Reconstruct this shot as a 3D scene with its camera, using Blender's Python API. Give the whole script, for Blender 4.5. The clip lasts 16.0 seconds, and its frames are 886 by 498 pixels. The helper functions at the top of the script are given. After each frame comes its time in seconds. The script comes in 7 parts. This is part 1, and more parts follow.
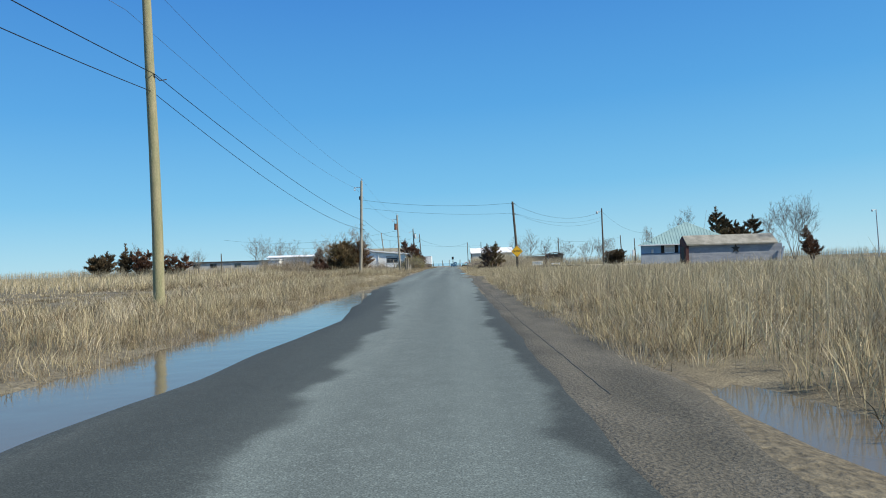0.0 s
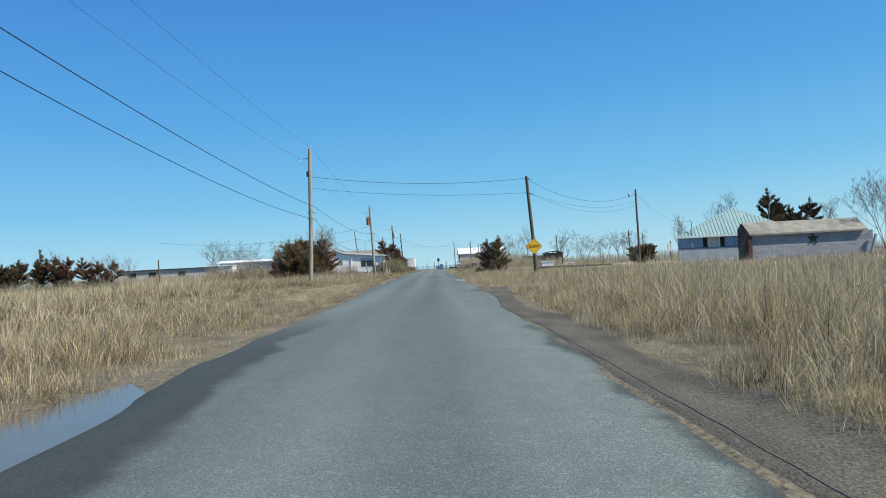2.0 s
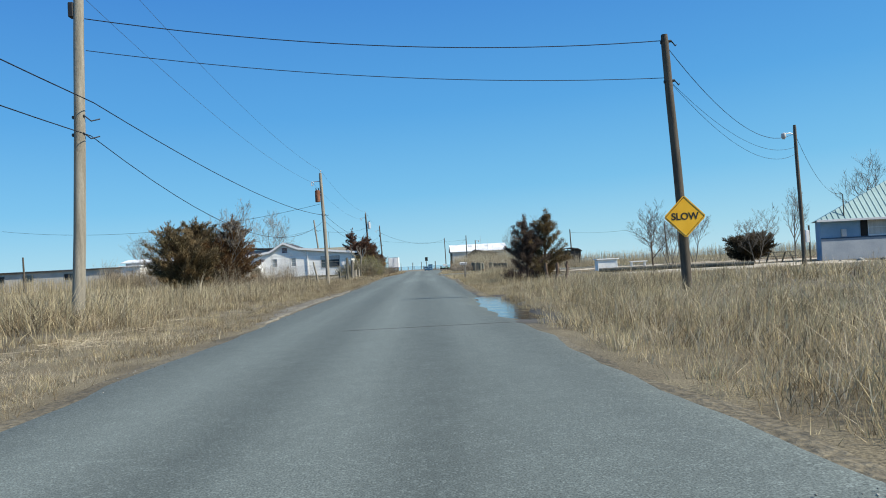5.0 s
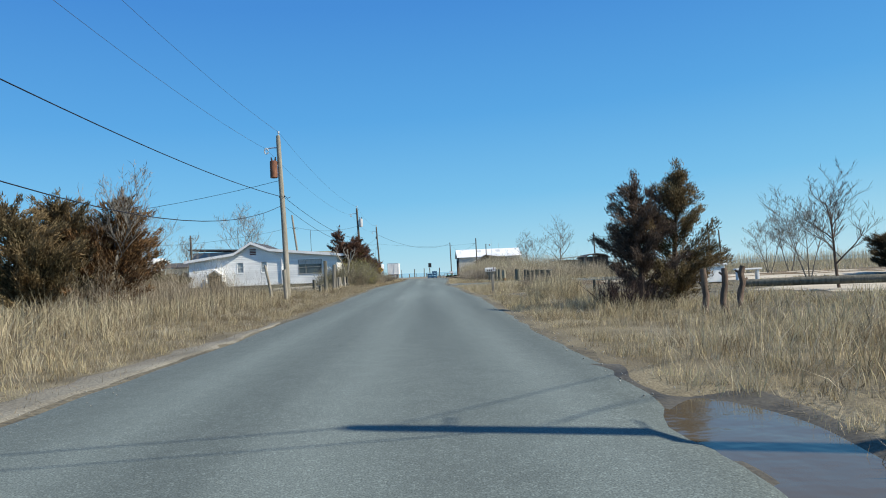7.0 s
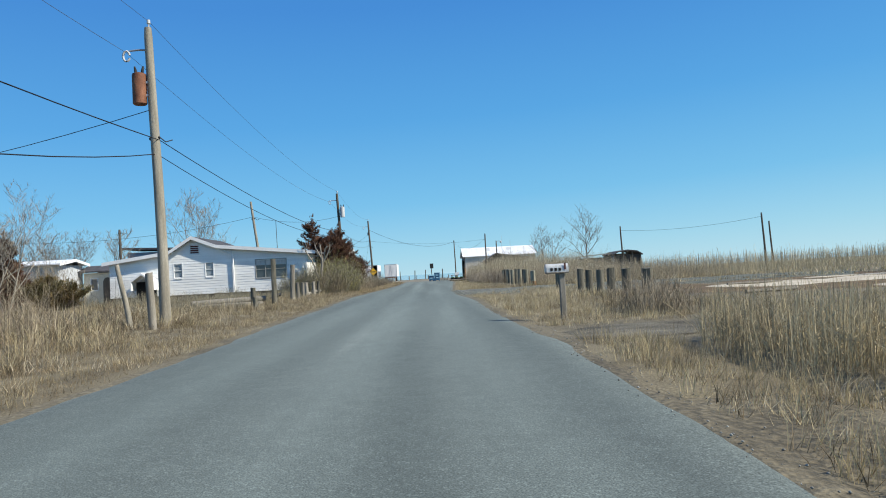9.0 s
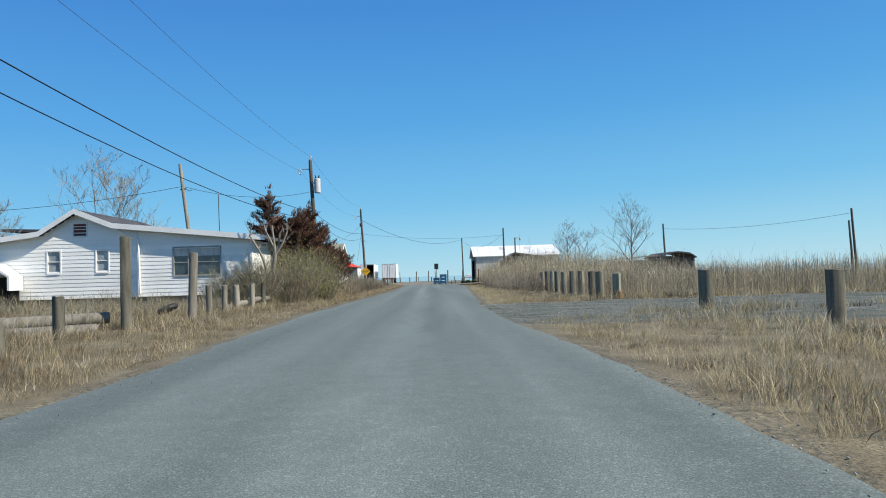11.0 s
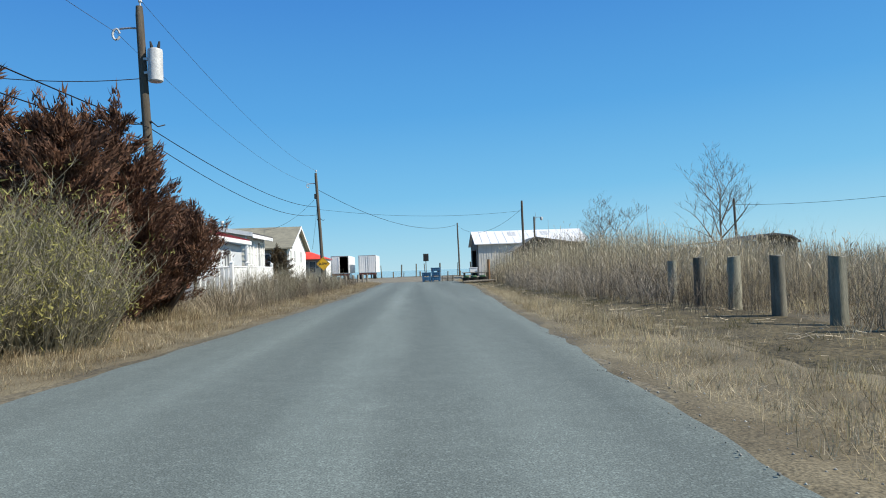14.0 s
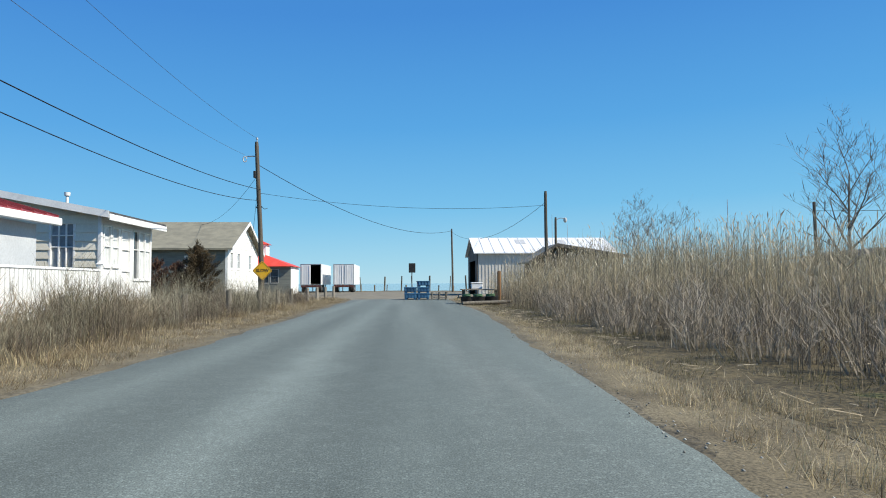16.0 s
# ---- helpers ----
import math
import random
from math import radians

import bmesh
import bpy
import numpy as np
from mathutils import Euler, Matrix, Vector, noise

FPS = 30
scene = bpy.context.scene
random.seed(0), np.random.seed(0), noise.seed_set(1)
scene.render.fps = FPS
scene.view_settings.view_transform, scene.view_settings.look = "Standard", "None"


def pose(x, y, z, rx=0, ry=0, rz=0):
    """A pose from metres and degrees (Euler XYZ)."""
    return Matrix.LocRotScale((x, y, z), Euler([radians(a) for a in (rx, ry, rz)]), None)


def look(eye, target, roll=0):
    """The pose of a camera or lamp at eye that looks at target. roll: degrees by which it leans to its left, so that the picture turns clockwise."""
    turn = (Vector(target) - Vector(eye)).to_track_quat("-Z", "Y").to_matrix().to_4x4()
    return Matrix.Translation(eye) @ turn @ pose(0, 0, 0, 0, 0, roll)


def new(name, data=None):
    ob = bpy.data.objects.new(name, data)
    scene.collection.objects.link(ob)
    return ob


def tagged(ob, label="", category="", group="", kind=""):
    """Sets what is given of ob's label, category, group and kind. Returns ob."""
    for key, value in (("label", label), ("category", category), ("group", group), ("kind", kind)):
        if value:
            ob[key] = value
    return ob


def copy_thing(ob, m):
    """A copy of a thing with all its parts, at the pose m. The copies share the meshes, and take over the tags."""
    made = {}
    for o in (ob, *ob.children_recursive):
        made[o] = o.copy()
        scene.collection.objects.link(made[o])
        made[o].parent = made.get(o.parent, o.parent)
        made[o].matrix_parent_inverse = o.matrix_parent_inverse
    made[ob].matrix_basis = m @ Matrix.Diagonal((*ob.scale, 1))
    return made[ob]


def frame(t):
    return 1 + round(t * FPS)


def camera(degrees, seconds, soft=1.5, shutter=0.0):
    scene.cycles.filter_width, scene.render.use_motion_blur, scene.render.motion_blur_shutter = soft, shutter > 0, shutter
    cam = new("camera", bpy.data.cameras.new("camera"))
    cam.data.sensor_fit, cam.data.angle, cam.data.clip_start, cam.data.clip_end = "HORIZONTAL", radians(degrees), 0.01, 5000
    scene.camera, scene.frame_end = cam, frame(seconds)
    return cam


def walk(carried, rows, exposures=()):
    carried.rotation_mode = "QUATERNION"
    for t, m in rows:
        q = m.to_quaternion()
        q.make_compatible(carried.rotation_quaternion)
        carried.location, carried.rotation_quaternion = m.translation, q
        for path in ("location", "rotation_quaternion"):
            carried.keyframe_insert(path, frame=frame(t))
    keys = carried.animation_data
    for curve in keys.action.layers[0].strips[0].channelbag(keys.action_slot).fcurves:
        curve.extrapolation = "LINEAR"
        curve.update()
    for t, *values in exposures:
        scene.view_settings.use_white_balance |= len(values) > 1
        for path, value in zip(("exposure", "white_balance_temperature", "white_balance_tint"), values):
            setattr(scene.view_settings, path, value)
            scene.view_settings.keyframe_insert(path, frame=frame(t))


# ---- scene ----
cam = camera(62.24, 16.0, soft=1.0)
PATH = [
    (0, pose(-0.000, 0.000, 1.108, 91.094, 1.740, 0.664)),
    (0.5, pose(-0.144, 5.988, 1.100, 91.078, 1.883, 0.510)),
    (1, pose(-0.274, 11.963, 1.095, 91.284, 2.106, 0.201)),
    (1.5, pose(-0.384, 17.939, 1.093, 91.156, 2.496, -0.231)),
    (2, pose(-0.471, 23.938, 1.093, 91.235, 2.932, -0.591)),
    (2.5, pose(-0.536, 29.928, 1.095, 91.334, 3.206, -0.866)),
    (3, pose(-0.576, 35.896, 1.097, 91.206, 3.286, -1.113)),
    (3.5, pose(-0.595, 41.848, 1.099, 91.132, 3.207, -1.389)),
    (4, pose(-0.603, 47.827, 1.101, 91.092, 3.093, -1.616)),
    (4.2, pose(-0.607, 50.199, 1.102, 91.121, 3.032, -1.706)),
    (6.3, pose(-0.800, 71.218, 1.086, 91.238, 2.700, -1.463)),
    (6.5, pose(-0.789, 73.158, 1.086, 91.199, 2.635, -1.497)),
    (7, pose(-0.753, 77.973, 1.089, 91.773, 2.447, -1.451)),
    (7.5, pose(-0.701, 82.731, 1.095, 92.153, 2.338, -1.396)),
    (8, pose(-0.630, 87.429, 1.103, 91.676, 2.413, -1.348)),
    (8.5, pose(-0.549, 92.053, 1.110, 91.675, 2.743, -1.317)),
    (9, pose(-0.472, 96.654, 1.113, 91.892, 3.017, -1.250)),
    (9.2, pose(-0.447, 98.492, 1.113, 91.904, 3.079, -1.188)),
    (11.3, pose(-0.905, 119.116, 1.096, 92.164, 1.665, -1.163)),
    (11.5, pose(-0.902, 120.939, 1.096, 92.279, 1.704, -1.168)),
    (12, pose(-0.886, 125.464, 1.094, 92.430, 1.874, -1.128)),
    (12.5, pose(-0.856, 129.948, 1.094, 92.248, 2.016, -1.163)),
    (13, pose(-0.808, 134.400, 1.094, 92.307, 2.031, -1.315)),
    (13.5, pose(-0.735, 138.827, 1.093, 91.924, 1.963, -1.591)),
    (14, pose(-0.631, 143.256, 1.093, 91.573, 1.965, -2.008)),
    (14.5, pose(-0.493, 147.673, 1.096, 91.690, 1.992, -2.460)),
    (15, pose(-0.337, 152.060, 1.100, 91.895, 1.706, -2.846)),
    (15.5, pose(-0.170, 156.452, 1.102, 91.838, 1.056, -2.956)),
    (16, pose(0.000, 160.854, 1.104, 92.660, 0.244, -2.769)),
]
walk(cam, PATH, exposures=[(0, 0.3, 6750, 8), (16, 0.3, 6750, 8)])

# ---- sky, sun ----
SUN = Vector((0.708, -0.258, 0.657)).normalized()
world = bpy.data.worlds.new("sky")
scene.world = world
world.use_nodes = True
wn = world.node_tree.nodes
sky = wn.new("ShaderNodeTexSky")
sky.sky_type = "NISHITA"
sky.sun_disc = False
sky.sun_elevation = math.asin(SUN.z)
sky.sun_rotation = math.atan2(SUN.x, SUN.y)
sky.air_density = 1.0
sky.dust_density = 0.0
sky.ozone_density = 3.0
wl = world.node_tree.links
# clear winter air: the sky model, evened out towards a pale blue horizon and a deep blue above
geo, xyz, dot = wn.new("ShaderNodeTexCoord"), wn.new("ShaderNodeSeparateXYZ"), wn.new("ShaderNodeVectorMath")
dot.operation = "DOT_PRODUCT"
dot.inputs[1].default_value = (SUN.x, SUN.y, 0)
wl.new(geo.outputs["Generated"], xyz.inputs[0])
wl.new(geo.outputs["Generated"], dot.inputs[0])
up = wn.new("ShaderNodeMath")
up.operation = "MULTIPLY_ADD"
up.inputs[1].default_value = -0.05
wl.new(dot.outputs["Value"], up.inputs[0])
wl.new(xyz.outputs["Z"], up.inputs[2])
haze = wn.new("ShaderNodeValToRGB")
HAZE = [(0.0, (0.388, 0.67, 0.845)), (0.04, (0.288, 0.608, 0.835)), (0.11, (0.15, 0.488, 0.825)), (0.22, (0.075, 0.358, 0.775)), (0.36, (0.045, 0.25, 0.69)), (1.0, (0.03, 0.14, 0.42))]
for k, (p, c) in enumerate(HAZE):
    e = haze.color_ramp.elements[0] if k == 0 else haze.color_ramp.elements.new(p) if p < 1 else haze.color_ramp.elements[-1]
    e.position, e.color = p, (*c, 1)
wl.new(up.outputs[0], haze.inputs["Fac"])
level, mixed = wn.new("ShaderNodeVectorMath"), wn.new("ShaderNodeMix")
level.operation = "SCALE"
level.inputs["Scale"].default_value = 0.085
wl.new(sky.outputs[0], level.inputs[0])
mixed.data_type = "RGBA"
mixed.inputs["Factor"].default_value = 0.85
wl.new(level.outputs[0], mixed.inputs["A"])
wl.new(haze.outputs[0], mixed.inputs["B"])
wl.new(mixed.outputs["Result"], wn["Background"].inputs["Color"])
wn["Background"].inputs["Strength"].default_value = 0.9
sun_data = bpy.data.lights.new("sun", "SUN")
sun_data.energy, sun_data.angle, sun_data.color = 5.0, radians(0.53), (1.0, 0.94, 0.85)
sun = new("sun", sun_data)
sun.matrix_basis = look((40, 0, 60), Vector((40, 0, 60)) - SUN)

# ---- materials ----
def mat(name, c1, c2, scale=3.0, rough=0.8, bump=0.25, fine=40.0, stretch=(1, 1, 1), metal=0.0, rnd="", amount=0.3,
        c3=None, spec=0.4, dist=0.02, cover=0.5, even=False):
    """A surface that mixes c1 and c2 in patches, with a fine grain on top; rnd: 'island' or 'object' varies single pieces."""
    m = bpy.data.materials.new(name)
    m.use_nodes = True
    n, l = m.node_tree.nodes, m.node_tree.links
    b = n["Principled BSDF"]
    b.inputs["Roughness"].default_value = rough
    b.inputs["Metallic"].default_value = metal
    b.inputs["Specular IOR Level"].default_value = spec
    tc, mp = n.new("ShaderNodeTexCoord"), n.new("ShaderNodeMapping")
    mp.inputs["Scale"].default_value = stretch
    l.new(tc.outputs["Object"], mp.inputs["Vector"])
    big, small = n.new("ShaderNodeTexNoise"), n.new("ShaderNodeTexNoise")
    big.inputs["Scale"].default_value, big.inputs["Detail"].default_value = scale, 6
    small.inputs["Scale"].default_value, small.inputs["Detail"].default_value = fine, 4
    l.new(mp.outputs[0], big.inputs["Vector"])
    l.new(tc.outputs["Object"] if even else mp.outputs[0], small.inputs["Vector"])
    ramp = n.new("ShaderNodeValToRGB")
    ramp.color_ramp.elements[0].position, ramp.color_ramp.elements[1].position = cover - 0.14, cover + 0.14
    ramp.color_ramp.elements[0].color, ramp.color_ramp.elements[1].color = (*c1, 1), (*c2, 1)
    if c3:
        e = ramp.color_ramp.elements.new(min(cover + 0.24, 0.99))
        e.color = (*c3, 1)
    l.new(big.outputs["Fac"], ramp.inputs["Fac"])
    grain = n.new("ShaderNodeMapRange")
    grain.inputs["From Min"].default_value, grain.inputs["From Max"].default_value = 0.3, 0.7
    grain.inputs["To Min"].default_value, grain.inputs["To Max"].default_value = 1 - amount * 0.7, 1 + amount * 0.7
    l.new(small.outputs["Fac"], grain.inputs["Value"])
    mul = n.new("ShaderNodeVectorMath")
    mul.operation = "SCALE"
    l.new(ramp.outputs[0], mul.inputs[0])
    l.new(grain.outputs[0], mul.inputs["Scale"])
    last = mul.outputs[0]
    if rnd:
        src = n.new("ShaderNodeNewGeometry").outputs["Random Per Island"] if rnd == "island" else n.new("ShaderNodeObjectInfo").outputs["Random"]
        mr = n.new("ShaderNodeMapRange")
        mr.inputs["To Min"].default_value, mr.inputs["To Max"].default_value = 1 - amount, 1 + amount
        l.new(src, mr.inputs["Value"])
        again = n.new("ShaderNodeVectorMath")
        again.operation = "SCALE"
        l.new(last, again.inputs[0])
        l.new(mr.outputs[0], again.inputs["Scale"])
        last = again.outputs[0]
    l.new(last, b.inputs["Base Color"])
    if bump:
        bp = n.new("ShaderNodeBump")
        bp.inputs["Strength"].default_value, bp.inputs["Distance"].default_value = bump, dist
        l.new(small.outputs["Fac"], bp.inputs["Height"])
        l.new(bp.outputs[0], b.inputs["Normal"])
    return m


def leafy(name, c1, c2, scale=0.4, rough=0.75, amount=0.35, glow=0.25):
    """Thin dry plant matter: two tones in patches, each blade a little different, some light let through."""
    m = mat(name, c1, c2, scale, rough, 0, 6.0, rnd="island", amount=amount, spec=0.2)
    n, l = m.node_tree.nodes, m.node_tree.links
    b, out = n["Principled BSDF"], n["Material Output"]
    tr, mx = n.new("ShaderNodeBsdfTranslucent"), n.new("ShaderNodeMixShader")
    mx.inputs[0].default_value = glow
    l.new(b.inputs["Base Color"].links[0].from_socket, tr.inputs["Color"])
    l.new(b.outputs[0], mx.inputs[1])
    l.new(tr.outputs[0], mx.inputs[2])
    l.new(mx.outputs[0], out.inputs["Surface"])
    return m


def glass(name, tint, rough=0.05):
    m = mat(name, tint, tuple(c * 0.6 for c in tint), 1.5, rough, 0, 8, spec=0.8, amount=0.15)
    return m


def water(name, tint, bump=0.05, scale=3.0):
    m = bpy.data.materials.new(name)
    m.use_nodes = True
    n, l = m.node_tree.nodes, m.node_tree.links
    b = n["Principled BSDF"]
    b.inputs["Base Color"].default_value = (*tint, 1)
    b.inputs["Roughness"].default_value = 0.09
    b.inputs["IOR"].default_value = 1.33
    b.inputs["Specular IOR Level"].default_value = 0.5
    tc, no, bp = n.new("ShaderNodeTexCoord"), n.new("ShaderNodeTexNoise"), n.new("ShaderNodeBump")
    no.inputs["Scale"].default_value = scale
    bp.inputs["Strength"].default_value, bp.inputs["Distance"].default_value = bump, 0.05
    l.new(tc.outputs["Object"], no.inputs["Vector"])
    l.new(no.outputs["Fac"], bp.inputs["Height"])
    l.new(bp.outputs[0], b.inputs["Normal"])
    return m


ASPHALT = mat("worn_chip_seal", (0.122, 0.147, 0.133), (0.163, 0.193, 0.174), 0.55, 0.9, 0.35, 85.0, (1.6, 0.06, 1), amount=0.75, c3=(0.213, 0.242, 0.217), dist=0.008, even=True)


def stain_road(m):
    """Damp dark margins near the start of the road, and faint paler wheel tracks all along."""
    n, l = m.node_tree.nodes, m.node_tree.links
    base = n["Principled BSDF"].inputs["Base Color"]
    src = base.links[0].from_socket
    tc, xyz, no = n.new("ShaderNodeTexCoord"), n.new("ShaderNodeSeparateXYZ"), n.new("ShaderNodeTexNoise")
    no.inputs["Scale"].default_value, no.inputs["Detail"].default_value = 0.6, 5
    l.new(tc.outputs["Object"], xyz.inputs[0])
    l.new(tc.outputs["Object"], no.inputs["Vector"])

    def math_(op, a, b):
        q = n.new("ShaderNodeMath")
        q.operation = op
        for i, v in enumerate((a, b)):
            if isinstance(v, (int, float)):
                q.inputs[i].default_value = v
            else:
                l.new(v, q.inputs[i])
        return q.outputs[0]

    def band(v, a, b):
        r = n.new("ShaderNodeMapRange")
        r.interpolation_type = "SMOOTHSTEP"
        r.inputs["From Min"].default_value, r.inputs["From Max"].default_value = a, b
        l.new(v, r.inputs["Value"])
        return r.outputs[0]

    x, y, f = xyz.outputs["X"], xyz.outputs["Y"], no.outputs["Fac"]
    xj = math_("ADD", x, math_("MULTIPLY", math_("SUBTRACT", f, 0.5), 1.1))
    left = math_("MULTIPLY", band(math_("ADD", xj, math_("MULTIPLY", band(y, 12, 38), 1.6)), -1.15, -1.42), band(y, 44, 34))
    right = math_("MULTIPLY", band(math_("SUBTRACT", xj, math_("MULTIPLY", band(y, 12, 38), 0.42)), 0.60, 0.80), band(y, 44, 32))
    damp = math_("MAXIMUM", left, right)
    wave = math_("SINE", math_("ADD", math_("MULTIPLY", x, 3.9), math_("MULTIPLY", f, 2.0)), 0)
    chips, blot = n.new("ShaderNodeTexVoronoi"), n.new("ShaderNodeTexNoise")
    chips.inputs["Scale"].default_value = 55
    blot.inputs["Scale"].default_value, blot.inputs["Detail"].default_value = 3.5, 5
    l.new(tc.outputs["Object"], chips.inputs["Vector"])
    l.new(tc.outputs["Object"], blot.inputs["Vector"])
    rgb = n.new("ShaderNodeSeparateColor")
    l.new(chips.outputs["Color"], rgb.inputs[0])
    speck = math_("ADD", 0.88, math_("MULTIPLY", math_("POWER", rgb.outputs[0], 4.0), 0.42))
    cloud = math_("ADD", 0.83, math_("MULTIPLY", blot.outputs["Fac"], 0.34))
    # 12 percent darker up to y = 98, fading out by 118
    start_tone = math_("SUBTRACT", 1.0, math_("MULTIPLY", band(y, 118, 98), 0.12))
    crown = math_("ADD", 1.0, math_("MULTIPLY", math_("MULTIPLY", band(math_("ABSOLUTE", math_("ADD", xj, 1.25), 0), 0.5, 0.1), band(y, 95, 125)), 0.13))
    pale = math_("MULTIPLY", band(xj, 0.1, 0.9), math_("MULTIPLY", band(y, 12, 34), band(y, 68, 58)))
    crown = math_("ADD", crown, math_("MULTIPLY", pale, 0.30))
    wave = math_("ADD", wave, math_("DIVIDE", math_("SUBTRACT", math_("MULTIPLY", math_("MULTIPLY", speck, cloud), math_("MULTIPLY", start_tone, crown)), 1.0), 0.09))
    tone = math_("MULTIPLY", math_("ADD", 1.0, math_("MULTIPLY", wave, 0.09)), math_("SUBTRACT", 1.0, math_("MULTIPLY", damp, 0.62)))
    sc = n.new("ShaderNodeVectorMath")
    sc.operation = "SCALE"
    l.new(src, sc.inputs[0])
    l.new(tone, sc.inputs["Scale"])
    l.new(sc.outputs[0], base)


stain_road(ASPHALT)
SHOULDER = mat("muddy_shoulder", (0.070, 0.064, 0.046), (0.118, 0.106, 0.078), 1.1, 0.9, 0.8, 38.0, (1.4, 0.5, 1), amount=0.6, dist=0.03, even=True)
DARK_ASPHALT = mat("dark_asphalt", (0.045, 0.045, 0.047), (0.075, 0.074, 0.072), 0.9, 0.75, 0.45, 60.0, (1, 0.4, 1), amount=0.4, dist=0.01)
SOIL = mat("marsh_soil", (0.105, 0.088, 0.056), (0.178, 0.153, 0.100), 0.35, 0.95, 0.8, 14.0, amount=0.6, c3=(0.085, 0.075, 0.053), dist=0.05)
DIRT = mat("rutted_dirt", (0.070, 0.060, 0.041), (0.185, 0.168, 0.122), 1.1, 0.9, 0.9, 32.0, (0.7, 1.3, 1), amount=0.8, c3=(0.27, 0.25, 0.19), dist=0.05)
PEAT = mat("dark_marsh_mud", (0.082, 0.055, 0.026), (0.160, 0.105, 0.050), 0.9, 0.9, 0.7, 16.0, amount=0.7, c3=(0.115, 0.118, 0.048), dist=0.05)
MOSSMUD = mat("mossy_marsh_mud", (0.070, 0.056, 0.028), (0.125, 0.100, 0.050), 1.4, 0.92, 0.8, 14.0, amount=0.8, c3=(0.125, 0.128, 0.050), dist=0.06)
SEED = mat("pale_dry_gravel", (0.160, 0.142, 0.104), (0.255, 0.232, 0.175), 0.7, 0.95, 0.8, 30.0, amount=0.45, dist=0.02)
MATTED = mat("matted_dead_grass", (0.118, 0.096, 0.056), (0.20, 0.168, 0.102), 0.9, 0.95, 0.5, 45.0, (1, 1, 1), amount=0.8, c3=(0.110, 0.098, 0.058), dist=0.015)
GRAVEL = mat("gravel", (0.074, 0.084, 0.068), (0.165, 0.172, 0.138), 0.9, 0.95, 1.0, 50.0, (0.6, 1.6, 1), amount=1.0, c3=(0.29, 0.28, 0.225), dist=0.04, even=True)
STONE = mat("loose_stone", (0.19, 0.195, 0.178), (0.29, 0.29, 0.262), 2.0, 0.9, 0.3, 30.0, rnd="island", amount=0.45)
SAND = mat("pale_sand", (0.42, 0.36, 0.27), (0.55, 0.49, 0.38), 0.7, 0.95, 0.4, 18.0, amount=0.25, dist=0.03)
MUD = mat("wet_mud", (0.055, 0.048, 0.034), (0.10, 0.088, 0.062), 1.2, 0.7, 0.4, 26.0, amount=0.5, dist=0.02)
PUDDLE = water("puddle_water", (0.135, 0.108, 0.070), 0.10, 1.6)
MUDDY = water("muddy_puddle_water", (0.10, 0.078, 0.05), 0.2, 3.0)
MUDDY.node_tree.nodes["Principled BSDF"].inputs["Specular IOR Level"].default_value = 0.35
SEA = water("bay_water", (0.22, 0.33, 0.40), 0.05, 0.15)
POLE = mat("weathered_pole", (0.225, 0.205, 0.16), (0.34, 0.315, 0.255), 1.4, 0.9, 0.5, 22.0, (7, 7, 0.5), amount=0.35)
POLE_GREEN = mat("treated_pole", (0.30, 0.27, 0.16), (0.22, 0.22, 0.12), 2.0, 0.9, 0.5, 22.0, (4, 4, 0.6), amount=0.35, c3=(0.42, 0.38, 0.26))
POLE_DARK = mat("dark_creosote_pole", (0.072, 0.062, 0.047), (0.125, 0.106, 0.082), 1.4, 0.9, 0.5, 22.0, (7, 7, 0.5), amount=0.35)
PILE = mat("grey_piling", (0.17, 0.155, 0.125), (0.27, 0.248, 0.205), 1.8, 0.92, 0.6, 26.0, (6, 6, 0.7), rnd="object", amount=0.3)
PILE_MOSS = mat("mossy_piling", (0.17, 0.17, 0.125), (0.28, 0.265, 0.20), 1.8, 0.92, 0.7, 22.0, (6, 6, 0.5), rnd="object", amount=0.35, c3=(0.26, 0.24, 0.18))
PILE_DARK = mat("dark_piling", (0.088, 0.083, 0.062), (0.165, 0.155, 0.12), 1.8, 0.92, 0.6, 26.0, (6, 6, 0.7), rnd="object", amount=0.3)
SNAG = mat("dead_brown_wood", (0.10, 0.068, 0.048), (0.20, 0.14, 0.10), 3.0, 0.9, 0.7, 26.0, (5, 5, 0.8), amount=0.4)
RUSTWOOD = mat("orange_wet_wood", (0.30, 0.15, 0.06), (0.2, 0.13, 0.07), 2.5, 0.85, 0.5, 26.0, (6, 6, 0.7), amount=0.3)
BLACK = mat("black_rubber", (0.015, 0.015, 0.016), (0.03, 0.03, 0.03), 4.0, 0.6, 0.1, 30.0)
RUST = mat("rusty_tank", (0.16, 0.065, 0.035), (0.25, 0.11, 0.06), 4.0, 0.7, 0.3, 30.0, metal=0.2)
GALV = mat("galvanised_steel", (0.42, 0.43, 0.44), (0.52, 0.53, 0.53), 3.0, 0.45, 0.1, 30.0, metal=0.7)
GREYTANK = mat("grey_tank", (0.45, 0.46, 0.46), (0.55, 0.56, 0.55), 3.0, 0.5, 0.1, 30.0)
YELLOW = mat("sign_yellow", (0.80, 0.42, 0.015), (0.86, 0.48, 0.03), 3.0, 0.45, 0.05, 40.0, amount=0.12)
SIGNBLACK = mat("sign_black", (0.015, 0.015, 0.015), (0.03, 0.028, 0.025), 5.0, 0.5, 0)
WHITE = mat("white_siding", (0.83, 0.83, 0.79), (0.88, 0.88, 0.84), 0.8, 0.55, 0.08, 18.0, rnd="object", amount=0.07)
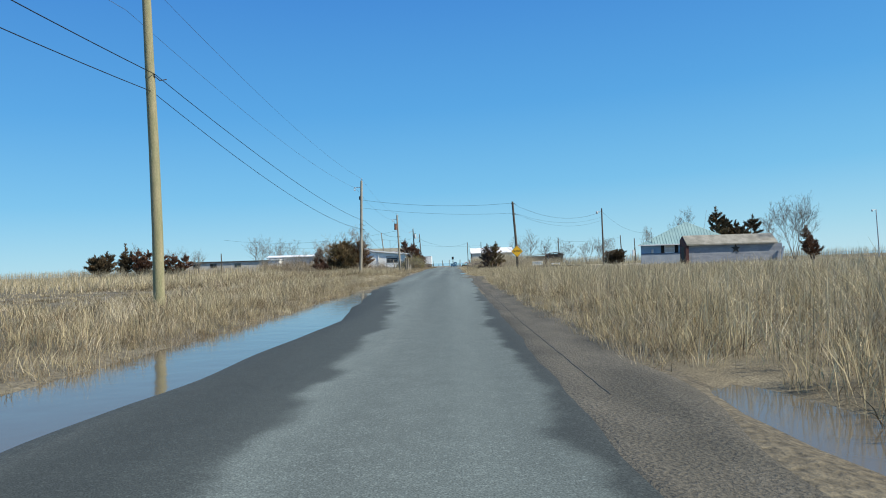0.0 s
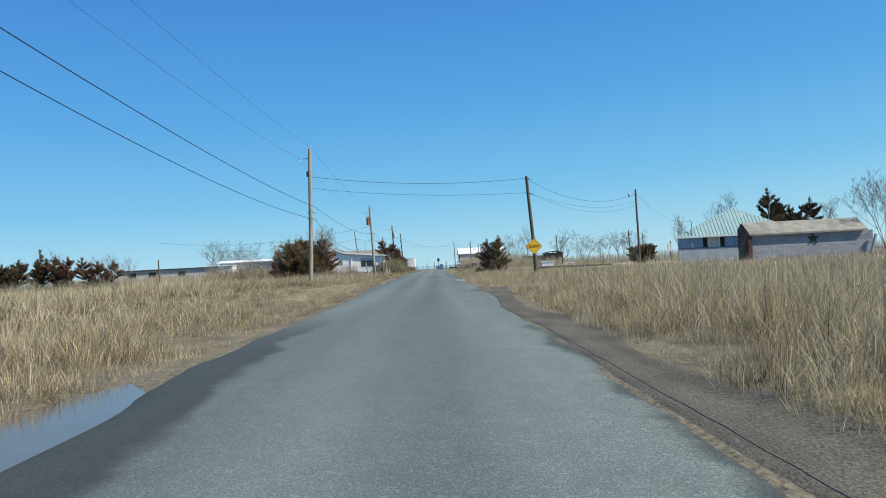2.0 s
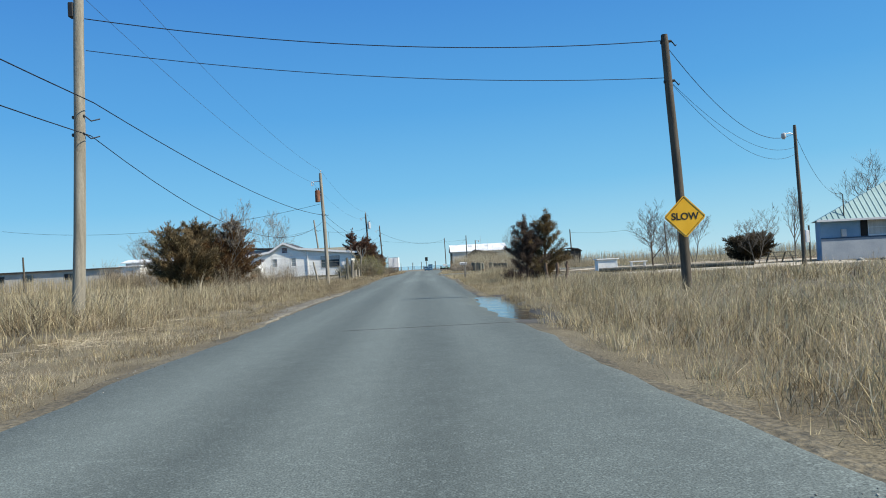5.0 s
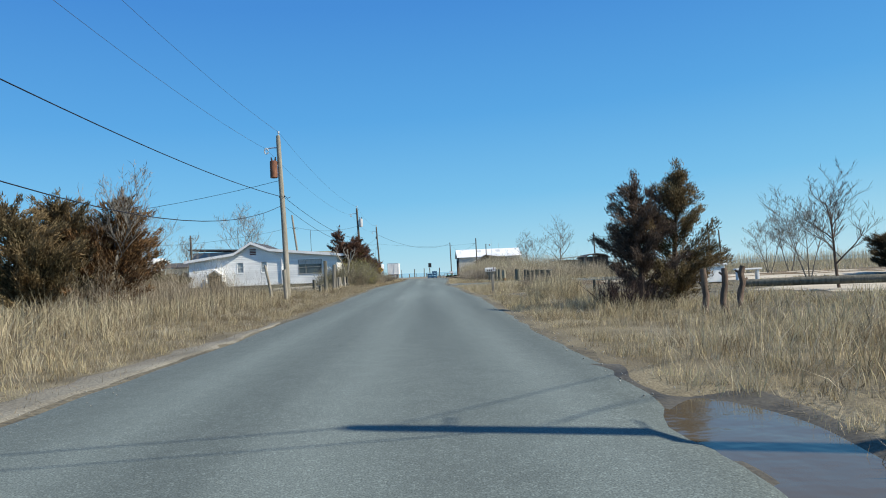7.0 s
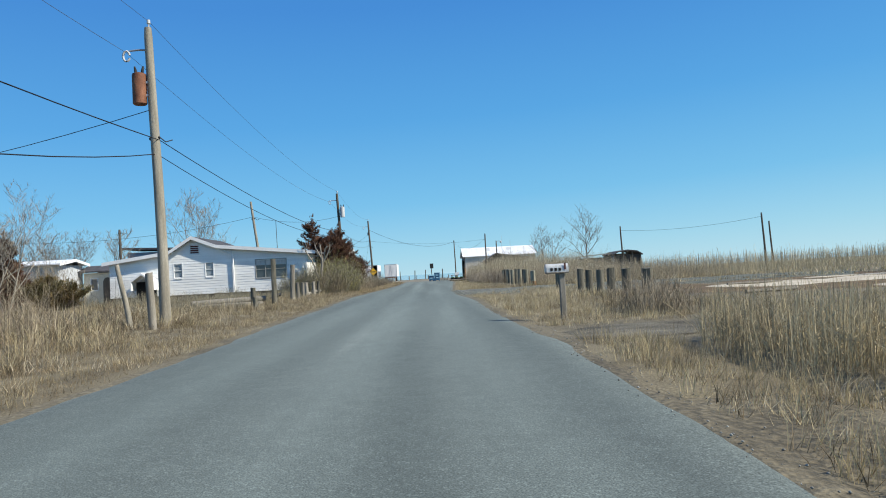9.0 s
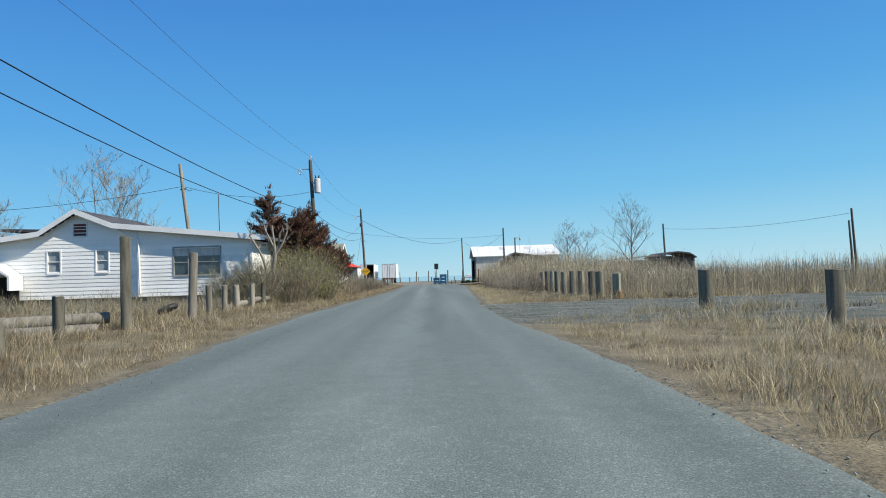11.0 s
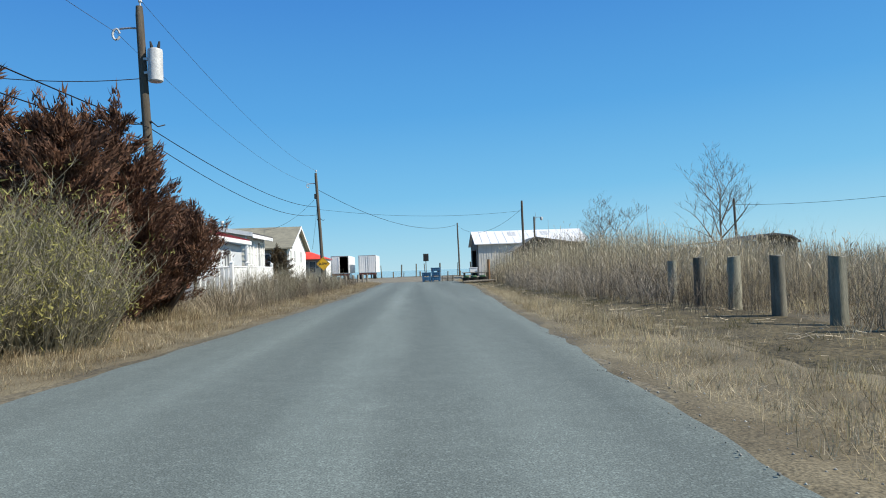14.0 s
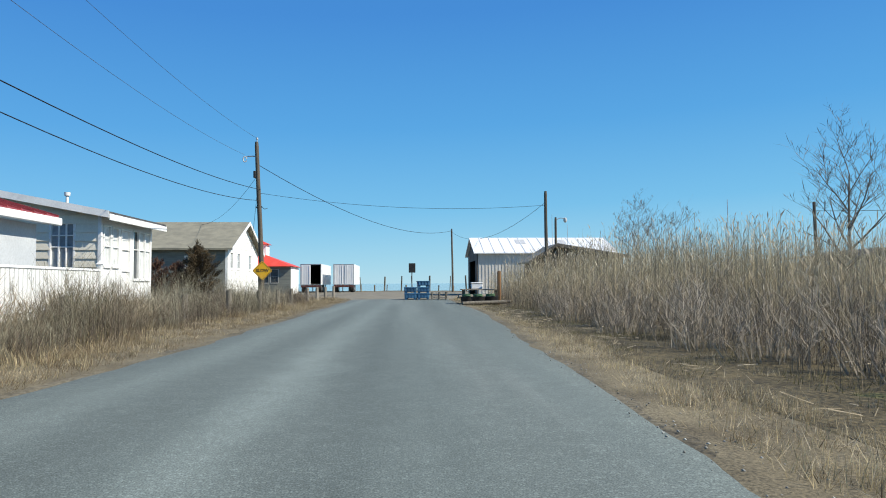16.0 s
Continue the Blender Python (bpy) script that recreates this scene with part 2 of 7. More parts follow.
WHITE_T = mat("white_trim", (0.74, 0.75, 0.73), (0.82, 0.82, 0.80), 1.5, 0.55, 0.08, 20.0, amount=0.08)
CREAM = mat("cream_siding", (0.70, 0.66, 0.54), (0.78, 0.74, 0.62), 0.8, 0.6, 0.08, 18.0, rnd="object", amount=0.08)
# white stucco with its grey-blue shade mixed into the colour; plain grey on small parts
GREYWALL = mat("shade_greyed_stucco", (0.50, 0.53, 0.55), (0.58, 0.605, 0.62), 0.9, 0.85, 0.2, 22.0, amount=0.1)
BLUEWALL = mat("pale_blue_wall", (0.19, 0.33, 0.47), (0.245, 0.39, 0.53), 0.9, 0.8, 0.15, 22.0, amount=0.12)
PALEWALL = mat("pale_grey_wall", (0.27, 0.315, 0.36), (0.34, 0.38, 0.42), 0.9, 0.8, 0.15, 22.0, amount=0.12)
LAVENDER = mat("faded_grey_board", (0.235, 0.25, 0.275), (0.32, 0.33, 0.35), 0.9, 0.85, 0.2, 12.0, (1, 1, 3), amount=0.15)
BLUEROOF = mat("blue_green_metal", (0.20, 0.325, 0.325), (0.25, 0.385, 0.375), 0.7, 0.6, 0.08, 18.0, rnd="object", amount=0.1)
OLDROOF = mat("lichen_roof", (0.21, 0.20, 0.165), (0.32, 0.305, 0.255), 1.2, 0.95, 0.5, 16.0, amount=0.3, c3=(0.2, 0.19, 0.16))
DARKROOF = mat("dark_shingle", (0.05, 0.05, 0.055), (0.085, 0.085, 0.09), 2.0, 0.9, 0.4, 24.0, amount=0.3)
OLIVEROOF = mat("olive_shingle", (0.20, 0.19, 0.145), (0.27, 0.255, 0.19), 1.5, 0.95, 0.5, 22.0, amount=0.25)
REDROOF = mat("red_metal_roof", (0.62, 0.055, 0.03), (0.72, 0.085, 0.05), 0.8, 0.5, 0.1, 14.0, rnd="object", amount=0.12)
DULLRED = mat("faded_red_roof", (0.23, 0.038, 0.042), (0.30, 0.052, 0.056), 0.8, 0.6, 0.1, 14.0, rnd="object", amount=0.15)
DARKRED = mat("dark_red_board", (0.075, 0.028, 0.024), (0.11, 0.042, 0.035), 1.5, 0.8, 0.2, 20.0)
BRIGHTROOF = mat("bright_metal_roof", (0.70, 0.72, 0.73), (0.78, 0.79, 0.79), 0.7, 0.65, 0.05, 14.0, amount=0.06)
BARNWALL = mat("barn_sheet", (0.52, 0.50, 0.45), (0.62, 0.60, 0.55), 0.8, 0.55, 0.1, 14.0, rnd="object", amount=0.08)
# dark weathered boards; also paints the shaded gable of the barn
DARKWALL = mat("weathered_and_shaded_board", (0.075, 0.065, 0.055), (0.13, 0.115, 0.095), 1.2, 0.9, 0.3, 16.0, (1, 1, 0.3), rnd="object", amount=0.25)
PANE = glass("window_glass", (0.06, 0.075, 0.085))
PANE_PALE = glass("pale_window_glass", (0.38, 0.42, 0.44))
CURTAIN = mat("pale_curtain", (0.48, 0.47, 0.44), (0.6, 0.58, 0.54), 2.0, 0.9, 0.1, 20.0, (5, 5, 0.3))
# grey-green siding, dimmed to hold the shade on the gabled house's front
DIM_OLIVEWALL = mat("dimmed_grey_green_siding", (0.15, 0.16, 0.14), (0.21, 0.22, 0.19), 1.2, 0.8, 0.3, 12.0, (0.3, 1, 4))
WHITEPANE = mat("whitewashed_pane", (0.60, 0.63, 0.62), (0.70, 0.72, 0.70), 1.5, 0.35, 0.1, 9.0, amount=0.2)
# near-black that paints unlit interiors; also the colour of the shutters
DARK = mat("dark_inside", (0.012, 0.012, 0.013), (0.025, 0.024, 0.022), 2.0, 0.9, 0)
ALU = mat("grey_window_frame", (0.30, 0.30, 0.28), (0.38, 0.38, 0.36), 3.0, 0.5, 0.05, metal=0.3)
TRAILER = mat("white_trailer_panel", (0.72, 0.73, 0.72), (0.80, 0.80, 0.79), 0.7, 0.45, 0.05, 16.0, amount=0.08)
BLUETOTE = mat("blue_plastic", (0.03, 0.10, 0.19), (0.05, 0.15, 0.26), 2.0, 0.5, 0.05, 20.0, rnd="object", amount=0.25)
WIRE = mat("black_cable", (0.012, 0.012, 0.014), (0.02, 0.02, 0.022), 2.0, 0.6, 0)
THINWIRE = mat("bare_conductor", (0.10, 0.11, 0.12), (0.14, 0.15, 0.16), 2.0, 0.5, 0)
BARK = mat("grey_bark", (0.13, 0.112, 0.09), (0.20, 0.178, 0.148), 2.0, 0.9, 0.4, 20.0, (4, 4, 1), amount=0.3)
PALEBARK = mat("pale_bark", (0.205, 0.185, 0.152), (0.29, 0.266, 0.222), 2.0, 0.9, 0.4, 20.0, (4, 4, 1), amount=0.3)
DARKBARK = mat("brown_bark", (0.07, 0.05, 0.037), (0.12, 0.085, 0.06), 2.0, 0.9, 0.4, 20.0, (4, 4, 1), amount=0.3)
CEDAR_RED = leafy("winter_cedar_bronze", (0.094, 0.052, 0.036), (0.175, 0.095, 0.060), 0.9, amount=0.45, glow=0.15)
CEDAR_GREEN = leafy("cedar_olive", (0.095, 0.088, 0.042), (0.195, 0.135, 0.062), 0.8, amount=0.45, glow=0.15)
CEDAR_DARK = leafy("cedar_dark", (0.058, 0.047, 0.028), (0.115, 0.082, 0.045), 0.8, amount=0.45, glow=0.15)
CEDAR_BRONZE = leafy("cedar_bronze", (0.092, 0.070, 0.056), (0.175, 0.125, 0.092), 0.9, amount=0.5, glow=0.22)
CEDAR_FRESH = leafy("cedar_fresh", (0.120, 0.100, 0.054), (0.235, 0.165, 0.085), 0.8, amount=0.5, glow=0.22)
CEDAR_RUST = leafy("cedar_rust", (0.115, 0.064, 0.030), (0.19, 0.112, 0.052), 0.9, amount=0.45, glow=0.15)
STRAW = leafy("dry_marsh_grass", (0.34, 0.278, 0.160), (0.55, 0.465, 0.285), 0.9, glow=0.32)
STRAW_RED = leafy("russet_grass", (0.155, 0.115, 0.066), (0.285, 0.224, 0.138), 1.1)
MOSSGRASS = leafy("mossy_grass", (0.105, 0.098, 0.040), (0.19, 0.168, 0.078), 0.9)
STRAW_PALE = leafy("pale_straw", (0.46, 0.385, 0.26), (0.64, 0.555, 0.395), 0.8, glow=0.32)
REED = leafy("dry_reed", (0.325, 0.270, 0.168), (0.50, 0.43, 0.280), 0.6)
PLUME = leafy("reed_plume", (0.46, 0.40, 0.29), (0.60, 0.53, 0.40), 0.2, glow=0.35)
TWIG = leafy("grey_twig", (0.225, 0.184, 0.125), (0.36, 0.305, 0.218), 0.4, glow=0.0)
PALETWIG = leafy("pale_twig", (0.30, 0.26, 0.20), (0.44, 0.39, 0.31), 0.4, glow=0.0)
TWIG_OLIVE = leafy("olive_twig", (0.175, 0.162, 0.113), (0.29, 0.268, 0.195), 0.4, glow=0.0)
DARKTWIG = leafy("brown_twig", (0.105, 0.085, 0.062), (0.18, 0.15, 0.115), 0.4, glow=0.0)
LEAF = leafy("yellow_green_leaf", (0.19, 0.185, 0.06), (0.36, 0.33, 0.12), 0.8, amount=0.4)


# ---- mesh helpers ----
class Build:
    """Gathers corners and faces of one mesh."""

    def __init__(self):
        self.v, self.f = [], []

    def add(self, pts, faces):
        k = len(self.v)
        self.v += [tuple(p) for p in pts]
        self.f += [tuple(i + k for i in f) for f in faces]
        return self

    def box(self, lo, hi, c=0.0, m=None):
        """A block from corner lo to corner hi with edges taken off by c."""
        lo, hi = Vector(lo), Vector(hi)
        if c <= 0:
            p = [Vector((x, y, z)) for z in (lo.z, hi.z) for y in (lo.y, hi.y) for x in (lo.x, hi.x)]
            f = [(0, 2, 3, 1), (4, 5, 7, 6), (0, 1, 5, 4), (2, 6, 7, 3), (0, 4, 6, 2), (1, 3, 7, 5)]
        else:
            p, f, key = [], [], {}
            for sx in (0, 1):
                for sy in (0, 1):
                    for sz in (0, 1):
                        for a in range(3):
                            q = []
                            for ax, s in enumerate((sx, sy, sz)):
                                o = 0 if ax == a else c
                                q.append(hi[ax] - o if s else lo[ax] + o)
                            key[sx, sy, sz, a] = len(p)
                            p.append(Vector(q))
            for a in range(3):
                b, d = (a + 1) % 3, (a + 2) % 3
                for s in (0, 1):
                    ring = []
                    for u, w in ((0, 0), (1, 0), (1, 1), (0, 1)):
                        t = [0, 0, 0]
                        t[a], t[b], t[d] = s, u, w
                        ring.append(key[t[0], t[1], t[2], a])
                    f.append(tuple(ring if s else ring[::-1]))
                for u in (0, 1):
                    for w in (0, 1):
                        t0, t1 = [0, 0, 0], [0, 0, 0]
                        t0[a], t1[a] = 0, 1
                        t0[b] = t1[b] = u
                        t0[d] = t1[d] = w
                        q = (key[(*t0, b)], key[(*t1, b)], key[(*t1, d)], key[(*t0, d)])
                        f.append(q if (u + w) % 2 else q[::-1])
            for sx in (0, 1):
                for sy in (0, 1):
                    for sz in (0, 1):
                        q = tuple(key[sx, sy, sz, a] for a in range(3))
                        f.append(q if (sx + sy + sz) % 2 else q[::-1])
        if m is not None:
            p = [m @ q for q in p]
        return self.add(p, f)

    def tube(self, pts, radii, sides=8, caps=True):
        """A round bar along pts with a radius at each."""
        pts = [Vector(p) for p in pts]
        n = len(pts)
        if not hasattr(radii, "__len__"):
            radii = [radii] * n
        vs, fs = [], []
        d0 = (pts[1] - pts[0]).normalized()
        up = Vector((0, 0, 1)) if abs(d0.z) < 0.9 else Vector((1, 0, 0))
        for i, p in enumerate(pts):
            d = (pts[min(i + 1, n - 1)] - pts[max(i - 1, 0)]).normalized()
            a = d.cross(up).normalized()
            b = d.cross(a)
            for k in range(sides):
                t = 2 * math.pi * k / sides
                vs.append(p + (a * math.cos(t) + b * math.sin(t)) * radii[i])
        for i in range(n - 1):
            for k in range(sides):
                k2 = (k + 1) % sides
                fs.append((i * sides + k, i * sides + k2, (i + 1) * sides + k2, (i + 1) * sides + k))
        if caps:
            fs.append(tuple(range(sides - 1, -1, -1)))
            fs.append(tuple((n - 1) * sides + k for k in range(sides)))
        return self.add(vs, fs)

    def prism(self, outline, axis, lo, hi):
        """An outline in the two other axes, drawn out along axis from lo to hi."""
        n = len(outline)
        def put(u, w, h):
            q = [u, w]
            q.insert(axis, h)
            return tuple(q)
        vs = [put(u, w, lo) for u, w in outline] + [put(u, w, hi) for u, w in outline]
        fs = [tuple(range(n)), tuple(range(2 * n - 1, n - 1, -1))]
        fs += [(i, i + n, (i + 1) % n + n, (i + 1) % n) for i in range(n)]
        return self.add(vs, fs)

    def mesh(self, name, material, smooth=False, weld=False):
        me = bpy.data.meshes.new(name)
        me.from_pydata(self.v, [], self.f)
        me.materials.append(material)
        me.update()
        bm = bmesh.new()
        bm.from_mesh(me)
        if weld:
            bmesh.ops.remove_doubles(bm, verts=bm.verts, dist=0.0005)
        bmesh.ops.recalc_face_normals(bm, faces=bm.faces)
        bm.to_mesh(me)
        bm.free()
        if smooth:
            me.polygons.foreach_set("use_smooth", [True] * len(me.polygons))
            me.set_sharp_from_angle(angle=radians(40))
        return me


def thing(name, at, label, category, group="", kind=""):
    """An Empty at the base of a thing; its parts are laid out in world places unless the thing is built at the origin."""
    ob = new(name)
    ob.empty_display_size = 0.2
    ob.matrix_basis = at if isinstance(at, Matrix) else Matrix.Translation(at)
    return tagged(ob, label, category, group, kind)


def part(name, b, material, parent, label="", smooth=False, kind="", local=False):
    """One mesh under a thing or a part. The corners are world places, or the thing's own where local."""
    ob = new(name, b if isinstance(b, bpy.types.Mesh) else b.mesh(name, material, smooth))
    ob.parent = parent
    if not local:
        m = parent.matrix_basis.copy()
        if parent.parent:
            m = parent.parent.matrix_basis @ parent.matrix_parent_inverse @ m
        ob.matrix_parent_inverse = m.inverted()
    if label:
        ob["label"] = label
    if kind:
        ob["kind"] = kind
    return ob


def solo(name, b, material, label, category, group="", kind="", at=(0, 0, 0), smooth=False):
    """A thing of one mesh, its corners given from its own base at."""
    ob = new(name, b if isinstance(b, bpy.types.Mesh) else b.mesh(name, material, smooth))
    ob.matrix_basis = at if isinstance(at, Matrix) else Matrix.Translation(at)
    return tagged(ob, label, category, group, kind)


def soup(name, verts, faces, material, label, category, kind="stuff", parent=None):
    """A mesh from numpy arrays: corners (n, 3) and a list of arrays of faces with 3 or 4 corners each."""
    me = bpy.data.meshes.new(name)
    me.vertices.add(len(verts))
    me.vertices.foreach_set("co", np.asarray(verts, np.float32).ravel())
    loops = np.concatenate([f.ravel() for f in faces])
    sizes = np.concatenate([np.full(len(f), f.shape[1]) for f in faces])
    me.loops.add(len(loops))
    me.loops.foreach_set("vertex_index", loops.astype(np.int32))
    me.polygons.add(len(sizes))
    me.polygons.foreach_set("loop_start", np.concatenate([[0], np.cumsum(sizes)[:-1]]).astype(np.int32))
    me.update(calc_edges=True)
    me.materials.append(material)
    ob = new(name, me)
    if parent:
        ob.parent = parent
        ob.matrix_parent_inverse = parent.matrix_basis.inverted()
        return ob
    return tagged(ob, label, category, kind=kind)


# ---- ground, road, water ----
RNG = np.random.default_rng(7)
WAVES = [(RNG.uniform(-1, 1, 2), RNG.uniform(0, 6.28)) for _ in range(14)]


def rough2(x, y, size):
    """Smooth noise about 0, roughly -1 to 1, with bumps about size metres across."""
    total = 0
    for (d, ph) in WAVES:
        total = total + np.sin((d[0] * x + d[1] * y) * 6.0 / size + ph + 1.3 * np.sin(d[1] * x * 3.1 / size - d[0] * y * 2.7 / size))
    return total / 4.5


def step(a, b, v):
    t = np.clip((v - a) / (b - a), 0, 1)
    return t * t * (3 - 2 * t)


EDGE_Y = [-60, 36, 48, 57, 66, 80, 106, 126, 138, 143, 152, 165, 175, 187, 230]
EDGE_L = [-3.75, -3.75, -3.75, -4.0, -4.15, -4.35, -4.5, -4.75, -5.0, -5.0, -4.6, -4.3, -3.95, -3.95, -3.95]
EDGE_R = [1.25, 1.25, 1.6, 1.75, 1.45, 1.2, 1.6, 1.55, 1.2, 1.2, 1.6, 2.1, 2.5, 3.0, 3.0]


def road_left(y):
    return np.interp(y, EDGE_Y, EDGE_L) + 0.07 * rough2(0 * y, y, 9.0) + 0.04 * rough2(3 + 0 * y, y, 1.6)


def road_right(y):
    return np.interp(y, EDGE_Y, EDGE_R) + 0.07 * rough2(9 + 0 * y, y, 8.0) + 0.04 * rough2(5 + 0 * y, y, 1.4)


def dip(x, y, x0, x1, y0, y1, soft):
    return step(x0 - soft, x0 + soft, x) * (1 - step(x1 - soft, x1 + soft, x)) * step(y0 - 2, y0 + 2, y) * (1 - step(y1 - 2.5, y1 + 2.5, y))


def height(x, y):
    """The lie of the land."""
    x, y = np.asarray(x, float), np.asarray(y, float)
    l, r = road_left(y), road_right(y)
    out = np.maximum(l - x, x - r)
    z = -0.05 * step(-0.5, 0.5, out) + 0.03 * rough2(x, y, 3.0) * step(0.2, 2.5, out)
    z = z + 0.05 * rough2(x, y, 40.0) * step(4, 20, out)
    z = z - 0.20 * dip(x, y, -4.25 + 0.2 * rough2(x, y, 5), np.interp(y, [-14, 5, 8, 16, 23, 30, 34], [-3.1, -3.1, -2.85, -2.5, -3.05, -3.4, -3.7]) + 0.08 * rough2(1 + x, y, 4), -14, 31.5, 0.42)
    z = z - 0.18 * dip(x, y, 2.3 + 0.12 * rough2(x, y, 3), 2.95, -6, 6.4, 0.4)
    z = z - 0.20 * dip(x, y, 0.95 + 0.15 * rough2(x, y, 2.2), 1.75 + 0.12 * rough2(x, y, 3), 74, 83.5, 0.35)
    z = z - 0.13 * step(1.7, 1.95, x) * (1 - step(2.3, 2.7, x)) * step(53.3, 53.9, y) * (1 - step(54.5, 55.1, y))
    z = z - 0.10 * step(2.8, 3.05, x) * (1 - step(3.3, 3.5, x)) * step(98.5, 100, y) * (1 - step(106.5, 107.6, y))
    z = z - 0.13 * dip(x, y, 1.5 + 0.1 * rough2(x, y, 2), 1.85, 98.5, 100.2, 0.25)
    shore = np.maximum(step(274, 282, y), step(420, 460, -x))
    return z - 1.6 * shore


def axis(*spans):
    return np.concatenate([np.arange(a, b, s) for a, b, s in spans])


def sheet(name, xs, ys, zf, material, label, category):
    X, Y = np.meshgrid(xs, ys)
    V = np.stack([X, Y, zf(X, Y)], -1).reshape(-1, 3)
    nx, ny = len(xs), len(ys)
    i = (np.arange(ny - 1)[:, None] * nx + np.arange(nx - 1)).ravel()
    F = np.stack([i, i + 1, i + 1 + nx, i + nx], -1)
    ob = soup(name, V, [F], material, label, category, "structure")
    ob.data.polygons.foreach_set("use_smooth", [True] * len(F))
    return ob


def under_road(x, y):
    out = np.maximum(road_left(y) - x, x - road_right(y))
    return height(x, y) - 0.06 * (1 - step(-0.5, -0.15, out)) * (1 - step(211, 213, y))


gx = axis((-4000, -400, 300), (-400, -60, 20), (-60, -10, 2), (-10, 8, 0.3), (8, 60, 2), (60, 400, 20), (400, 4001, 300))
gy = axis((-600, -40, 40), (-40, -4, 2), (-4, 215, 0.8), (215, 300, 2), (300, 900, 40), (900, 4501, 300))
sheet("ground", gx, gy, under_road, SOIL, "brown marsh soil under dry grass", "ground")
sheet("sea", np.array([-4400., -50, 50, 4400]), np.array([-700., 100, 400, 4600]), lambda x, y: 0 * x - 0.55, SEA, "flat blue bay water beyond the shore", "sea")


def strip(name, left, right, y0, y1, n, dy, lift, material, label, category):
    """A band that follows the land between two edges, a little above it."""
    ys = np.arange(y0, y1, dy)
    T = np.linspace(0, 1, n)
    X = left(ys)[:, None] * (1 - T) + right(ys)[:, None] * T
    Y = np.repeat(ys[:, None], n, 1)
    Z = height(X, Y) + lift
    Z[:, 0] -= lift + 0.03
    Z[:, -1] -= lift + 0.03
    Z[0] -= lift + 0.03
    Z[-1] -= lift + 0.03
    V = np.stack([X, Y, Z], -1).reshape(-1, 3)
    i = (np.arange(len(ys) - 1)[:, None] * n + np.arange(n - 1)).ravel()
    F = np.stack([i, i + 1, i + 1 + n, i + n], -1)
    ob = soup(name, V, [F], material, label, category, "structure")
    ob.data.polygons.foreach_set("use_smooth", [True] * len(F))
    return ob


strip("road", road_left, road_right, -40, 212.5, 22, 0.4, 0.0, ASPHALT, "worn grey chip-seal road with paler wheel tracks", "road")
strip("road_shoulder", lambda y: 0.82 + 0.28 * step(12, 38, y) + 0.30 * step(40, 50, y) + 0.06 * rough2(4 + 0 * y, y, 10) + 0.03 * rough2(y, y, 2.0), lambda y: 2.25 + (road_right(y) + 0.6 - 2.25) * step(36, 48, y) + 0.3 * rough2(6 + 0 * y, y, 5), -40, 52, 10, 0.3, 0.008, SHOULDER, "dark wet gravel shoulder with tyre marks", "road")
strip("tyre_rut", lambda y: 1.27 + 0.03 * rough2(y * 0, y, 12.0) + 0.008 * rough2(y, y, 0.9), lambda y: 1.305 + 0.03 * rough2(y * 0, y, 12.0) + 0.014 * rough2(2 + y, y, 0.7), 6, 36, 4, 0.12, 0.012, MUD, "ragged dark lip of mud left by tyres", "road")
strip("gravel_margin", lambda y: road_left(y) - 0.55 * step(76, 82, y) * (1 - step(88, 96, y)) - 0.12 + 0.12 * rough2(y, y, 1.3), lambda y: road_left(y) + 0.12 + 0.06 * rough2(1 + y, y, 0.9), 75, 97, 8, 0.25, 0.022, SEED, "pale gravel margin along the road edge", "gravel")
# narrow dark line across the road at y = 71.9
strip("road_line", lambda y: -2.4 + 0 * y, lambda y: 1.1 + 0 * y, 71.9, 71.98, 14, 0.03, 0.006, DARK_ASPHALT, "thin dark line across the asphalt", "road")
strip("road_shoulder", lambda y: 0.95 + 0.15 * rough2(4 + 0 * y, y, 4) + 0.1 * rough2(y, y, 1.3), lambda y: 2.15 + 0.12 * rough2(6 + 0 * y, y, 3) + 0 * y, 71.5, 86.5, 12, 0.2, 0.006, MUD, "dark muddy shoulder along the road edge", "road")


for side, y0, y1, near, far in (("l", 33, 212, -0.22, 4.5), ("r", 58.5, 71.5, -0.2, 3.5), ("r", 71.0, 84.4, 1.05, 3.5), ("r", 84, 96.5, -0.22, 3.5), ("r", 96.5, 102.5, 0.85, 3.5), ("r", 102.5, 108, -0.22, 3.5), ("r", 111.4, 132.6, -0.22, 3.2), ("r", 143.2, 211, -0.22, 2.2), ("r", 1, 50.5, 1.0, 3.0)):
    edge = (lambda y, d=-near: road_left(y) + d + 0.12 * rough2(y * 0, y, 1.7)) if side == "l" else (lambda y, d=near: road_right(y) + d + 0.12 * rough2(y * 0, y, 1.7))
    back = (lambda y, d=-far: road_left(y) + d + 0.4 * rough2(y * 0, y, 4.0) + 0.3 * rough2(y * 0 + 3, y, 1.1)) if side == "l" else (lambda y, d=far: road_right(y) + d + 0.4 * rough2(y * 0, y, 4.0) + 0.3 * rough2(y * 0 + 3, y, 1.1))
    strip("verge", edge if side == "r" else back, back if side == "r" else edge, y0, y1, 14, 0.4, 0.014, MATTED, "matted dead grass covering the roadside verge", "verge")


def flat(name, x0, x1, y0, y1, z, material, label, category):
    ob = solo(name, Build().box((x0, y0, z - 0.02), (x1, y1, z), 0.005), material, label, category, kind="structure")
    return ob


flat("puddle", -5.2, -1.9, -20, 33, -0.085, PUDDLE, "long still puddle mirroring the blue sky", "puddle")
flat("puddle", 1.6, 4.2, -10, 10, -0.105, PUDDLE, "brown roadside puddle at the foot of dry grass", "puddle")
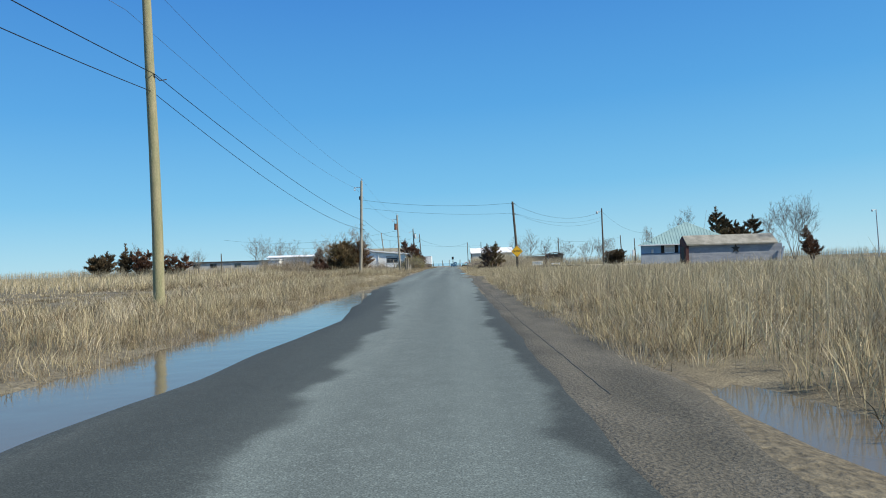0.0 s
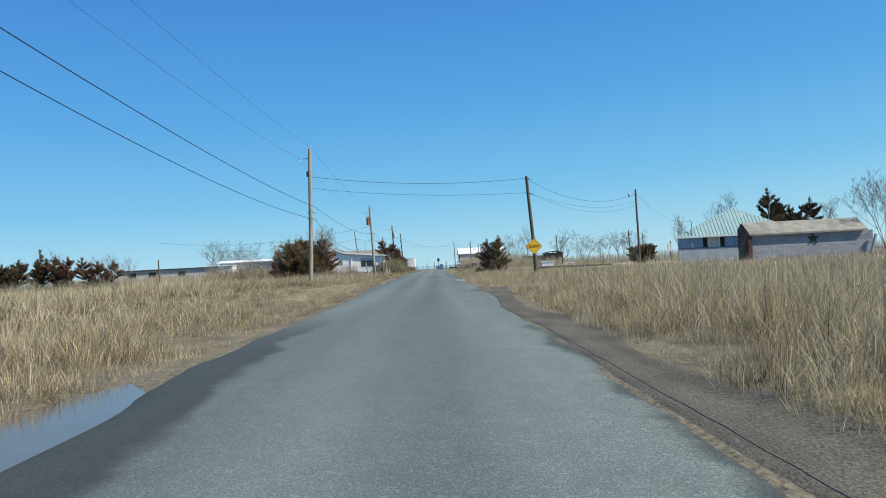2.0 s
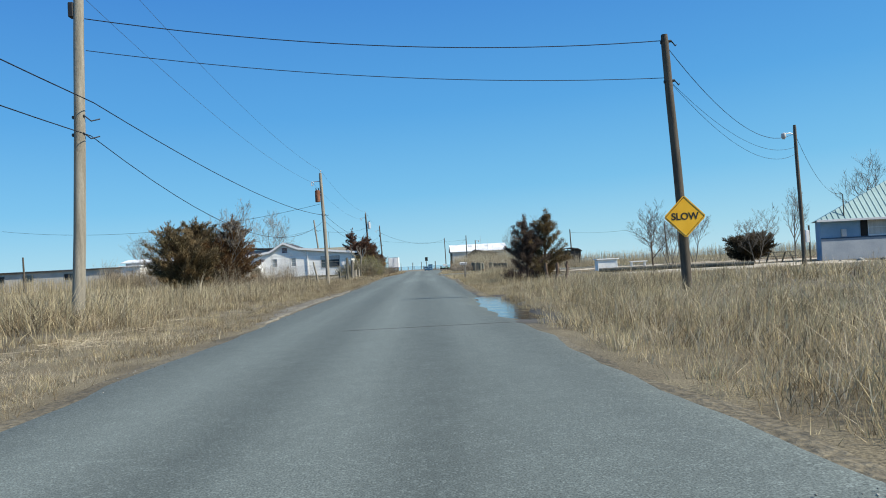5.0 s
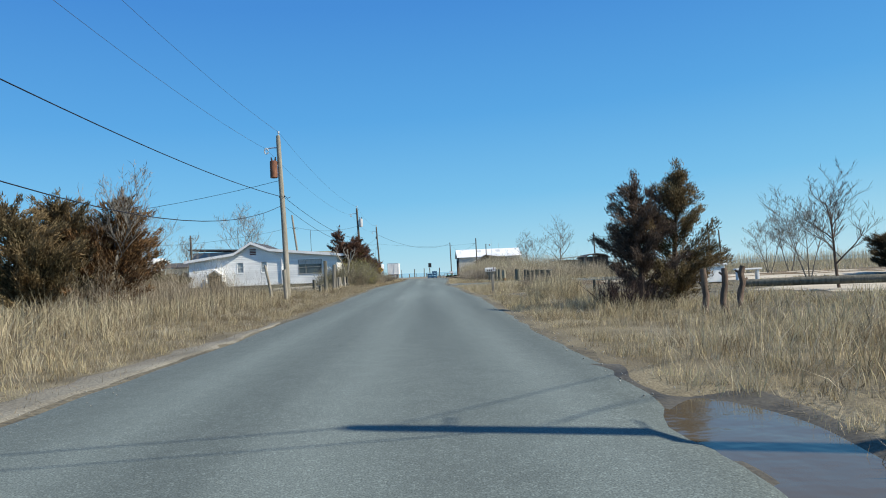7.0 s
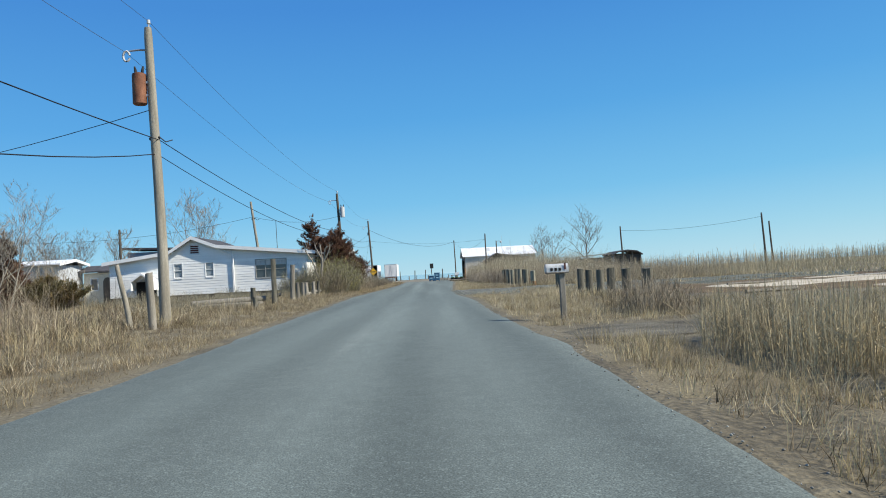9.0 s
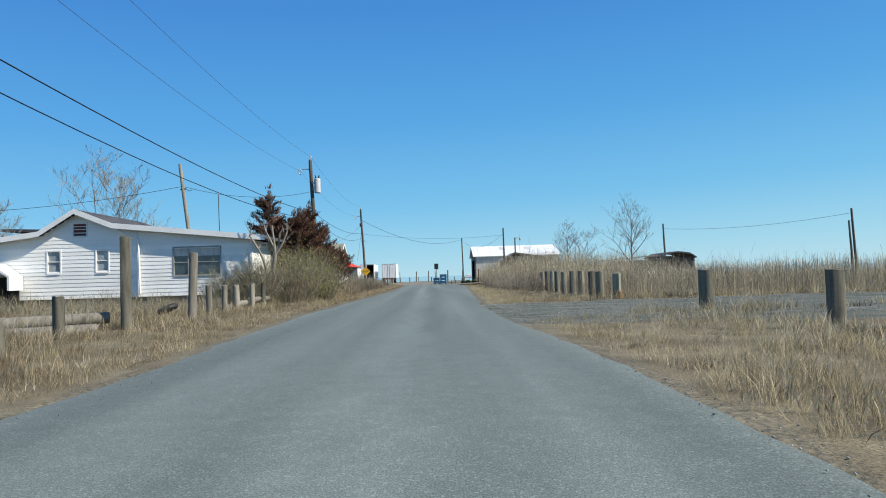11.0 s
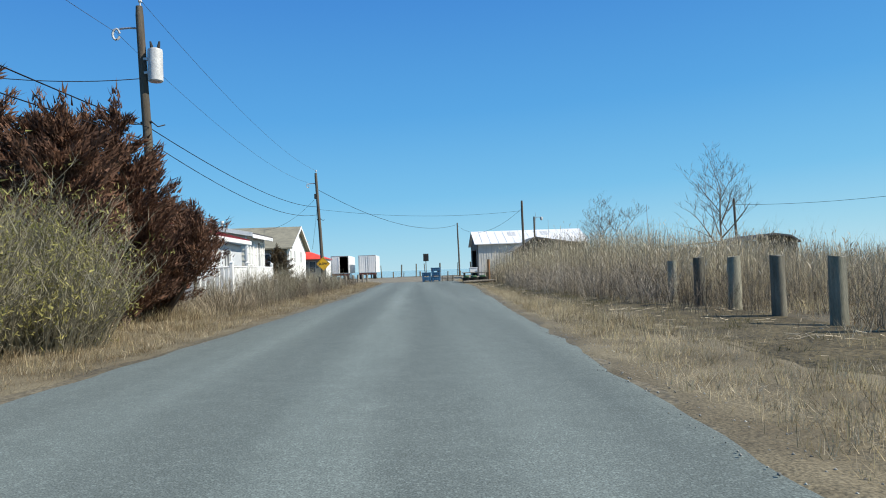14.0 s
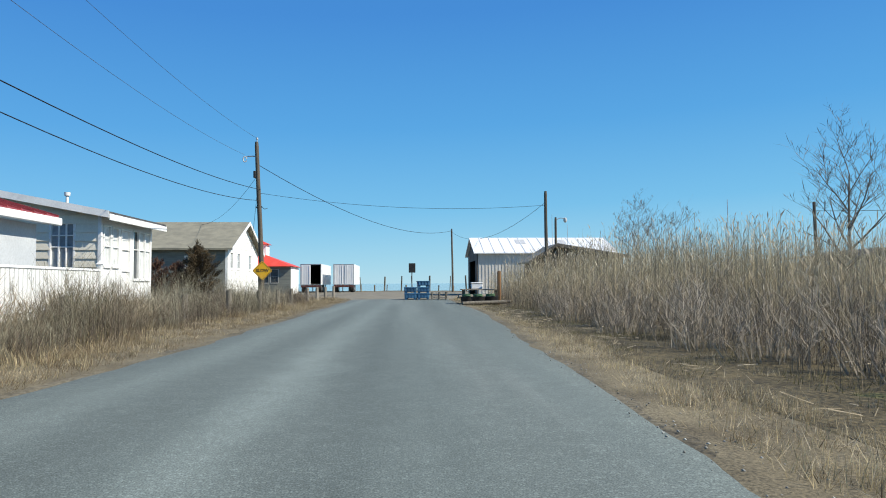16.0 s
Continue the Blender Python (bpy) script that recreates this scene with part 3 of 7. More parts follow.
flat("puddle", 0.6, 2.3, 71, 86, -0.085, MUDDY, "shallow muddy puddle on the road edge", "puddle")
flat("puddle", 1.15, 2.3, 97.0, 102.0, -0.10, MUDDY, "narrow dark puddle between road and grass", "puddle")
flat("puddle", 1.5, 2.9, 53.0, 55.4, -0.095, PUDDLE, "small puddle in a dirt driveway", "puddle")


def patch(name, cx, cy, rx, ry, lift, material, label, category, seed=0, turn=0.0):
    """An uneven flat patch laid over the land."""
    n, rings = 110, 18
    V, F = [], []
    c, s = math.cos(turn), math.sin(turn)
    soft = min(rx, ry) * 0.9
    for k in range(rings + 1):
        f = k / rings
        for i in range(n):
            t = 2 * math.pi * i / n
            w = 0.10 * math.sin(3 * t + seed) + 0.07 * math.sin(7 * t + 2 * seed) + 0.05 * math.sin(13 * t + seed) + 0.03 * math.sin(29 * t)
            sq = (abs(math.cos(t)) ** 5 + abs(math.sin(t)) ** 5) ** (-0.2)
            a, b = f * (rx + w * soft) * sq * math.cos(t), f * (ry + w * soft) * sq * math.sin(t)
            x, y = cx + a * c - b * s, cy + a * s + b * c
            V.append((x, y, float(height(x, y)) + (lift if k < rings else -0.03)))
    for k in range(rings):
        for i in range(n):
            j = (i + 1) % n
            F.append((k * n + i, k * n + j, (k + 1) * n + j, (k + 1) * n + i))
    ob = soup(name, np.array(V), [np.array(F)], material, label, category, "structure")
    return ob


strip("gravel_lot", lambda y: road_right(y) - 0.4 + 0.1 * rough2(y, y, 1.5), lambda y: 21.0 + 0 * y, 132.4, 143.3, 60, 0.3, 0.012, GRAVEL, "grey gravel spread beside the road", "gravel")
patch("gravel_lot", 12.2, 138.2, 11.2, 5.9, 0.03, GRAVEL, "grey gravel parking lot beside the road", "gravel", 1)
patch("driveway", 9.0, 54.2, 8.2, 3.2, 0.04, DIRT, "rutted brown dirt driveway with wet patches", "driveway", 2)
patch("mud_flat", 24.0, 128.0, 17.0, 9.0, 0.012, PEAT, "dark brown mud flat in the marsh", "mud", 11)
patch("sand_patch", 26.0, 131.5, 9.0, 0.7, 0.03, SAND, "pale sand streak in the marsh", "sand", 12, 0.08)
patch("sand_patch", 34.0, 126.5, 10.0, 0.6, 0.03, SAND, "pale sand streak in the marsh", "sand", 13, -0.05)
patch("driveway", 5.6, 109.6, 3.9, 1.3, 0.014, DIRT, "dark gravel driveway off the road", "driveway", 3, 0.1)
patch("sand_patch", 20.0, 106.0, 9.0, 3.6, 0.03, SAND, "pale sandy yard behind the cedars", "sand", 4, 0.4)
patch("sand_patch", 17.0, 127.0, 6.0, 2.0, 0.03, SAND, "pale sand streak in the marsh", "sand", 5, 0.2)
patch("sand_patch", 27.0, 121.0, 13.0, 2.2, 0.03, SAND, "pale sandy drive beside the blue house", "sand", 6, 0.1)
patch("dirt_clearing", -1.5, 236.0, 13.0, 24.0, 0.010, SEED, "pale gravelly clearing at the end of the road", "clearing", 7)
patch("marsh_mud", 4.75, 173.0, 1.6, 26.0, 0.02, MOSSMUD, "dark wet mud with moss between verge and brush", "mud", 10)


# ---- dry grass ----
def veg(x, y):
    """Share of ground covered by grass, and its height."""
    l, r = road_left(y) - x, x - road_right(y)
    n1, n2 = rough2(x, y, 2.2), rough2(x + 7, y, 9.0)
    left, right = l > 0, r > 0
    # left side
    a = np.where(y < 45, 0.24 + 0.30 * step(0.7, 2.2, l) - 0.34 * step(7, 11, l),
        np.where(y < 74, 0.20 + 0.10 * step(1, 4, l) + 0.40 * step(7, 10, l),
        np.where(y < 113, 0.22 + 0.10 * step(0.6, 2.2, l) + 0.75 * step(2.6, 5.5, l) * (1 - 0.45 * step(98, 108, y)),
        np.where(y < 150, 0.21 + 0.12 * step(0.5, 2.0, l) + 0.22 * step(2.5, 5, l), 0.20 + 0.12 * step(0.5, 1.8, l) + 0.40 * step(2.2, 4.5, l)))))
    da = step(0.0, 0.45, l - 0.35 * (y < 33))
    # right side
    b = np.where(y < 49, 0.28 + 0.62 * step(0.9, 2.4, r),
        np.where(y < 60, 0.45 + 0.2 * step(2, 6, r),
        np.where(y < 72, 0.30 + 0.28 * step(0.8, 2.8, r),
        np.where(y < 100, 0.27 + 0.42 * step(0.9, 2.4, r),
        np.where(y < 134, 0.25 + 0.08 * step(0.8, 3, r) + 0.55 * (((x - 4.3) / 1.5) ** 2 + ((y - 103.7) / 3.6) ** 2 < 1),
        np.where(y < 165, 0.22 + 0.16 * step(0.5, 2.5, r), 0.20 + 0.2 * step(0.8, 3, r)))))))
    bank = 2.95 + 0.32 * step(104, 107.5, y) + 0.08 * rough2(x, y, 1.6)
    verge = (y > 88) & (y < 108)
    b = np.where(verge, np.where(x < bank, 0.27, 0.40 - 0.14 * step(5.2, 6.4, x) * (y > 99)) + 0.42 * (((x - 4.0) / 0.95) ** 2 + ((y - 105.2) / 2.5) ** 2 < 1), b)
    db = step(0.0, 0.5, r - 0.50 * (y < 52) - 0.45 * ((y > 72) & (y < 84)))
    db = db * (1 - ((y > 133.0 + 0.55 * np.clip(x - 1.2, 0, 6)) & (y < 143.6) & (x < 22)))
    db = db * (1 - ((y > 51.5) & (y < 57.3) & (x < 15)) * 0.995) * (1 - ((y > 108.2) & (y < 111.0) & (x < 11)) * 0.95)
    db = db * (1 - 0.9 * (((x - 20) / 9) ** 2 + ((y - 106) / 3.2) ** 2 < 1)) * (1 - 0.9 * (((x - 27) / 13) ** 2 + ((y - 121) / 2.2) ** 2 < 1))
    b = np.where((x > 7.0) & (y > 100) & (y < 134), 0.10, b)
    b = np.where((x > 6) & (y > 66) & (y < 82), np.minimum(b, 0.34), b)
    b = np.where((x > 3.4) & (x < 6.6) & (y > 146) & (y < 205), b * 0.6, b)
    db = np.where((x > 3.3 + 0.4 * n1) & (x < 6.6) & (y > 147) & (y < 205), db * 0.22, db)
    db = db * (1 - ((x < 2.9) & (y < 7.5)))
    db = db * (1 - 0.96 * (verge & (y > 98.5) & (x > bank) & (x < bank + 0.34)))
    da = da * (1 - ((l < 0.62 + 0.2 * n1) & (y > 77) & (y < 94)))
    d = np.where(left, da, np.where(right, db, 0))
    h = np.where(left, a, b) * (1 + 0.34 * n1 + 0.22 * n2)
    d = d * (0.72 + 0.28 * step(-0.7, 0.3, n1 + 0.4 * n2)) * (1 - step(212, 222, y))
    return d, np.maximum(h, 0.05)


def blades(name, x, y, h, w, lean, material, label, bend=0.35, plain=False):
    """Each blade a tapered strip of two lengths that leans and bends over."""
    n = len(x)
    z = height(x, y) - 0.02
    az = RNG.uniform(0, 2 * np.pi, n)
    face = RNG.uniform(0, np.pi, n)
    le = np.abs(RNG.normal(0, lean, n)) + 0.03
    dx, dy = np.cos(az) * le + 0.08, np.sin(az) * le
    wx, wy = np.cos(face) * w / 2, np.sin(face) * w / 2
    base = np.stack([x, y, z], -1)
    side = np.stack([wx, wy, 0 * wx], -1)
    mid = base + np.stack([dx * h * 0.45, dy * h * 0.45, h * 0.58], -1)
    tip = base + np.stack([dx * h * (1 + bend), dy * h * (1 + bend), h * (1 - 0.35 * le)], -1)
    if plain:
        V = np.stack([base - side, base + side, tip], 1).reshape(-1, 3)
        return soup(name, V, [np.arange(len(V)).reshape(-1, 3)], material, label, "grass")
    V = np.stack([base - side, base + side, mid + side * 0.8, mid - side * 0.8, tip], 1).reshape(-1, 3)
    k = np.arange(n) * 5
    return soup(name, V, [np.stack([k, k + 1, k + 2, k + 3], -1), np.stack([k + 3, k + 2, k + 4], -1)], material, label, "grass")


def scatter(n, x0, x1, y0, y1):
    x, y = RNG.uniform(x0, x1, n), RNG.uniform(y0, y1, n)
    d, h = veg(x, y)
    keep = RNG.uniform(0, 1, n) < d
    return x[keep], y[keep], h[keep] * RNG.uniform(0.45, 1.15, keep.sum())


def tussocks(name, cx, cy, h, per, w, lean, material, label, loose=0.10, short=False):
    """Clumps of grass at (cx, cy): each blade a narrow lozenge, bent at the middle, that fans out from its clump and leans with it."""
    n = len(cx) * per
    rad = RNG.normal(0, 1, (n, 2)) * np.repeat(loose + 0.10 * h, per)[:, None]
    x, y = np.repeat(cx, per) + rad[:, 0], np.repeat(cy, per) + rad[:, 1]
    d, _ = veg(x, y)
    keep = d > 0.03
    hh = np.repeat(h, per) * RNG.uniform(0.45, 1.12, n)
    tilt = np.repeat(RNG.normal(0, 0.16, (len(cx), 2)) + np.array([0.05, -0.03]), per, 0)
    le = tilt + rad * 1.1 + RNG.normal(0, lean, (n, 2))
    x, y, hh, le = x[keep], y[keep], hh[keep], le[keep]
    n = len(x)
    base = np.stack([x, y, height(x, y) - 0.02], -1)
    face = RNG.uniform(0, np.pi, n)
    ww = w * RNG.uniform(0.6, 1.4, n) / 2
    side = np.stack([np.cos(face) * ww, np.sin(face) * ww, 0 * ww], -1)
    out = np.stack([le[:, 0] * hh, le[:, 1] * hh, 0 * hh], -1)
    slump = np.clip(1 - 0.45 * np.hypot(le[:, 0], le[:, 1]), 0.35, 1)
    up = np.array([0, 0, 1.0])
    mid = base + out * 0.38 + up * (0.52 * hh * slump)[:, None]
    tip = base + out * 1.25 + up * (hh * slump)[:, None]
    if short:
        V = np.stack([base - side, base + side, tip], 1).reshape(-1, 3)
        return soup(name, V, [np.arange(len(V)).reshape(-1, 3)], material, label, "grass")
    V = np.stack([base, mid + side, tip, mid - side], 1).reshape(-1, 3)
    return soup(name, V, [np.arange(len(V)).reshape(-1, 4)], material, label, "grass")


def clumps(per_m2, side, near, far, y0, y1):
    """Clump places between near and far metres from a road edge, thinned by what grows there."""
    n = int(per_m2 * (far - near) * (y1 - y0))
    y = RNG.uniform(y0, y1, n)
    o = RNG.uniform(near, far, n)
    x = road_left(y) - o if side < 0 else road_right(y) + o
    d, h = veg(x, y)
    keep = RNG.uniform(0, 1, n) < d
    return x[keep], y[keep], h[keep] * RNG.uniform(0.7, 1.2, keep.sum())


FAR = [(-75, -22, 20, 200, 6, 0.06), (20, 75, 20, 200, 6, 0.06)]
GRASSES = [(STRAW, (0.32, 0.18, 0.48), 1.0, 0.16, "tall dry straw-coloured marsh grass beside the road"), (STRAW_RED, (0.52, 0.68, 0.34), 0.76, 0.30, "short russet winter grass along the verge"),
           (STRAW_PALE, (0.12, 0.09, 0.16), 1.04, 0.24, "pale bleached straw blades in the verge")]
for side, y0, y1, which in ((-1, 2, 95, 0), (-1, 95, 215, 1), (1, 2, 215, 2)):
    for near, far, many, per, w in ((0.0, 1.5, 40.0, 14, 0.0075), (1.5, 4.0, 19.0, 16, 0.0080), (4.0, 8.0, 8.0, 14, 0.014), (8.0, 20.0, 2.3, 14, 0.032)):
        for material, share, tall, lean, label in GRASSES:
            x, y, h = clumps(many * share[which], side, near, far, y0, y1)
            low = h < 0.34
            for pick, flat_ in ((low, True), (~low, far > 8)):
                if pick.sum():
                    tussocks("dry_grass", x[pick], y[pick], h[pick] * tall, per, w, lean, material, label, 0.05 if near < 4 else 0.11, flat_)
x, y = RNG.uniform(3.2, 5.6, 1500), RNG.uniform(147, 205, 1500)
mossy = rough2(x, y, 2.0) > 0.05
tussocks("mossy_grass", x[mossy], y[mossy], RNG.uniform(0.08, 0.24, mossy.sum()), 16, 0.010, 0.5, MOSSGRASS, "short olive mossy grass on the marsh mud", 0.09, True)
for material, share, label in ((STRAW, 0.6, "far dry marsh grass in the field"), (STRAW_PALE, 0.25, "far pale straw in the field")):
    for x0, x1, y0, y1, many, w in FAR:
        x, y, h = scatter(int(many * (x1 - x0) * (y1 - y0) * share), x0, x1, y0, y1)
        blades("dry_grass", x, y, h, w * RNG.uniform(0.6, 1.3, len(x)), 0.3, material, label, plain=True)
for edge, way in ((road_left, -1), (road_right, 1)):
    n = 42000
    ty = RNG.uniform(40, 212, n)
    tx = edge(ty) + way * (0.02 + 1.5 * RNG.uniform(0, 1, n) ** 1.4)
    td, th = veg(tx, ty)
    bare = (way > 0) & (((ty > 71) & (ty < 85) & (tx < 2.0)) | ((ty > 97) & (ty < 102) & (tx < 2.0)) | ((ty > 108) & (ty < 111)) | ((ty > 133.2) & (ty < 143.6)) | (ty < 58))
    keep = ~bare & (RNG.uniform(0, 1, n) < 0.35 + td)
    tx, ty = tx[keep], ty[keep]
    blades("grass_thatch", tx, ty, RNG.uniform(0.05, 0.17, len(tx)), RNG.uniform(0.005, 0.011, len(tx)), 1.4, STRAW_RED if way < 0 else STRAW, "matted straw thatch creeping over the road edge", 0.6, True)
for x0, x1, y0, y1, n in ((1.4, 4.2, 112, 134, 11000), (1.4, 3.9, 143.5, 205, 42000), (-7.5, -4.1, 52, 76, 24000), (-6.2, -4.1, 112, 205, 20000)):
    tx, ty = RNG.uniform(x0, x1, n), RNG.uniform(y0, y1, n)
    td, th = veg(tx, ty)
    keep = (RNG.uniform(0, 1, n) < td) & (rough2(tx, ty, 3.0) > -0.25)
    tx, ty = tx[keep], ty[keep]
    blades("bleached_thatch", tx, ty, RNG.uniform(0.06, 0.22, len(tx)), RNG.uniform(0.005, 0.010, len(tx)), 1.6, STRAW_PALE, "bleached flattened grass on the verge", 0.8, True)


def litter(n, x0, x1, y0, y1, keep, label, long=(0.2, 0.7), thick=0.008):
    """Fallen pale stalks lying criss-cross on the ground."""
    x, y = RNG.uniform(x0, x1, n), RNG.uniform(y0, y1, n)
    k = keep(x, y)
    x, y = x[k], y[k]
    n = len(x)
    a = RNG.normal(0.35, 1.1, n)
    ln = RNG.uniform(*long, n) / 2
    z = height(x, y) + RNG.uniform(0.01, 0.10, n)
    tilt = RNG.normal(0, 0.12, n)
    d = np.stack([np.cos(a) * ln, np.sin(a) * ln, tilt * ln], -1)
    w = thick * RNG.uniform(0.5, 1.4, n)
    s = np.stack([-np.sin(a) * w, np.cos(a) * w, 0 * a], -1) * 0.5
    u = np.stack([0 * w, 0 * w, w * 0.7], -1)
    c = np.stack([x, y, z], -1)
    V = np.stack([c - d - s, c - d + s, c - d + u, c + d - s * 0.6, c + d + s * 0.6, c + d + u * 0.6], 1).reshape(-1, 3)
    i = np.arange(n)[:, None] * 6
    soup("straw_litter", V, [np.concatenate([i + np.array([[0, 3, 5, 2]]), i + np.array([[1, 2, 5, 4]])])], STRAW_PALE, label, "straw")


litter(1500, -8.2, -4.6, 52, 78, lambda x, y: np.abs(x + 6.6 - 0.9 * rough2(x * 0, y, 9)) < 0.45 + 0.35 * rough2(x, y, 3), "bleached straw wrack line in the grass")
litter(900, 2.0, 13.0, 56.6, 59.2, lambda x, y: rough2(x, y, 2) > -0.3, "broken reed stalks fallen at the driveway edge", (0.2, 0.7), 0.006)
litter(300, 2.0, 14.0, 50.5, 57.0, lambda x, y: rough2(x, y, 3) > 0.2, "scattered straw on the dirt driveway", (0.06, 0.3), 0.006)
litter(1300, 3.4, 6.8, 146, 192, lambda x, y: rough2(x, y, 1.4) > 0.25, "bleached broken stalks lying on the marsh mud", (0.08, 0.3), 0.012)


def reeds(name, n, x0, x1, y0, y1, tall, label, keep=None, plume=0.3, w=0.012, leaf=0.009, rise=None, least=0.72):
    """Reed stalks with a few narrow leaves and a nodding plume."""
    x, y = RNG.uniform(x0, x1, n), RNG.uniform(y0, y1, n)
    if keep is not None:
        k = keep(x, y)
        x, y = x[k], y[k]
    n = len(x)
    h = tall * (0.8 + 0.14 * rough2(x, y, 3.5)) * RNG.uniform(least, 1.18, n)
    if rise is not None:
        h = h * rise(x, y)
    z = height(x, y) - 0.03
    az, face = RNG.uniform(0, 6.28, n), RNG.uniform(0, 3.14, n)
    le = np.abs(RNG.normal(0, 0.09, n))
    d = np.stack([np.cos(az) * le, np.sin(az) * le, 0 * le], -1)
    s = np.stack([np.cos(face), np.sin(face), 0 * face], -1) * (w / 2)
    b = np.stack([x, y, z], -1)
    up = np.stack([0 * h, 0 * h, h], -1)
    t = b + up + d * h[:, None]
    V = [np.stack([b - s, b + s, t + s * 0.5, t - s * 0.5], 1)]
    for k in range(3):
        f = RNG.uniform(0.25, 0.8, n)[:, None]
        a2 = RNG.uniform(0, 6.28, n)
        o = np.stack([np.cos(a2), np.sin(a2), RNG.uniform(0.3, 1.8, n)], -1) * ((0.05 + 0.09 * RNG.uniform(0, 1, n)) * np.minimum(h, 2.2))[:, None]
        p = b + (t - b) * f
        v = np.array([0, 0, leaf])
        V.append(np.stack([p - v, p + v, p + o], 1))
    q = np.concatenate([v.reshape(-1, 3) for v in V])
    soup(name, q, [np.arange(n * 4).reshape(-1, 4), np.arange(n * 4, len(q)).reshape(-1, 3)], REED, label, "reeds")
    if plume:
        pick = RNG.uniform(0, 1, n) < plume
        tt, ss = t[pick], s[pick] / w * 0.034
        o = np.stack([np.cos(az[pick]), np.sin(az[pick]), 0 * az[pick]], -1) * 0.10
        zz = np.array([0, 0, 1.0])
        q = np.stack([tt - zz * 0.05, tt + ss + zz * 0.06 + o * 0.3, tt + zz * 0.15 + o * 1.0, tt - ss + zz * 0.08 + o * 0.5], 1).reshape(-1, 3)
        soup("reed_plumes", q, [np.arange(len(q)).reshape(-1, 4)], PLUME, "feathery pale plumes on top of the reeds", "reeds")


def brush(name, n, x0, x1, y0, y1, tall, material, label, keep=None, w=0.012, twigs=7):
    """A thicket of stems that fork into fine bare twigs."""
    x, y = RNG.uniform(x0, x1, n), RNG.uniform(y0, y1, n)
    if keep is not None:
        k = keep(x, y)
        x, y = x[k], y[k]
    n = len(x)
    h = tall * np.clip(0.72 + 0.34 * rough2(x, y, 2.6), 0.3, 1.15) * RNG.uniform(0.5, 1.15, n)
    z = height(x, y) - 0.03
    az, le = RNG.uniform(0, 6.28, n), np.abs(RNG.normal(0, 0.25, n))
    d = np.stack([np.cos(az) * le, np.sin(az) * le, np.ones(n)], -1) * h[:, None]
    b = np.stack([x, y, z], -1)
    t = b + d
    face = RNG.uniform(0, 3.14, n)
    s = np.stack([np.cos(face), np.sin(face), 0 * face], -1) * (w / 2)
    V = [np.stack([b - s, b + s, t + s * 0.35, t - s * 0.35], 1)]
    for k in range(twigs):
        f = RNG.uniform(0.25, 0.95, n)[:, None]
        a2 = RNG.uniform(0, 6.28, n)
        ln = RNG.uniform(0.12, 0.34, n) * h
        o = np.stack([np.cos(a2), np.sin(a2), RNG.uniform(0.5, 1.8, n)], -1) * ln[:, None] * 0.7
        p = b + d * f
        ff = RNG.uniform(0, 3.14, n)
        s2 = np.stack([np.cos(ff), np.sin(ff), 0 * ff], -1) * (w * 0.38)
        V.append(np.stack([p - s2, p + s2, p + o], 1))
    q = np.concatenate([v.reshape(-1, 3) for v in V])
    soup(name, q, [np.arange(n * 4).reshape(-1, 4), np.arange(n * 4, len(q)).reshape(-1, 3)], material, label, "brush")


reeds("reed_bed", 22000, 5.0, 20, 160, 214, 2.5, "tall dry reeds in a dense bed beside the road", lambda x, y: (x > 4.9 + 0.5 * rough2(x, y, 4) + 1.6 * (1 - step(160, 176, y))) & (x > 6.6 - 0.0 * y - 2.0 * step(170, 196, y)) & ~((y > 196) & (x < 5.6)), plume=0.36, least=0.45, w=0.010, leaf=0.007, rise=lambda x, y: 0.74 + 0.34 * step(166, 182, y) + 0.14 * step(6.5, 9.5, x) * step(170, 178, y) - 0.25 * step(8, 14, x) * (1 - step(176, 190, y)) + 0.25 * step(180, 190, y) * step(7.5, 10, x) * (1 - step(15, 19, x)))
reeds("reed_bed", 5000, 7.5, 34, 143, 168, 1.3, "dry reeds behind the row of pilings", lambda x, y: x > 8 + 0.8 * rough2(x, y, 5), plume=0.08, w=0.009, leaf=0.006)
reeds("reed_clump", 2600, 3.1, 5.6, 102.0, 108.0, 0.98, "clump of tall dry reeds beside the driveway", lambda x, y: ((x - 4.0) / 0.95) ** 2 + ((y - 105.2) / 2.5) ** 2 < 1, plume=0, w=0.009)
reeds("reed_edge", 6500, 2.6, 12, 2, 48, 0.95, "upright dry reeds at the back of the verge", lambda x, y: x > 3.2 + 0.4 * rough2(x, y, 4), plume=0, w=0.010)
reeds("reed_edge", 1500, -13, -6.8, 76, 112, 1.0, "tall pale reeds in front of the cedars", plume=0, w=0.010)
reeds("reed_edge", 2600, 3.2, 12, 59, 100, 0.55, "upright dry reeds behind the verge", lambda x, y: (y < 92.5) & (y > 59 + 10 * (x > 7)), plume=0, w=0.010)
reeds("reed_edge", 2600, -62, -33, 138, 147, 2.0, "tall pale grass in front of the mobile home", plume=0, w=0.03, leaf=0.02)
reeds("reed_bed", 7000, 20, 110, 130, 260, 2.15, "far reed bed that closes the marsh", lambda x, y: (y > 150) | (x > 50), plume=0.3, w=0.035)
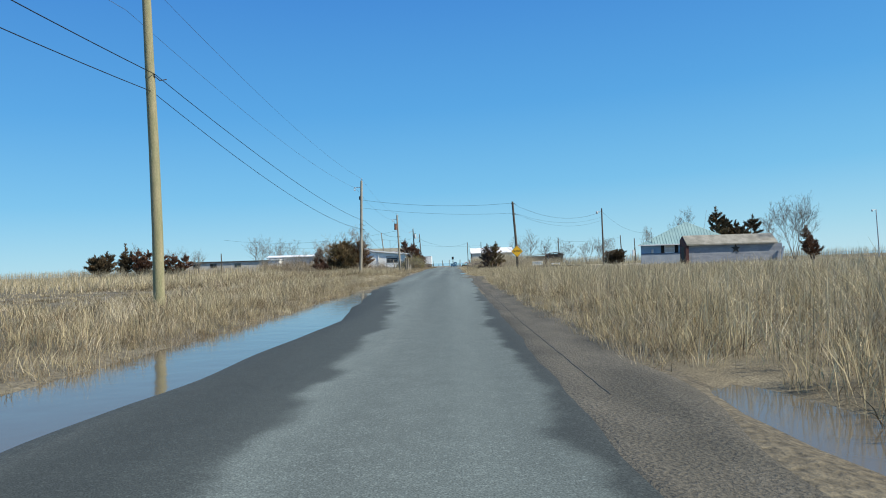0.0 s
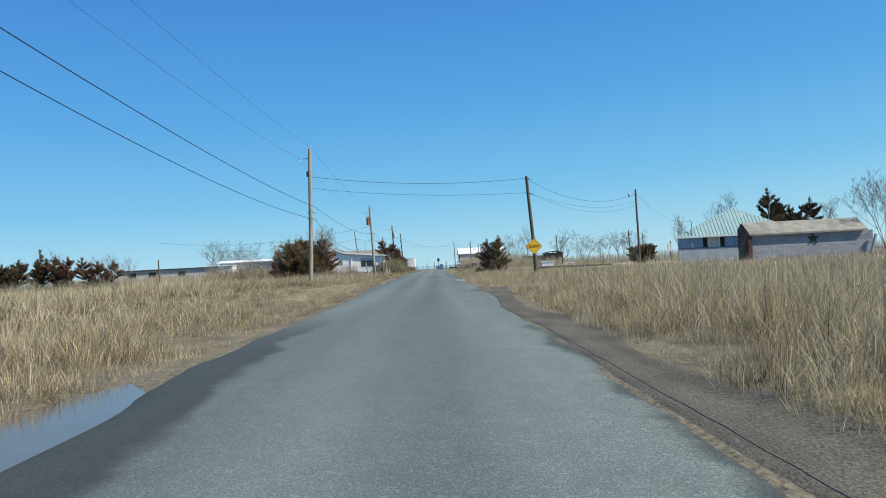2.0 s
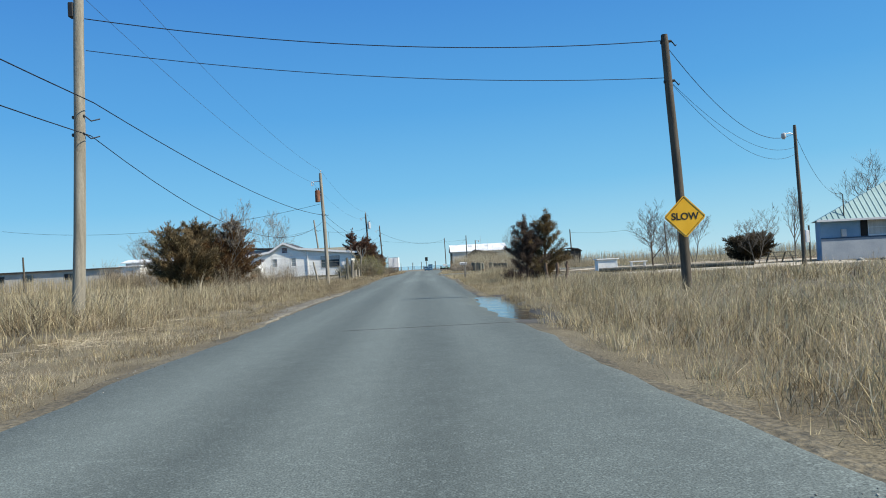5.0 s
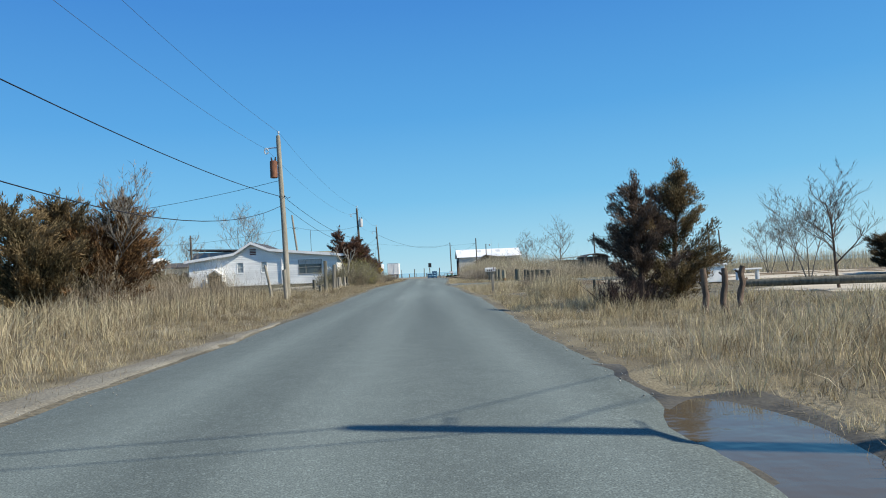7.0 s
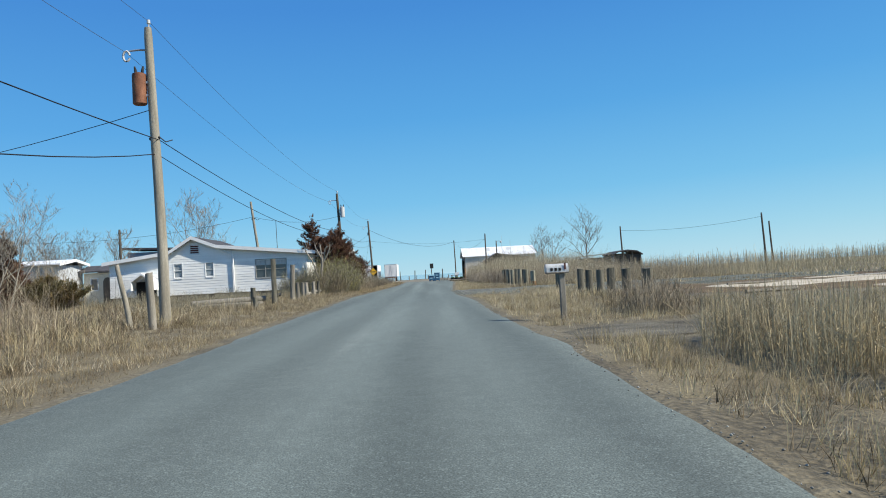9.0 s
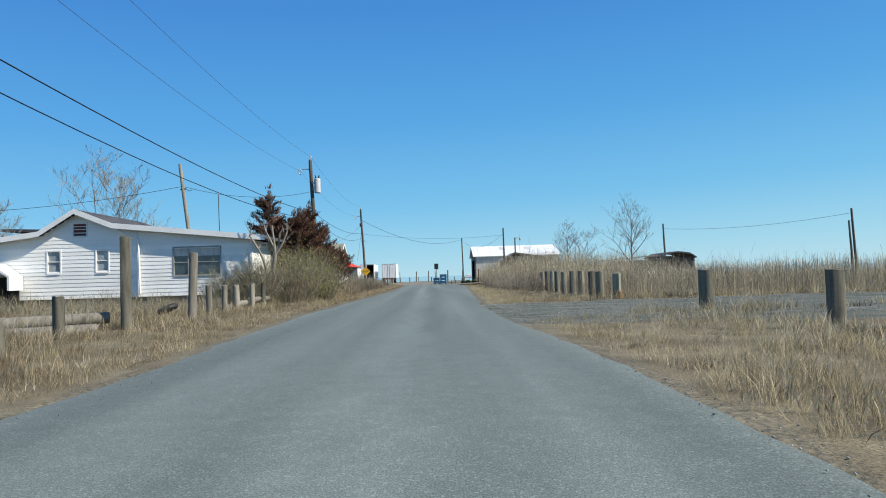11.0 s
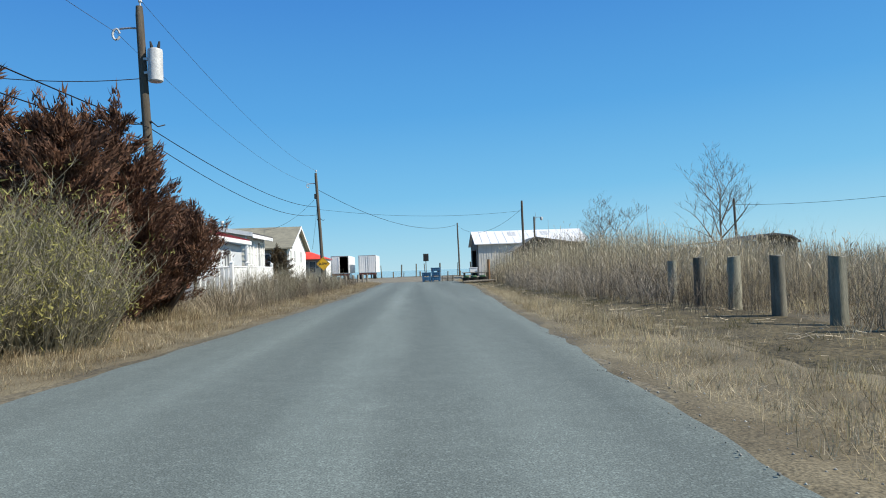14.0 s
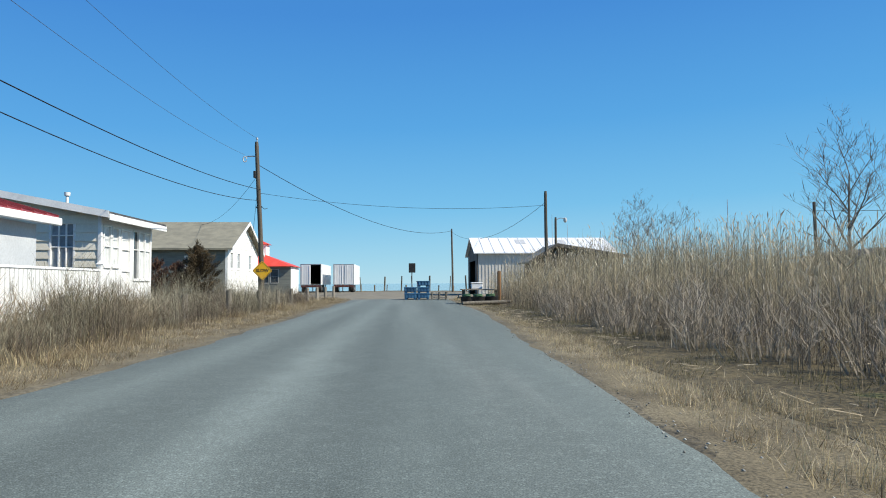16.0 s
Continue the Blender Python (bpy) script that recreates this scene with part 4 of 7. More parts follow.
def stones(name, n, x0, x1, y0, y1, size, keep, label, lift=0.012):
    """Loose angular stones lying on the ground."""
    x, y = RNG.uniform(x0, x1, n), RNG.uniform(y0, y1, n)
    k = keep(x, y)
    x, y = x[k], y[k]
    n = len(x)
    s = size * RNG.uniform(0.35, 1.0, n) ** 1.5
    c = np.stack([x, y, height(x, y) + lift + s * 0.15], -1)
    dirs = np.array([[1, 0, 0], [0, 1, 0], [-1, 0, 0], [0, -1, 0], [0, 0, 0.8], [0, 0, -0.6]], float)
    a = RNG.uniform(0, 6.28, n)
    R = np.stack([np.cos(a), -np.sin(a), 0 * a, np.sin(a), np.cos(a), 0 * a, 0 * a, 0 * a, 1 + 0 * a], -1).reshape(n, 3, 3)
    V = np.einsum("nij,kj->nki", R, dirs) * (s[:, None, None] * RNG.uniform(0.6, 1.1, (n, 6, 1))) + c[:, None]
    f = np.array([[0, 1, 4], [1, 2, 4], [2, 3, 4], [3, 0, 4], [1, 0, 5], [2, 1, 5], [3, 2, 5], [0, 3, 5]])
    F = (np.arange(n)[:, None, None] * 6 + f).reshape(-1, 3)
    soup(name, V.reshape(-1, 3), [F], STONE, label, "stones")


stones("loose_gravel", 13000, 1.3, 12, 132.6, 143.6, 0.026, lambda x, y: rough2(x, y, 1.5) > -0.4, "loose grey stones over the gravel lot", 0.03)
stones("gravel_ridge", 3600, 1.4, 15, 142.2, 143.7, 0.036, lambda x, y: np.abs(y - 143.0 - 0.2 * rough2(x, y, 2)) < 0.30 + 0.12 * rough2(x, y, 0.8), "ridge of pale stones along the gravel lot", 0.012)
stones("loose_gravel", 1600, 2.0, 15, 50.8, 57.2, 0.03, lambda x, y: rough2(x, y, 3) > 0.1, "clods and stones on the dirt driveway", 0.04)
stones("field_stones", 160, 27, 50, 106.5, 108.5, 0.35, lambda x, y: rough2(x, y, 5) > -0.4, "row of pale stones along the yard edge")
stones("field_stones", 70, 31, 46, 94.5, 96.3, 0.28, lambda x, y: rough2(x, y, 3) > -0.2, "pale rubble in front of the grey shed")
stones("loose_gravel", 2200, 0.3, 1.9, 46, 62, 0.012, lambda x, y: np.abs(x - 1.1) < 0.5 + 0.3 * rough2(x, y, 3), "loose grey stones along the road edge")
stones("loose_gravel", 3400, -4.9, -3.8, 40, 205, 0.015, lambda x, y: rough2(x, y, 6) > 0, "loose stones along the road edge")
stones("loose_gravel", 8000, 0.9, 2.8, 84, 205, 0.018, lambda x, y: np.abs(x - road_right(y)) < 0.35, "loose stones along the road edge")
brush("brush", 9000, 6.6, 20, 144, 186, 1.55, TWIG, "thicket of bare grey-brown brush behind pilings", lambda x, y: x > 7.0 + 0.6 * rough2(x, y, 3), w=0.009, twigs=9)
brush("brush", 2200, 9.0, 24, 184, 206, 3.1, TWIG_OLIVE, "high bank of bare brush behind the reeds", w=0.016, twigs=10)
brush("brush", 3600, 5.0, 9.5, 158, 204, 1.15, DARKTWIG, "dark brown brush under the reeds", w=0.009, twigs=9)
brush("brush", 3400, 4.6, 9.5, 164, 204, 1.6, TWIG, "bare grey brush in front of the reeds", lambda x, y: x > 4.9 + 0.5 * rough2(x, y, 3), w=0.009, twigs=11)
brush("brush", 1500, 6.2, 7.4, 146, 168, 1.0, TWIG, "grey brush sprouting among the pilings", lambda x, y: rough2(x, y, 2.5) > -0.25, w=0.009, twigs=11)
brush("brush", 260, 33, 47, 95.0, 96.6, 1.0, TWIG, "bare bushes in front of the grey shed")
brush("brush", 420, 28, 50, 106, 110, 0.9, TWIG, "bare bushes along the yard edge", lambda x, y: rough2(x, y, 4) > 0.1)
brush("brush", 1500, -71, -49, 133, 138, 1.9, TWIG_OLIVE, "tan brush at the foot of the far cedars", w=0.03, twigs=8)
brush("brush", 500, 4.2, 5.9, 112.6, 116.2, 0.85, TWIG, "small bare grey shrub beside the driveway")
brush("brush", 7500, -8.6, -5.9, 168, 200, 1.4, TWIG_OLIVE, "low grey brush in front of the cottages", lambda x, y: rough2(x + 3, y, 3.0) > -0.35, w=0.008, twigs=9)
brush("brush", 6500, -8.2, -5.4, 166, 205, 1.0, DARKTWIG, "low dark brown brush along the verge", lambda x, y: rough2(x + 9, y, 2.2) > -0.1, w=0.008, twigs=9)
brush("brush", 2600, -14, -8.8, 128, 152, 0.75, TWIG_OLIVE, "low grey brush in front of the white cottage", w=0.009, twigs=9)
reeds("reed_bed", 4200, -130, -30, 165, 235, 2.3, "far tan reed bed that closes the field", plume=0.2, w=0.05, leaf=0.03)
brush("brush", 2600, -15, -5.6, 98, 151, 0.42, DARKTWIG, "low brown weeds among the roadside grass", lambda x, y: rough2(x, y, 3.0) > -0.1, w=0.008, twigs=8)
brush("brush", 1700, -25, -13, 144, 152, 0.95, TWIG_OLIVE, "grey weeds along the front of the white cottage", w=0.014, twigs=8)


# ---- trees and shrubs ----
def bare_tree(name, at, tall, seed, material, label, spread=0.5, stems=1, twist=0.35, depth=5, thick=1.0, category="tree"):
    """A leafless tree: tapered stems with limbs from low down to the top, and a crown of fine twigs."""
    rng = random.Random(seed)
    trunk, crown = Build(), Build()

    def grow(p, d, ln, r, level):
        pts, rad, q = [p], [r], p
        steps = (7, 5, 4, 3)[min(level, 3)]
        for i in range(steps):
            d = (d + Vector((rng.uniform(-1, 1), rng.uniform(-1, 1), rng.uniform(-0.3, 0.9))) * twist * (0.2 if level == 0 else 0.4)).normalized()
            q = q + d * ln / steps
            pts.append(q)
            rad.append(r * (1 - 0.72 * (i + 1) / steps))
        (trunk if level < 2 else crown).tube(pts, rad, 7 if level == 0 else 5 if level == 1 else 3, caps=level < 2)
        if level >= depth - 2:
            for k in range(12):
                b = pts[rng.randrange(1, steps + 1)]
                e = b + (d * 0.7 + Vector((rng.gauss(0, 0.5), rng.gauss(0, 0.5), rng.gauss(0.25, 0.4)))) * ln * rng.uniform(0.3, 0.7)
                m = b.lerp(e, 0.55) + Vector((rng.gauss(0, 0.05), rng.gauss(0, 0.05), 0.03)) * ln
                w = 0.0013 * tall + 0.003
                a = rng.uniform(0, 6.283)
                o = Vector((math.cos(a) * w, math.sin(a) * w, 0))
                crown.add([b, m + o, e, m - o], [(0, 1, 2, 3)])
            return
        count = max(5, 11 - stems * 2) if level == 0 else rng.choice((4, 5)) if level == 1 else 3
        turn = rng.uniform(0, 6.283)
        for k in range(count):
            f = (0.30 if level == 0 else 0.25) + 0.70 * (k + rng.uniform(0, 0.8)) / count
            i = min(max(int(f * steps + 0.5), 1), steps)
            a = turn + k * 2.4 + rng.uniform(-0.5, 0.5)
            out = Vector((math.cos(a), math.sin(a), 0))
            side = spread * (1.15 - 0.35 * f)
            nd = (d * (1 - side) + out * side + Vector((0, 0, 0.12))).normalized()
            share = (0.62 - 0.30 * f) if level == 0 else rng.uniform(0.42, 0.62)
            grow(pts[i], nd, ln * share, max(rad[i] * 0.74, 0.0011 * tall + 0.003), level + 1)

    for s in range(stems):
        a = 6.283 * s / stems + rng.uniform(-0.4, 0.4)
        o = 0.0 if stems == 1 else 0.30
        grow(Vector((math.cos(a) * o * 0.4, math.sin(a) * o * 0.4, -0.05)), Vector((math.cos(a) * o, math.sin(a) * o, 1)).normalized(), tall * rng.uniform(0.75, 0.92), 0.015 * tall * thick / (stems ** 0.5), 0)
    top = max(v[2] for v in crown.v)
    for b in (trunk, crown):
        b.v = [(v[0] * tall / top, v[1] * tall / top, v[2] * tall / top) for v in b.v]
    t = thing(name, (*at[:2], float(height(*at[:2]))), label, category)
    part("trunk", trunk, material, t, smooth=True, local=True)
    part("crown", crown, material, t, local=True)
    return t


def sprays(rng, anchors, per, size, spread, along=None):
    """Small pointed foliage sprays round the anchors (n, 3), turned along a way for each where given: corners and faces."""
    n = len(anchors) * per
    p = np.repeat(anchors, per, 0) + rng.normal(0, 1, (n, 3)) * spread
    d = rng.normal(0, 1, (n, 3)) + np.array([0, 0, 0.9])
    if along is not None:
        d = d * 0.55 + np.repeat(along, per, 0) * 1.5
    d /= np.linalg.norm(d, axis=1)[:, None]
    o = np.cross(d, rng.normal(0, 1, (n, 3)))
    o /= np.linalg.norm(o, axis=1)[:, None] + 1e-6
    s = size * rng.uniform(0.5, 1.4, n)[:, None]
    V = np.stack([p - o * s * 0.13, p + o * s * 0.13, p + d * s], 1).reshape(-1, 3)
    return V, np.arange(len(V)).reshape(-1, 3)


def cedar(name, at, tall, wide, seed, material, label, low=0.12, shape=0.75, per=36, size=0.15, tops=1, limbs=90, trunkmat=None, category="tree"):
    """An evergreen: a trunk, limbs that reach up and out, and many small sprays with gaps between the limbs."""
    rng = np.random.default_rng(seed)
    wood = Build()
    anchors, ways = [], []
    for k in range(tops):
        off = np.array([0.0, 0.0]) if tops == 1 else rng.normal(0, wide * 0.26, 2)
        top = tall * (1.0 if k == 0 else rng.uniform(0.72, 0.95))
        lean = rng.normal(0, 0.05, 2)
        wood.tube([(off[0] * 0.25, off[1] * 0.25, -0.1), (off[0] * 0.7, off[1] * 0.7, top * 0.3), (off[0] + lean[0] * top, off[1] + lean[1] * top, top * 0.93)], [0.02 * tall + 0.04, 0.015 * tall + 0.02, 0.012], 6)
        for i in range(limbs // tops):
            f = low + (1 - low) * rng.uniform(0, 1) ** 0.9
            a = rng.uniform(0, 6.283)
            reach = wide / 2 * (1 - f ** shape) ** 0.7 * rng.uniform(0.45, 1.2) * (0.72 if tops > 1 else 1) + 0.10
            b = np.array([off[0] * min(1, f * 2) + lean[0] * f * top, off[1] * min(1, f * 2) + lean[1] * f * top, f * top * 0.9])
            e = b + np.array([math.cos(a) * reach, math.sin(a) * reach, reach * rng.uniform(0.25, 0.9)])
            if e[2] > top:
                e[2] = top
            wood.tube([b, (b + e) / 2 - np.array([0, 0, 0.04 * reach]), e], [0.018, 0.012, 0.005], 3, caps=False)
            m = max(2, int(reach / 0.16))
            for u in np.linspace(0.3, 1.05, m):
                anchors.append(b + (e - b) * u)
                ways.append((e - b) / np.linalg.norm(e - b))
        for u in np.linspace(0.8, 1.0, 5):
            anchors.append(np.array([off[0] + lean[0] * top, off[1] + lean[1] * top, top * u]))
            ways.append(np.array([0, 0, 1.0]))
    anchors = np.array(anchors)
    V, F = sprays(rng, anchors, per, size * (0.7 + tall * 0.06), 0.05 * (1 + wide * 0.12), np.array(ways))
    V[:, 2] = np.maximum(V[:, 2], 0.03)
    t = thing(name, (*at[:2], float(height(*at[:2]))), label, category)
    part("trunk", wood, trunkmat or DARKBARK, t, smooth=True, local=True)
    me = soup("crown", V, [F], material, "", "")
    for k in list(me.keys()):
        if k in ("label", "category", "kind"):
            del me[k]
    me.parent = t
    return t


def shrub(name, at, rx, ry, tall, seed, label, stems=150, leaf=None, leaves=0, material=None, category="shrub"):
    """A twiggy shrub: stems that fan out and fork, with sparse leaves if any."""
    rng = np.random.default_rng(seed)
    wood = Build()
    tips = []
    for i in range(stems):
        a, r = rng.uniform(0, 6.283), rng.uniform(0, 1) ** 0.6
        x0, y0 = rx * r * math.cos(a), ry * r * math.sin(a)
        h = tall * rng.uniform(0.45, 1.05) * (1 - 0.45 * r ** 2)
        bend = rng.normal(0, 0.28, 2) + np.array([x0 / rx, y0 / ry]) * 0.12
        p = [Vector((x0 * 0.75, y0 * 0.75, -0.05)), Vector((x0 * 0.9 + bend[0] * h * 0.3, y0 * 0.9 + bend[1] * h * 0.3, h * 0.5)), Vector((x0 + bend[0] * h, y0 + bend[1] * h, h))]
        wood.tube(p, [0.011, 0.007, 0.002], 3, caps=False)
        for k in range(22):
            f = rng.uniform(0.2, 1.0)
            b = p[0].lerp(p[1], f * 2) if f < 0.5 else p[1].lerp(p[2], f * 2 - 1)
            e = b + Vector((rng.normal(0, 0.2), rng.normal(0, 0.2), rng.normal(0.16, 0.16))) * (0.5 + 0.25 * tall)
            u = rng.uniform(0, 6.283)
            o = Vector((math.cos(u), math.sin(u), 0)) * 0.0035
            wood.add([b - o * 1.3, b + o * 1.3, e], [(0, 1, 2)])
            tips.append(e)
    t = thing(name, (*at[:2], float(height(*at[:2]))), label, category)
    part("stem_mass", wood, material or TWIG_OLIVE, t, local=True)
    if leaves:
        pick = np.array([tuple(tips[i]) for i in rng.integers(0, len(tips), leaves)])
        V, F = sprays(rng, pick, 4, 0.10, 0.06)
        me = soup("leaves", V, [F], leaf or LEAF, "", "")
        for k in ("label", "category", "kind"):
            if k in me:
                del me[k]
        me.parent = t
    return t


# cedars along the road
cedar("cedar_tree", (-13.9, 107.8), 5.2, 5.4, 11, CEDAR_RUST, "broad rust-brown cedar with low boughs among tall grass", low=0.02, shape=1.5, tops=3, limbs=360, per=30, size=0.17)
cedar("cedar_tree", (-15.9, 106.8), 5.0, 5.6, 12, CEDAR_FRESH, "light olive-brown winter cedar grown into its neighbour", low=0.02, shape=2.0, tops=4, limbs=340, per=30, size=0.17)
cedar("cedar_tree", (4.75, 96.5), 3.45, 2.0, 131, CEDAR_BRONZE, "bronze-brown winter cedar with spiky top", low=0.0, shape=1.4, tops=1, limbs=92, per=120, size=0.082)
cedar("cedar_tree", (5.75, 96.9), 3.7, 2.5, 14, CEDAR_FRESH, "tall olive-brown cedar beside old crooked posts", low=0.0, shape=1.0, tops=1, limbs=104, per=120, size=0.082)
cedar("cedar_tree", (-8.6, 160.0), 6.5, 3.9, 15, CEDAR_RED, "dark bronze cedar above twiggy bushes by the cottage", low=0.15, shape=2.2, tops=4, limbs=330, per=30, size=0.17)
cedar("cedar_tree", (-7.9, 161.2), 5.9, 3.8, 16, CEDAR_RED, "dark bronze cedar beside the utility pole", low=0.03, shape=1.8, tops=3, limbs=300, per=32, size=0.16)
cedar("cedar_tree", (-8.0, 163.2), 3.6, 3.0, 17, CEDAR_RED, "small bronze cedar leaning toward the road", low=0.02, shape=1.9, tops=4, limbs=260, per=36, size=0.13)
cedar("cedar_tree", (-11.9, 203.5), 3.5, 2.6, 18, CEDAR_DARK, "dark green conifer in front of the gabled house", low=0.05, shape=0.9, limbs=100)
cedar("cedar_tree", (-14.0, 202.5), 2.6, 3.6, 19, CEDAR_RED, "brown leafless bush-like cedar by the gabled house", low=0.05, shape=1.5, tops=2, limbs=90)
cedar("cedar_tree", (-62.2, 138.0), 6.3, 4.0, 20, CEDAR_DARK, "dark cedar at the far edge of the marsh", tops=3, limbs=120, per=15, size=0.4)
cedar("cedar_tree", (-66.6, 138.0), 5.0, 6.4, 21, CEDAR_DARK, "wide dark cedar clump at the far edge of the marsh", tops=4, limbs=150, per=15, size=0.4, shape=1.4)
cedar("cedar_tree", (-58.6, 138.0), 5.2, 4.4, 220, CEDAR_RED, "brown cedar in the far clump", tops=3, limbs=120, per=15, size=0.4, shape=1.8)
cedar("cedar_tree", (-52.4, 138.0), 4.7, 4.4, 22, CEDAR_RED, "brown cedar at the far edge of the marsh", tops=3, limbs=120, per=15, size=0.4, shape=1.4)
cedar("cedar_tree", (-25.2, 140.0), 4.8, 2.9, 23, CEDAR_RED, "narrow dark red-brown cedar behind the roadside grass", tops=1, shape=0.9, low=0.04, limbs=150, per=22, size=0.24)
cedar("cedar_tree", (-22.0, 128.0), 1.9, 3.0, 24, CEDAR_RED, "low dark red cedar beside the cottage yard", tops=3, limbs=110, shape=2.5, low=0.05)
cedar("evergreen_bush", (26.4, 118.5), 2.4, 3.9, 25, CEDAR_DARK, "dark brown rounded evergreen bush in the sandy yard", low=0.02, shape=1.7, tops=3, limbs=190, per=30, size=0.24, category="bush")
cedar("pine_tree", (43.6, 119.0), 8.5, 4.2, 26, CEDAR_DARK, "tall dark pine with open crown behind the roof", low=0.48, shape=5.0, tops=3, limbs=80, per=30, size=0.3)
cedar("pine_tree", (47.3, 119.6), 7.3, 5.2, 27, CEDAR_DARK, "dark pine with open crown behind the roof", low=0.48, shape=5.0, tops=4, limbs=80, per=30, size=0.3)
cedar("cedar_tree", (49.5, 100.5), 4.6, 3.6, 28, CEDAR_RED, "rusty cedar under a bare tree beside the shed", tops=2, limbs=110, per=34, size=0.22)

# bare trees
bare_tree("bare_tree", (-21.9, 166.0), 10.6, 31, PALEBARK, "pale bare tree behind the white cottage", spread=0.5, stems=3)
bare_tree("bare_tree", (-27.0, 160.0), 6.8, 32, PALEBARK, "pale bare tree behind the white cottage", spread=0.45)
bare_tree("bare_tree", (-13.7, 108.6), 6.5, 33, PALEBARK, "bare tree rising out of the cedars", spread=0.45, depth=5)
bare_tree("bare_tree", (-52.0, 196.0), 10.8, 34, BARK, "bare tree on the far side of the marsh", stems=3, spread=0.5)
bare_tree("bare_tree", (-46.5, 190.0), 9.6, 35, BARK, "bare tree on the far side of the marsh", stems=2, spread=0.5)
bare_tree("bare_tree", (-41.0, 180.0), 8.4, 36, BARK, "bare tree on the far side of the marsh", stems=2, spread=0.5)
bare_tree("bare_tree", (-52.5, 139.0), 6.0, 370, BARK, "thin bare tree among dark cedars", stems=3, spread=0.5, depth=4)
bare_tree("bare_tree", (-60.5, 140.0), 7.0, 37, BARK, "thin bare tree among dark cedars", spread=0.5, depth=4)
bare_tree("bare_tree", (-47.0, 136.0), 5.0, 38, BARK, "thin bare tree among dark cedars", spread=0.5, depth=4)
bare_tree("bare_tree", (-22.6, 134.0), 7.0, 391, PALEBARK, "pale bare tree at the edge of the cottage yard", stems=3, spread=0.55)
bare_tree("bare_tree", (-24.5, 139.0), 7.6, 392, PALEBARK, "pale bare tree at the edge of the cottage yard", stems=2, spread=0.55)
bare_tree("bare_tree", (-27.5, 133.0), 5.0, 39, PALEBARK, "pale bare tree beside the cottage yard", stems=2, spread=0.5)
bare_tree("bare_tree", (-38.0, 110.0), 4.6, 40, BARK, "small spreading bare tree in the marsh", spread=0.55, depth=4)
bare_tree("bare_tree", (13.2, 102.4), 4.6, 41, DARKBARK, "dark bare spreading tree beside a beam", spread=0.6, twist=0.5)
bare_tree("bare_tree", (17.7, 112.8), 4.8, 42, BARK, "bare multi-stemmed tree beside the sandy yard", stems=3, spread=0.55)
bare_tree("bare_tree", (23.0, 110.0), 4.4, 43, BARK, "bare tree beside the sandy yard", stems=2, spread=0.55)
bare_tree("bare_tree", (24.1, 130.3), 5.0, 44, BARK, "bare tree beside the sandy yard", stems=3, spread=0.5)
bare_tree("bare_tree", (27.5, 134.0), 5.2, 45, BARK, "pale thin bare tree near the yard", stems=2, spread=0.4)
bare_tree("bare_tree", (39.0, 122.5), 9.6, 46, BARK, "bare tree behind the blue house", spread=0.5)
bare_tree("bare_tree", (33.0, 124.0), 6.6, 47, PALEBARK, "pale slender bare tree beside the blue house", spread=0.35)
bare_tree("bare_tree", (45.9, 98.6), 9.5, 48, BARK, "big bare tree beside the grey shed", stems=6, spread=0.42)
bare_tree("bare_tree", (52.5, 120.0), 7.8, 49, PALEBARK, "bare tree behind the grey shed", spread=0.45)
bare_tree("bare_tree", (20.0, 222.0), 9.2, 50, BARK, "bare tree above the reed bed", stems=3, spread=0.55)
bare_tree("bare_tree", (21.3, 194.8), 9.8, 57, BARK, "tall bare tree above the reed bed", spread=0.55)
pt = thing("pollard_tree", (-8.45, 152.5, float(height(-8.45, 152.5))), "pollarded pale tree with thick sawn-off limbs", "tree")
part("trunk", Build().tube([(0, 0, -0.1), (0.05, 0, 0.8), (-0.02, 0.03, 1.6), (0.1, 0, 2.5)], [0.14, 0.10, 0.09, 0.09], 12), PALEBARK, pt, smooth=True, local=True)
part("trunk", Build().tube([(-0.12, 0.1, 0.2), (-0.25, 0.1, 1.2), (-0.5, 0.05, 2.2), (-0.75, 0, 2.8)], [0.08, 0.07, 0.06, 0.05], 10), PALEBARK, pt, smooth=True, local=True)
for limb in ([(0.1, 0, 2.4), (-0.05, 0.05, 2.95), (-0.35, 0.1, 3.55), (-0.42, 0.1, 3.75)], [(0.1, 0, 2.4), (0.08, -0.1, 3.0), (0.02, -0.15, 3.6), (0.0, -0.15, 3.85)],
             [(0.1, 0, 2.4), (0.25, 0.1, 2.9), (0.32, 0.15, 3.5), (0.5, 0.1, 3.7)], [(0.1, 0, 2.4), (0.4, 0, 2.85), (0.62, -0.05, 3.3), (0.72, -0.05, 3.6)],
             [(-0.75, 0, 2.75), (-0.95, 0, 3.1), (-1.15, 0.05, 3.4), (-1.1, 0.05, 3.65)], [(-0.75, 0, 2.75), (-0.55, 0.1, 2.9), (-0.2, 0.1, 3.0), (-0.1, 0.1, 3.05)]):
    part("limb", Build().tube(limb, [0.06, 0.05, 0.042, 0.035], 9), PALEBARK, pt, smooth=True, local=True)
for whip in ([(-1.1, 0, 3.5), (-1.3, 0, 3.9), (-1.45, 0.1, 4.3)], [(-1.1, 0, 3.5), (-1.1, 0.1, 4.0), (-1.15, 0.1, 4.4)], [(-1.1, 0, 3.6), (-0.95, 0, 4.0), (-0.85, 0, 4.2)], [(0.5, 0.1, 3.65), (0.8, 0.1, 3.7), (1.0, 0.1, 3.95)], [(-0.4, 0.1, 3.7), (-0.5, 0.1, 4.1)]):
    part("whip", Build().tube(whip, [0.02, 0.014, 0.006][:len(whip)], 5), PALEBARK, pt, smooth=True, local=True)
prng = random.Random(5)
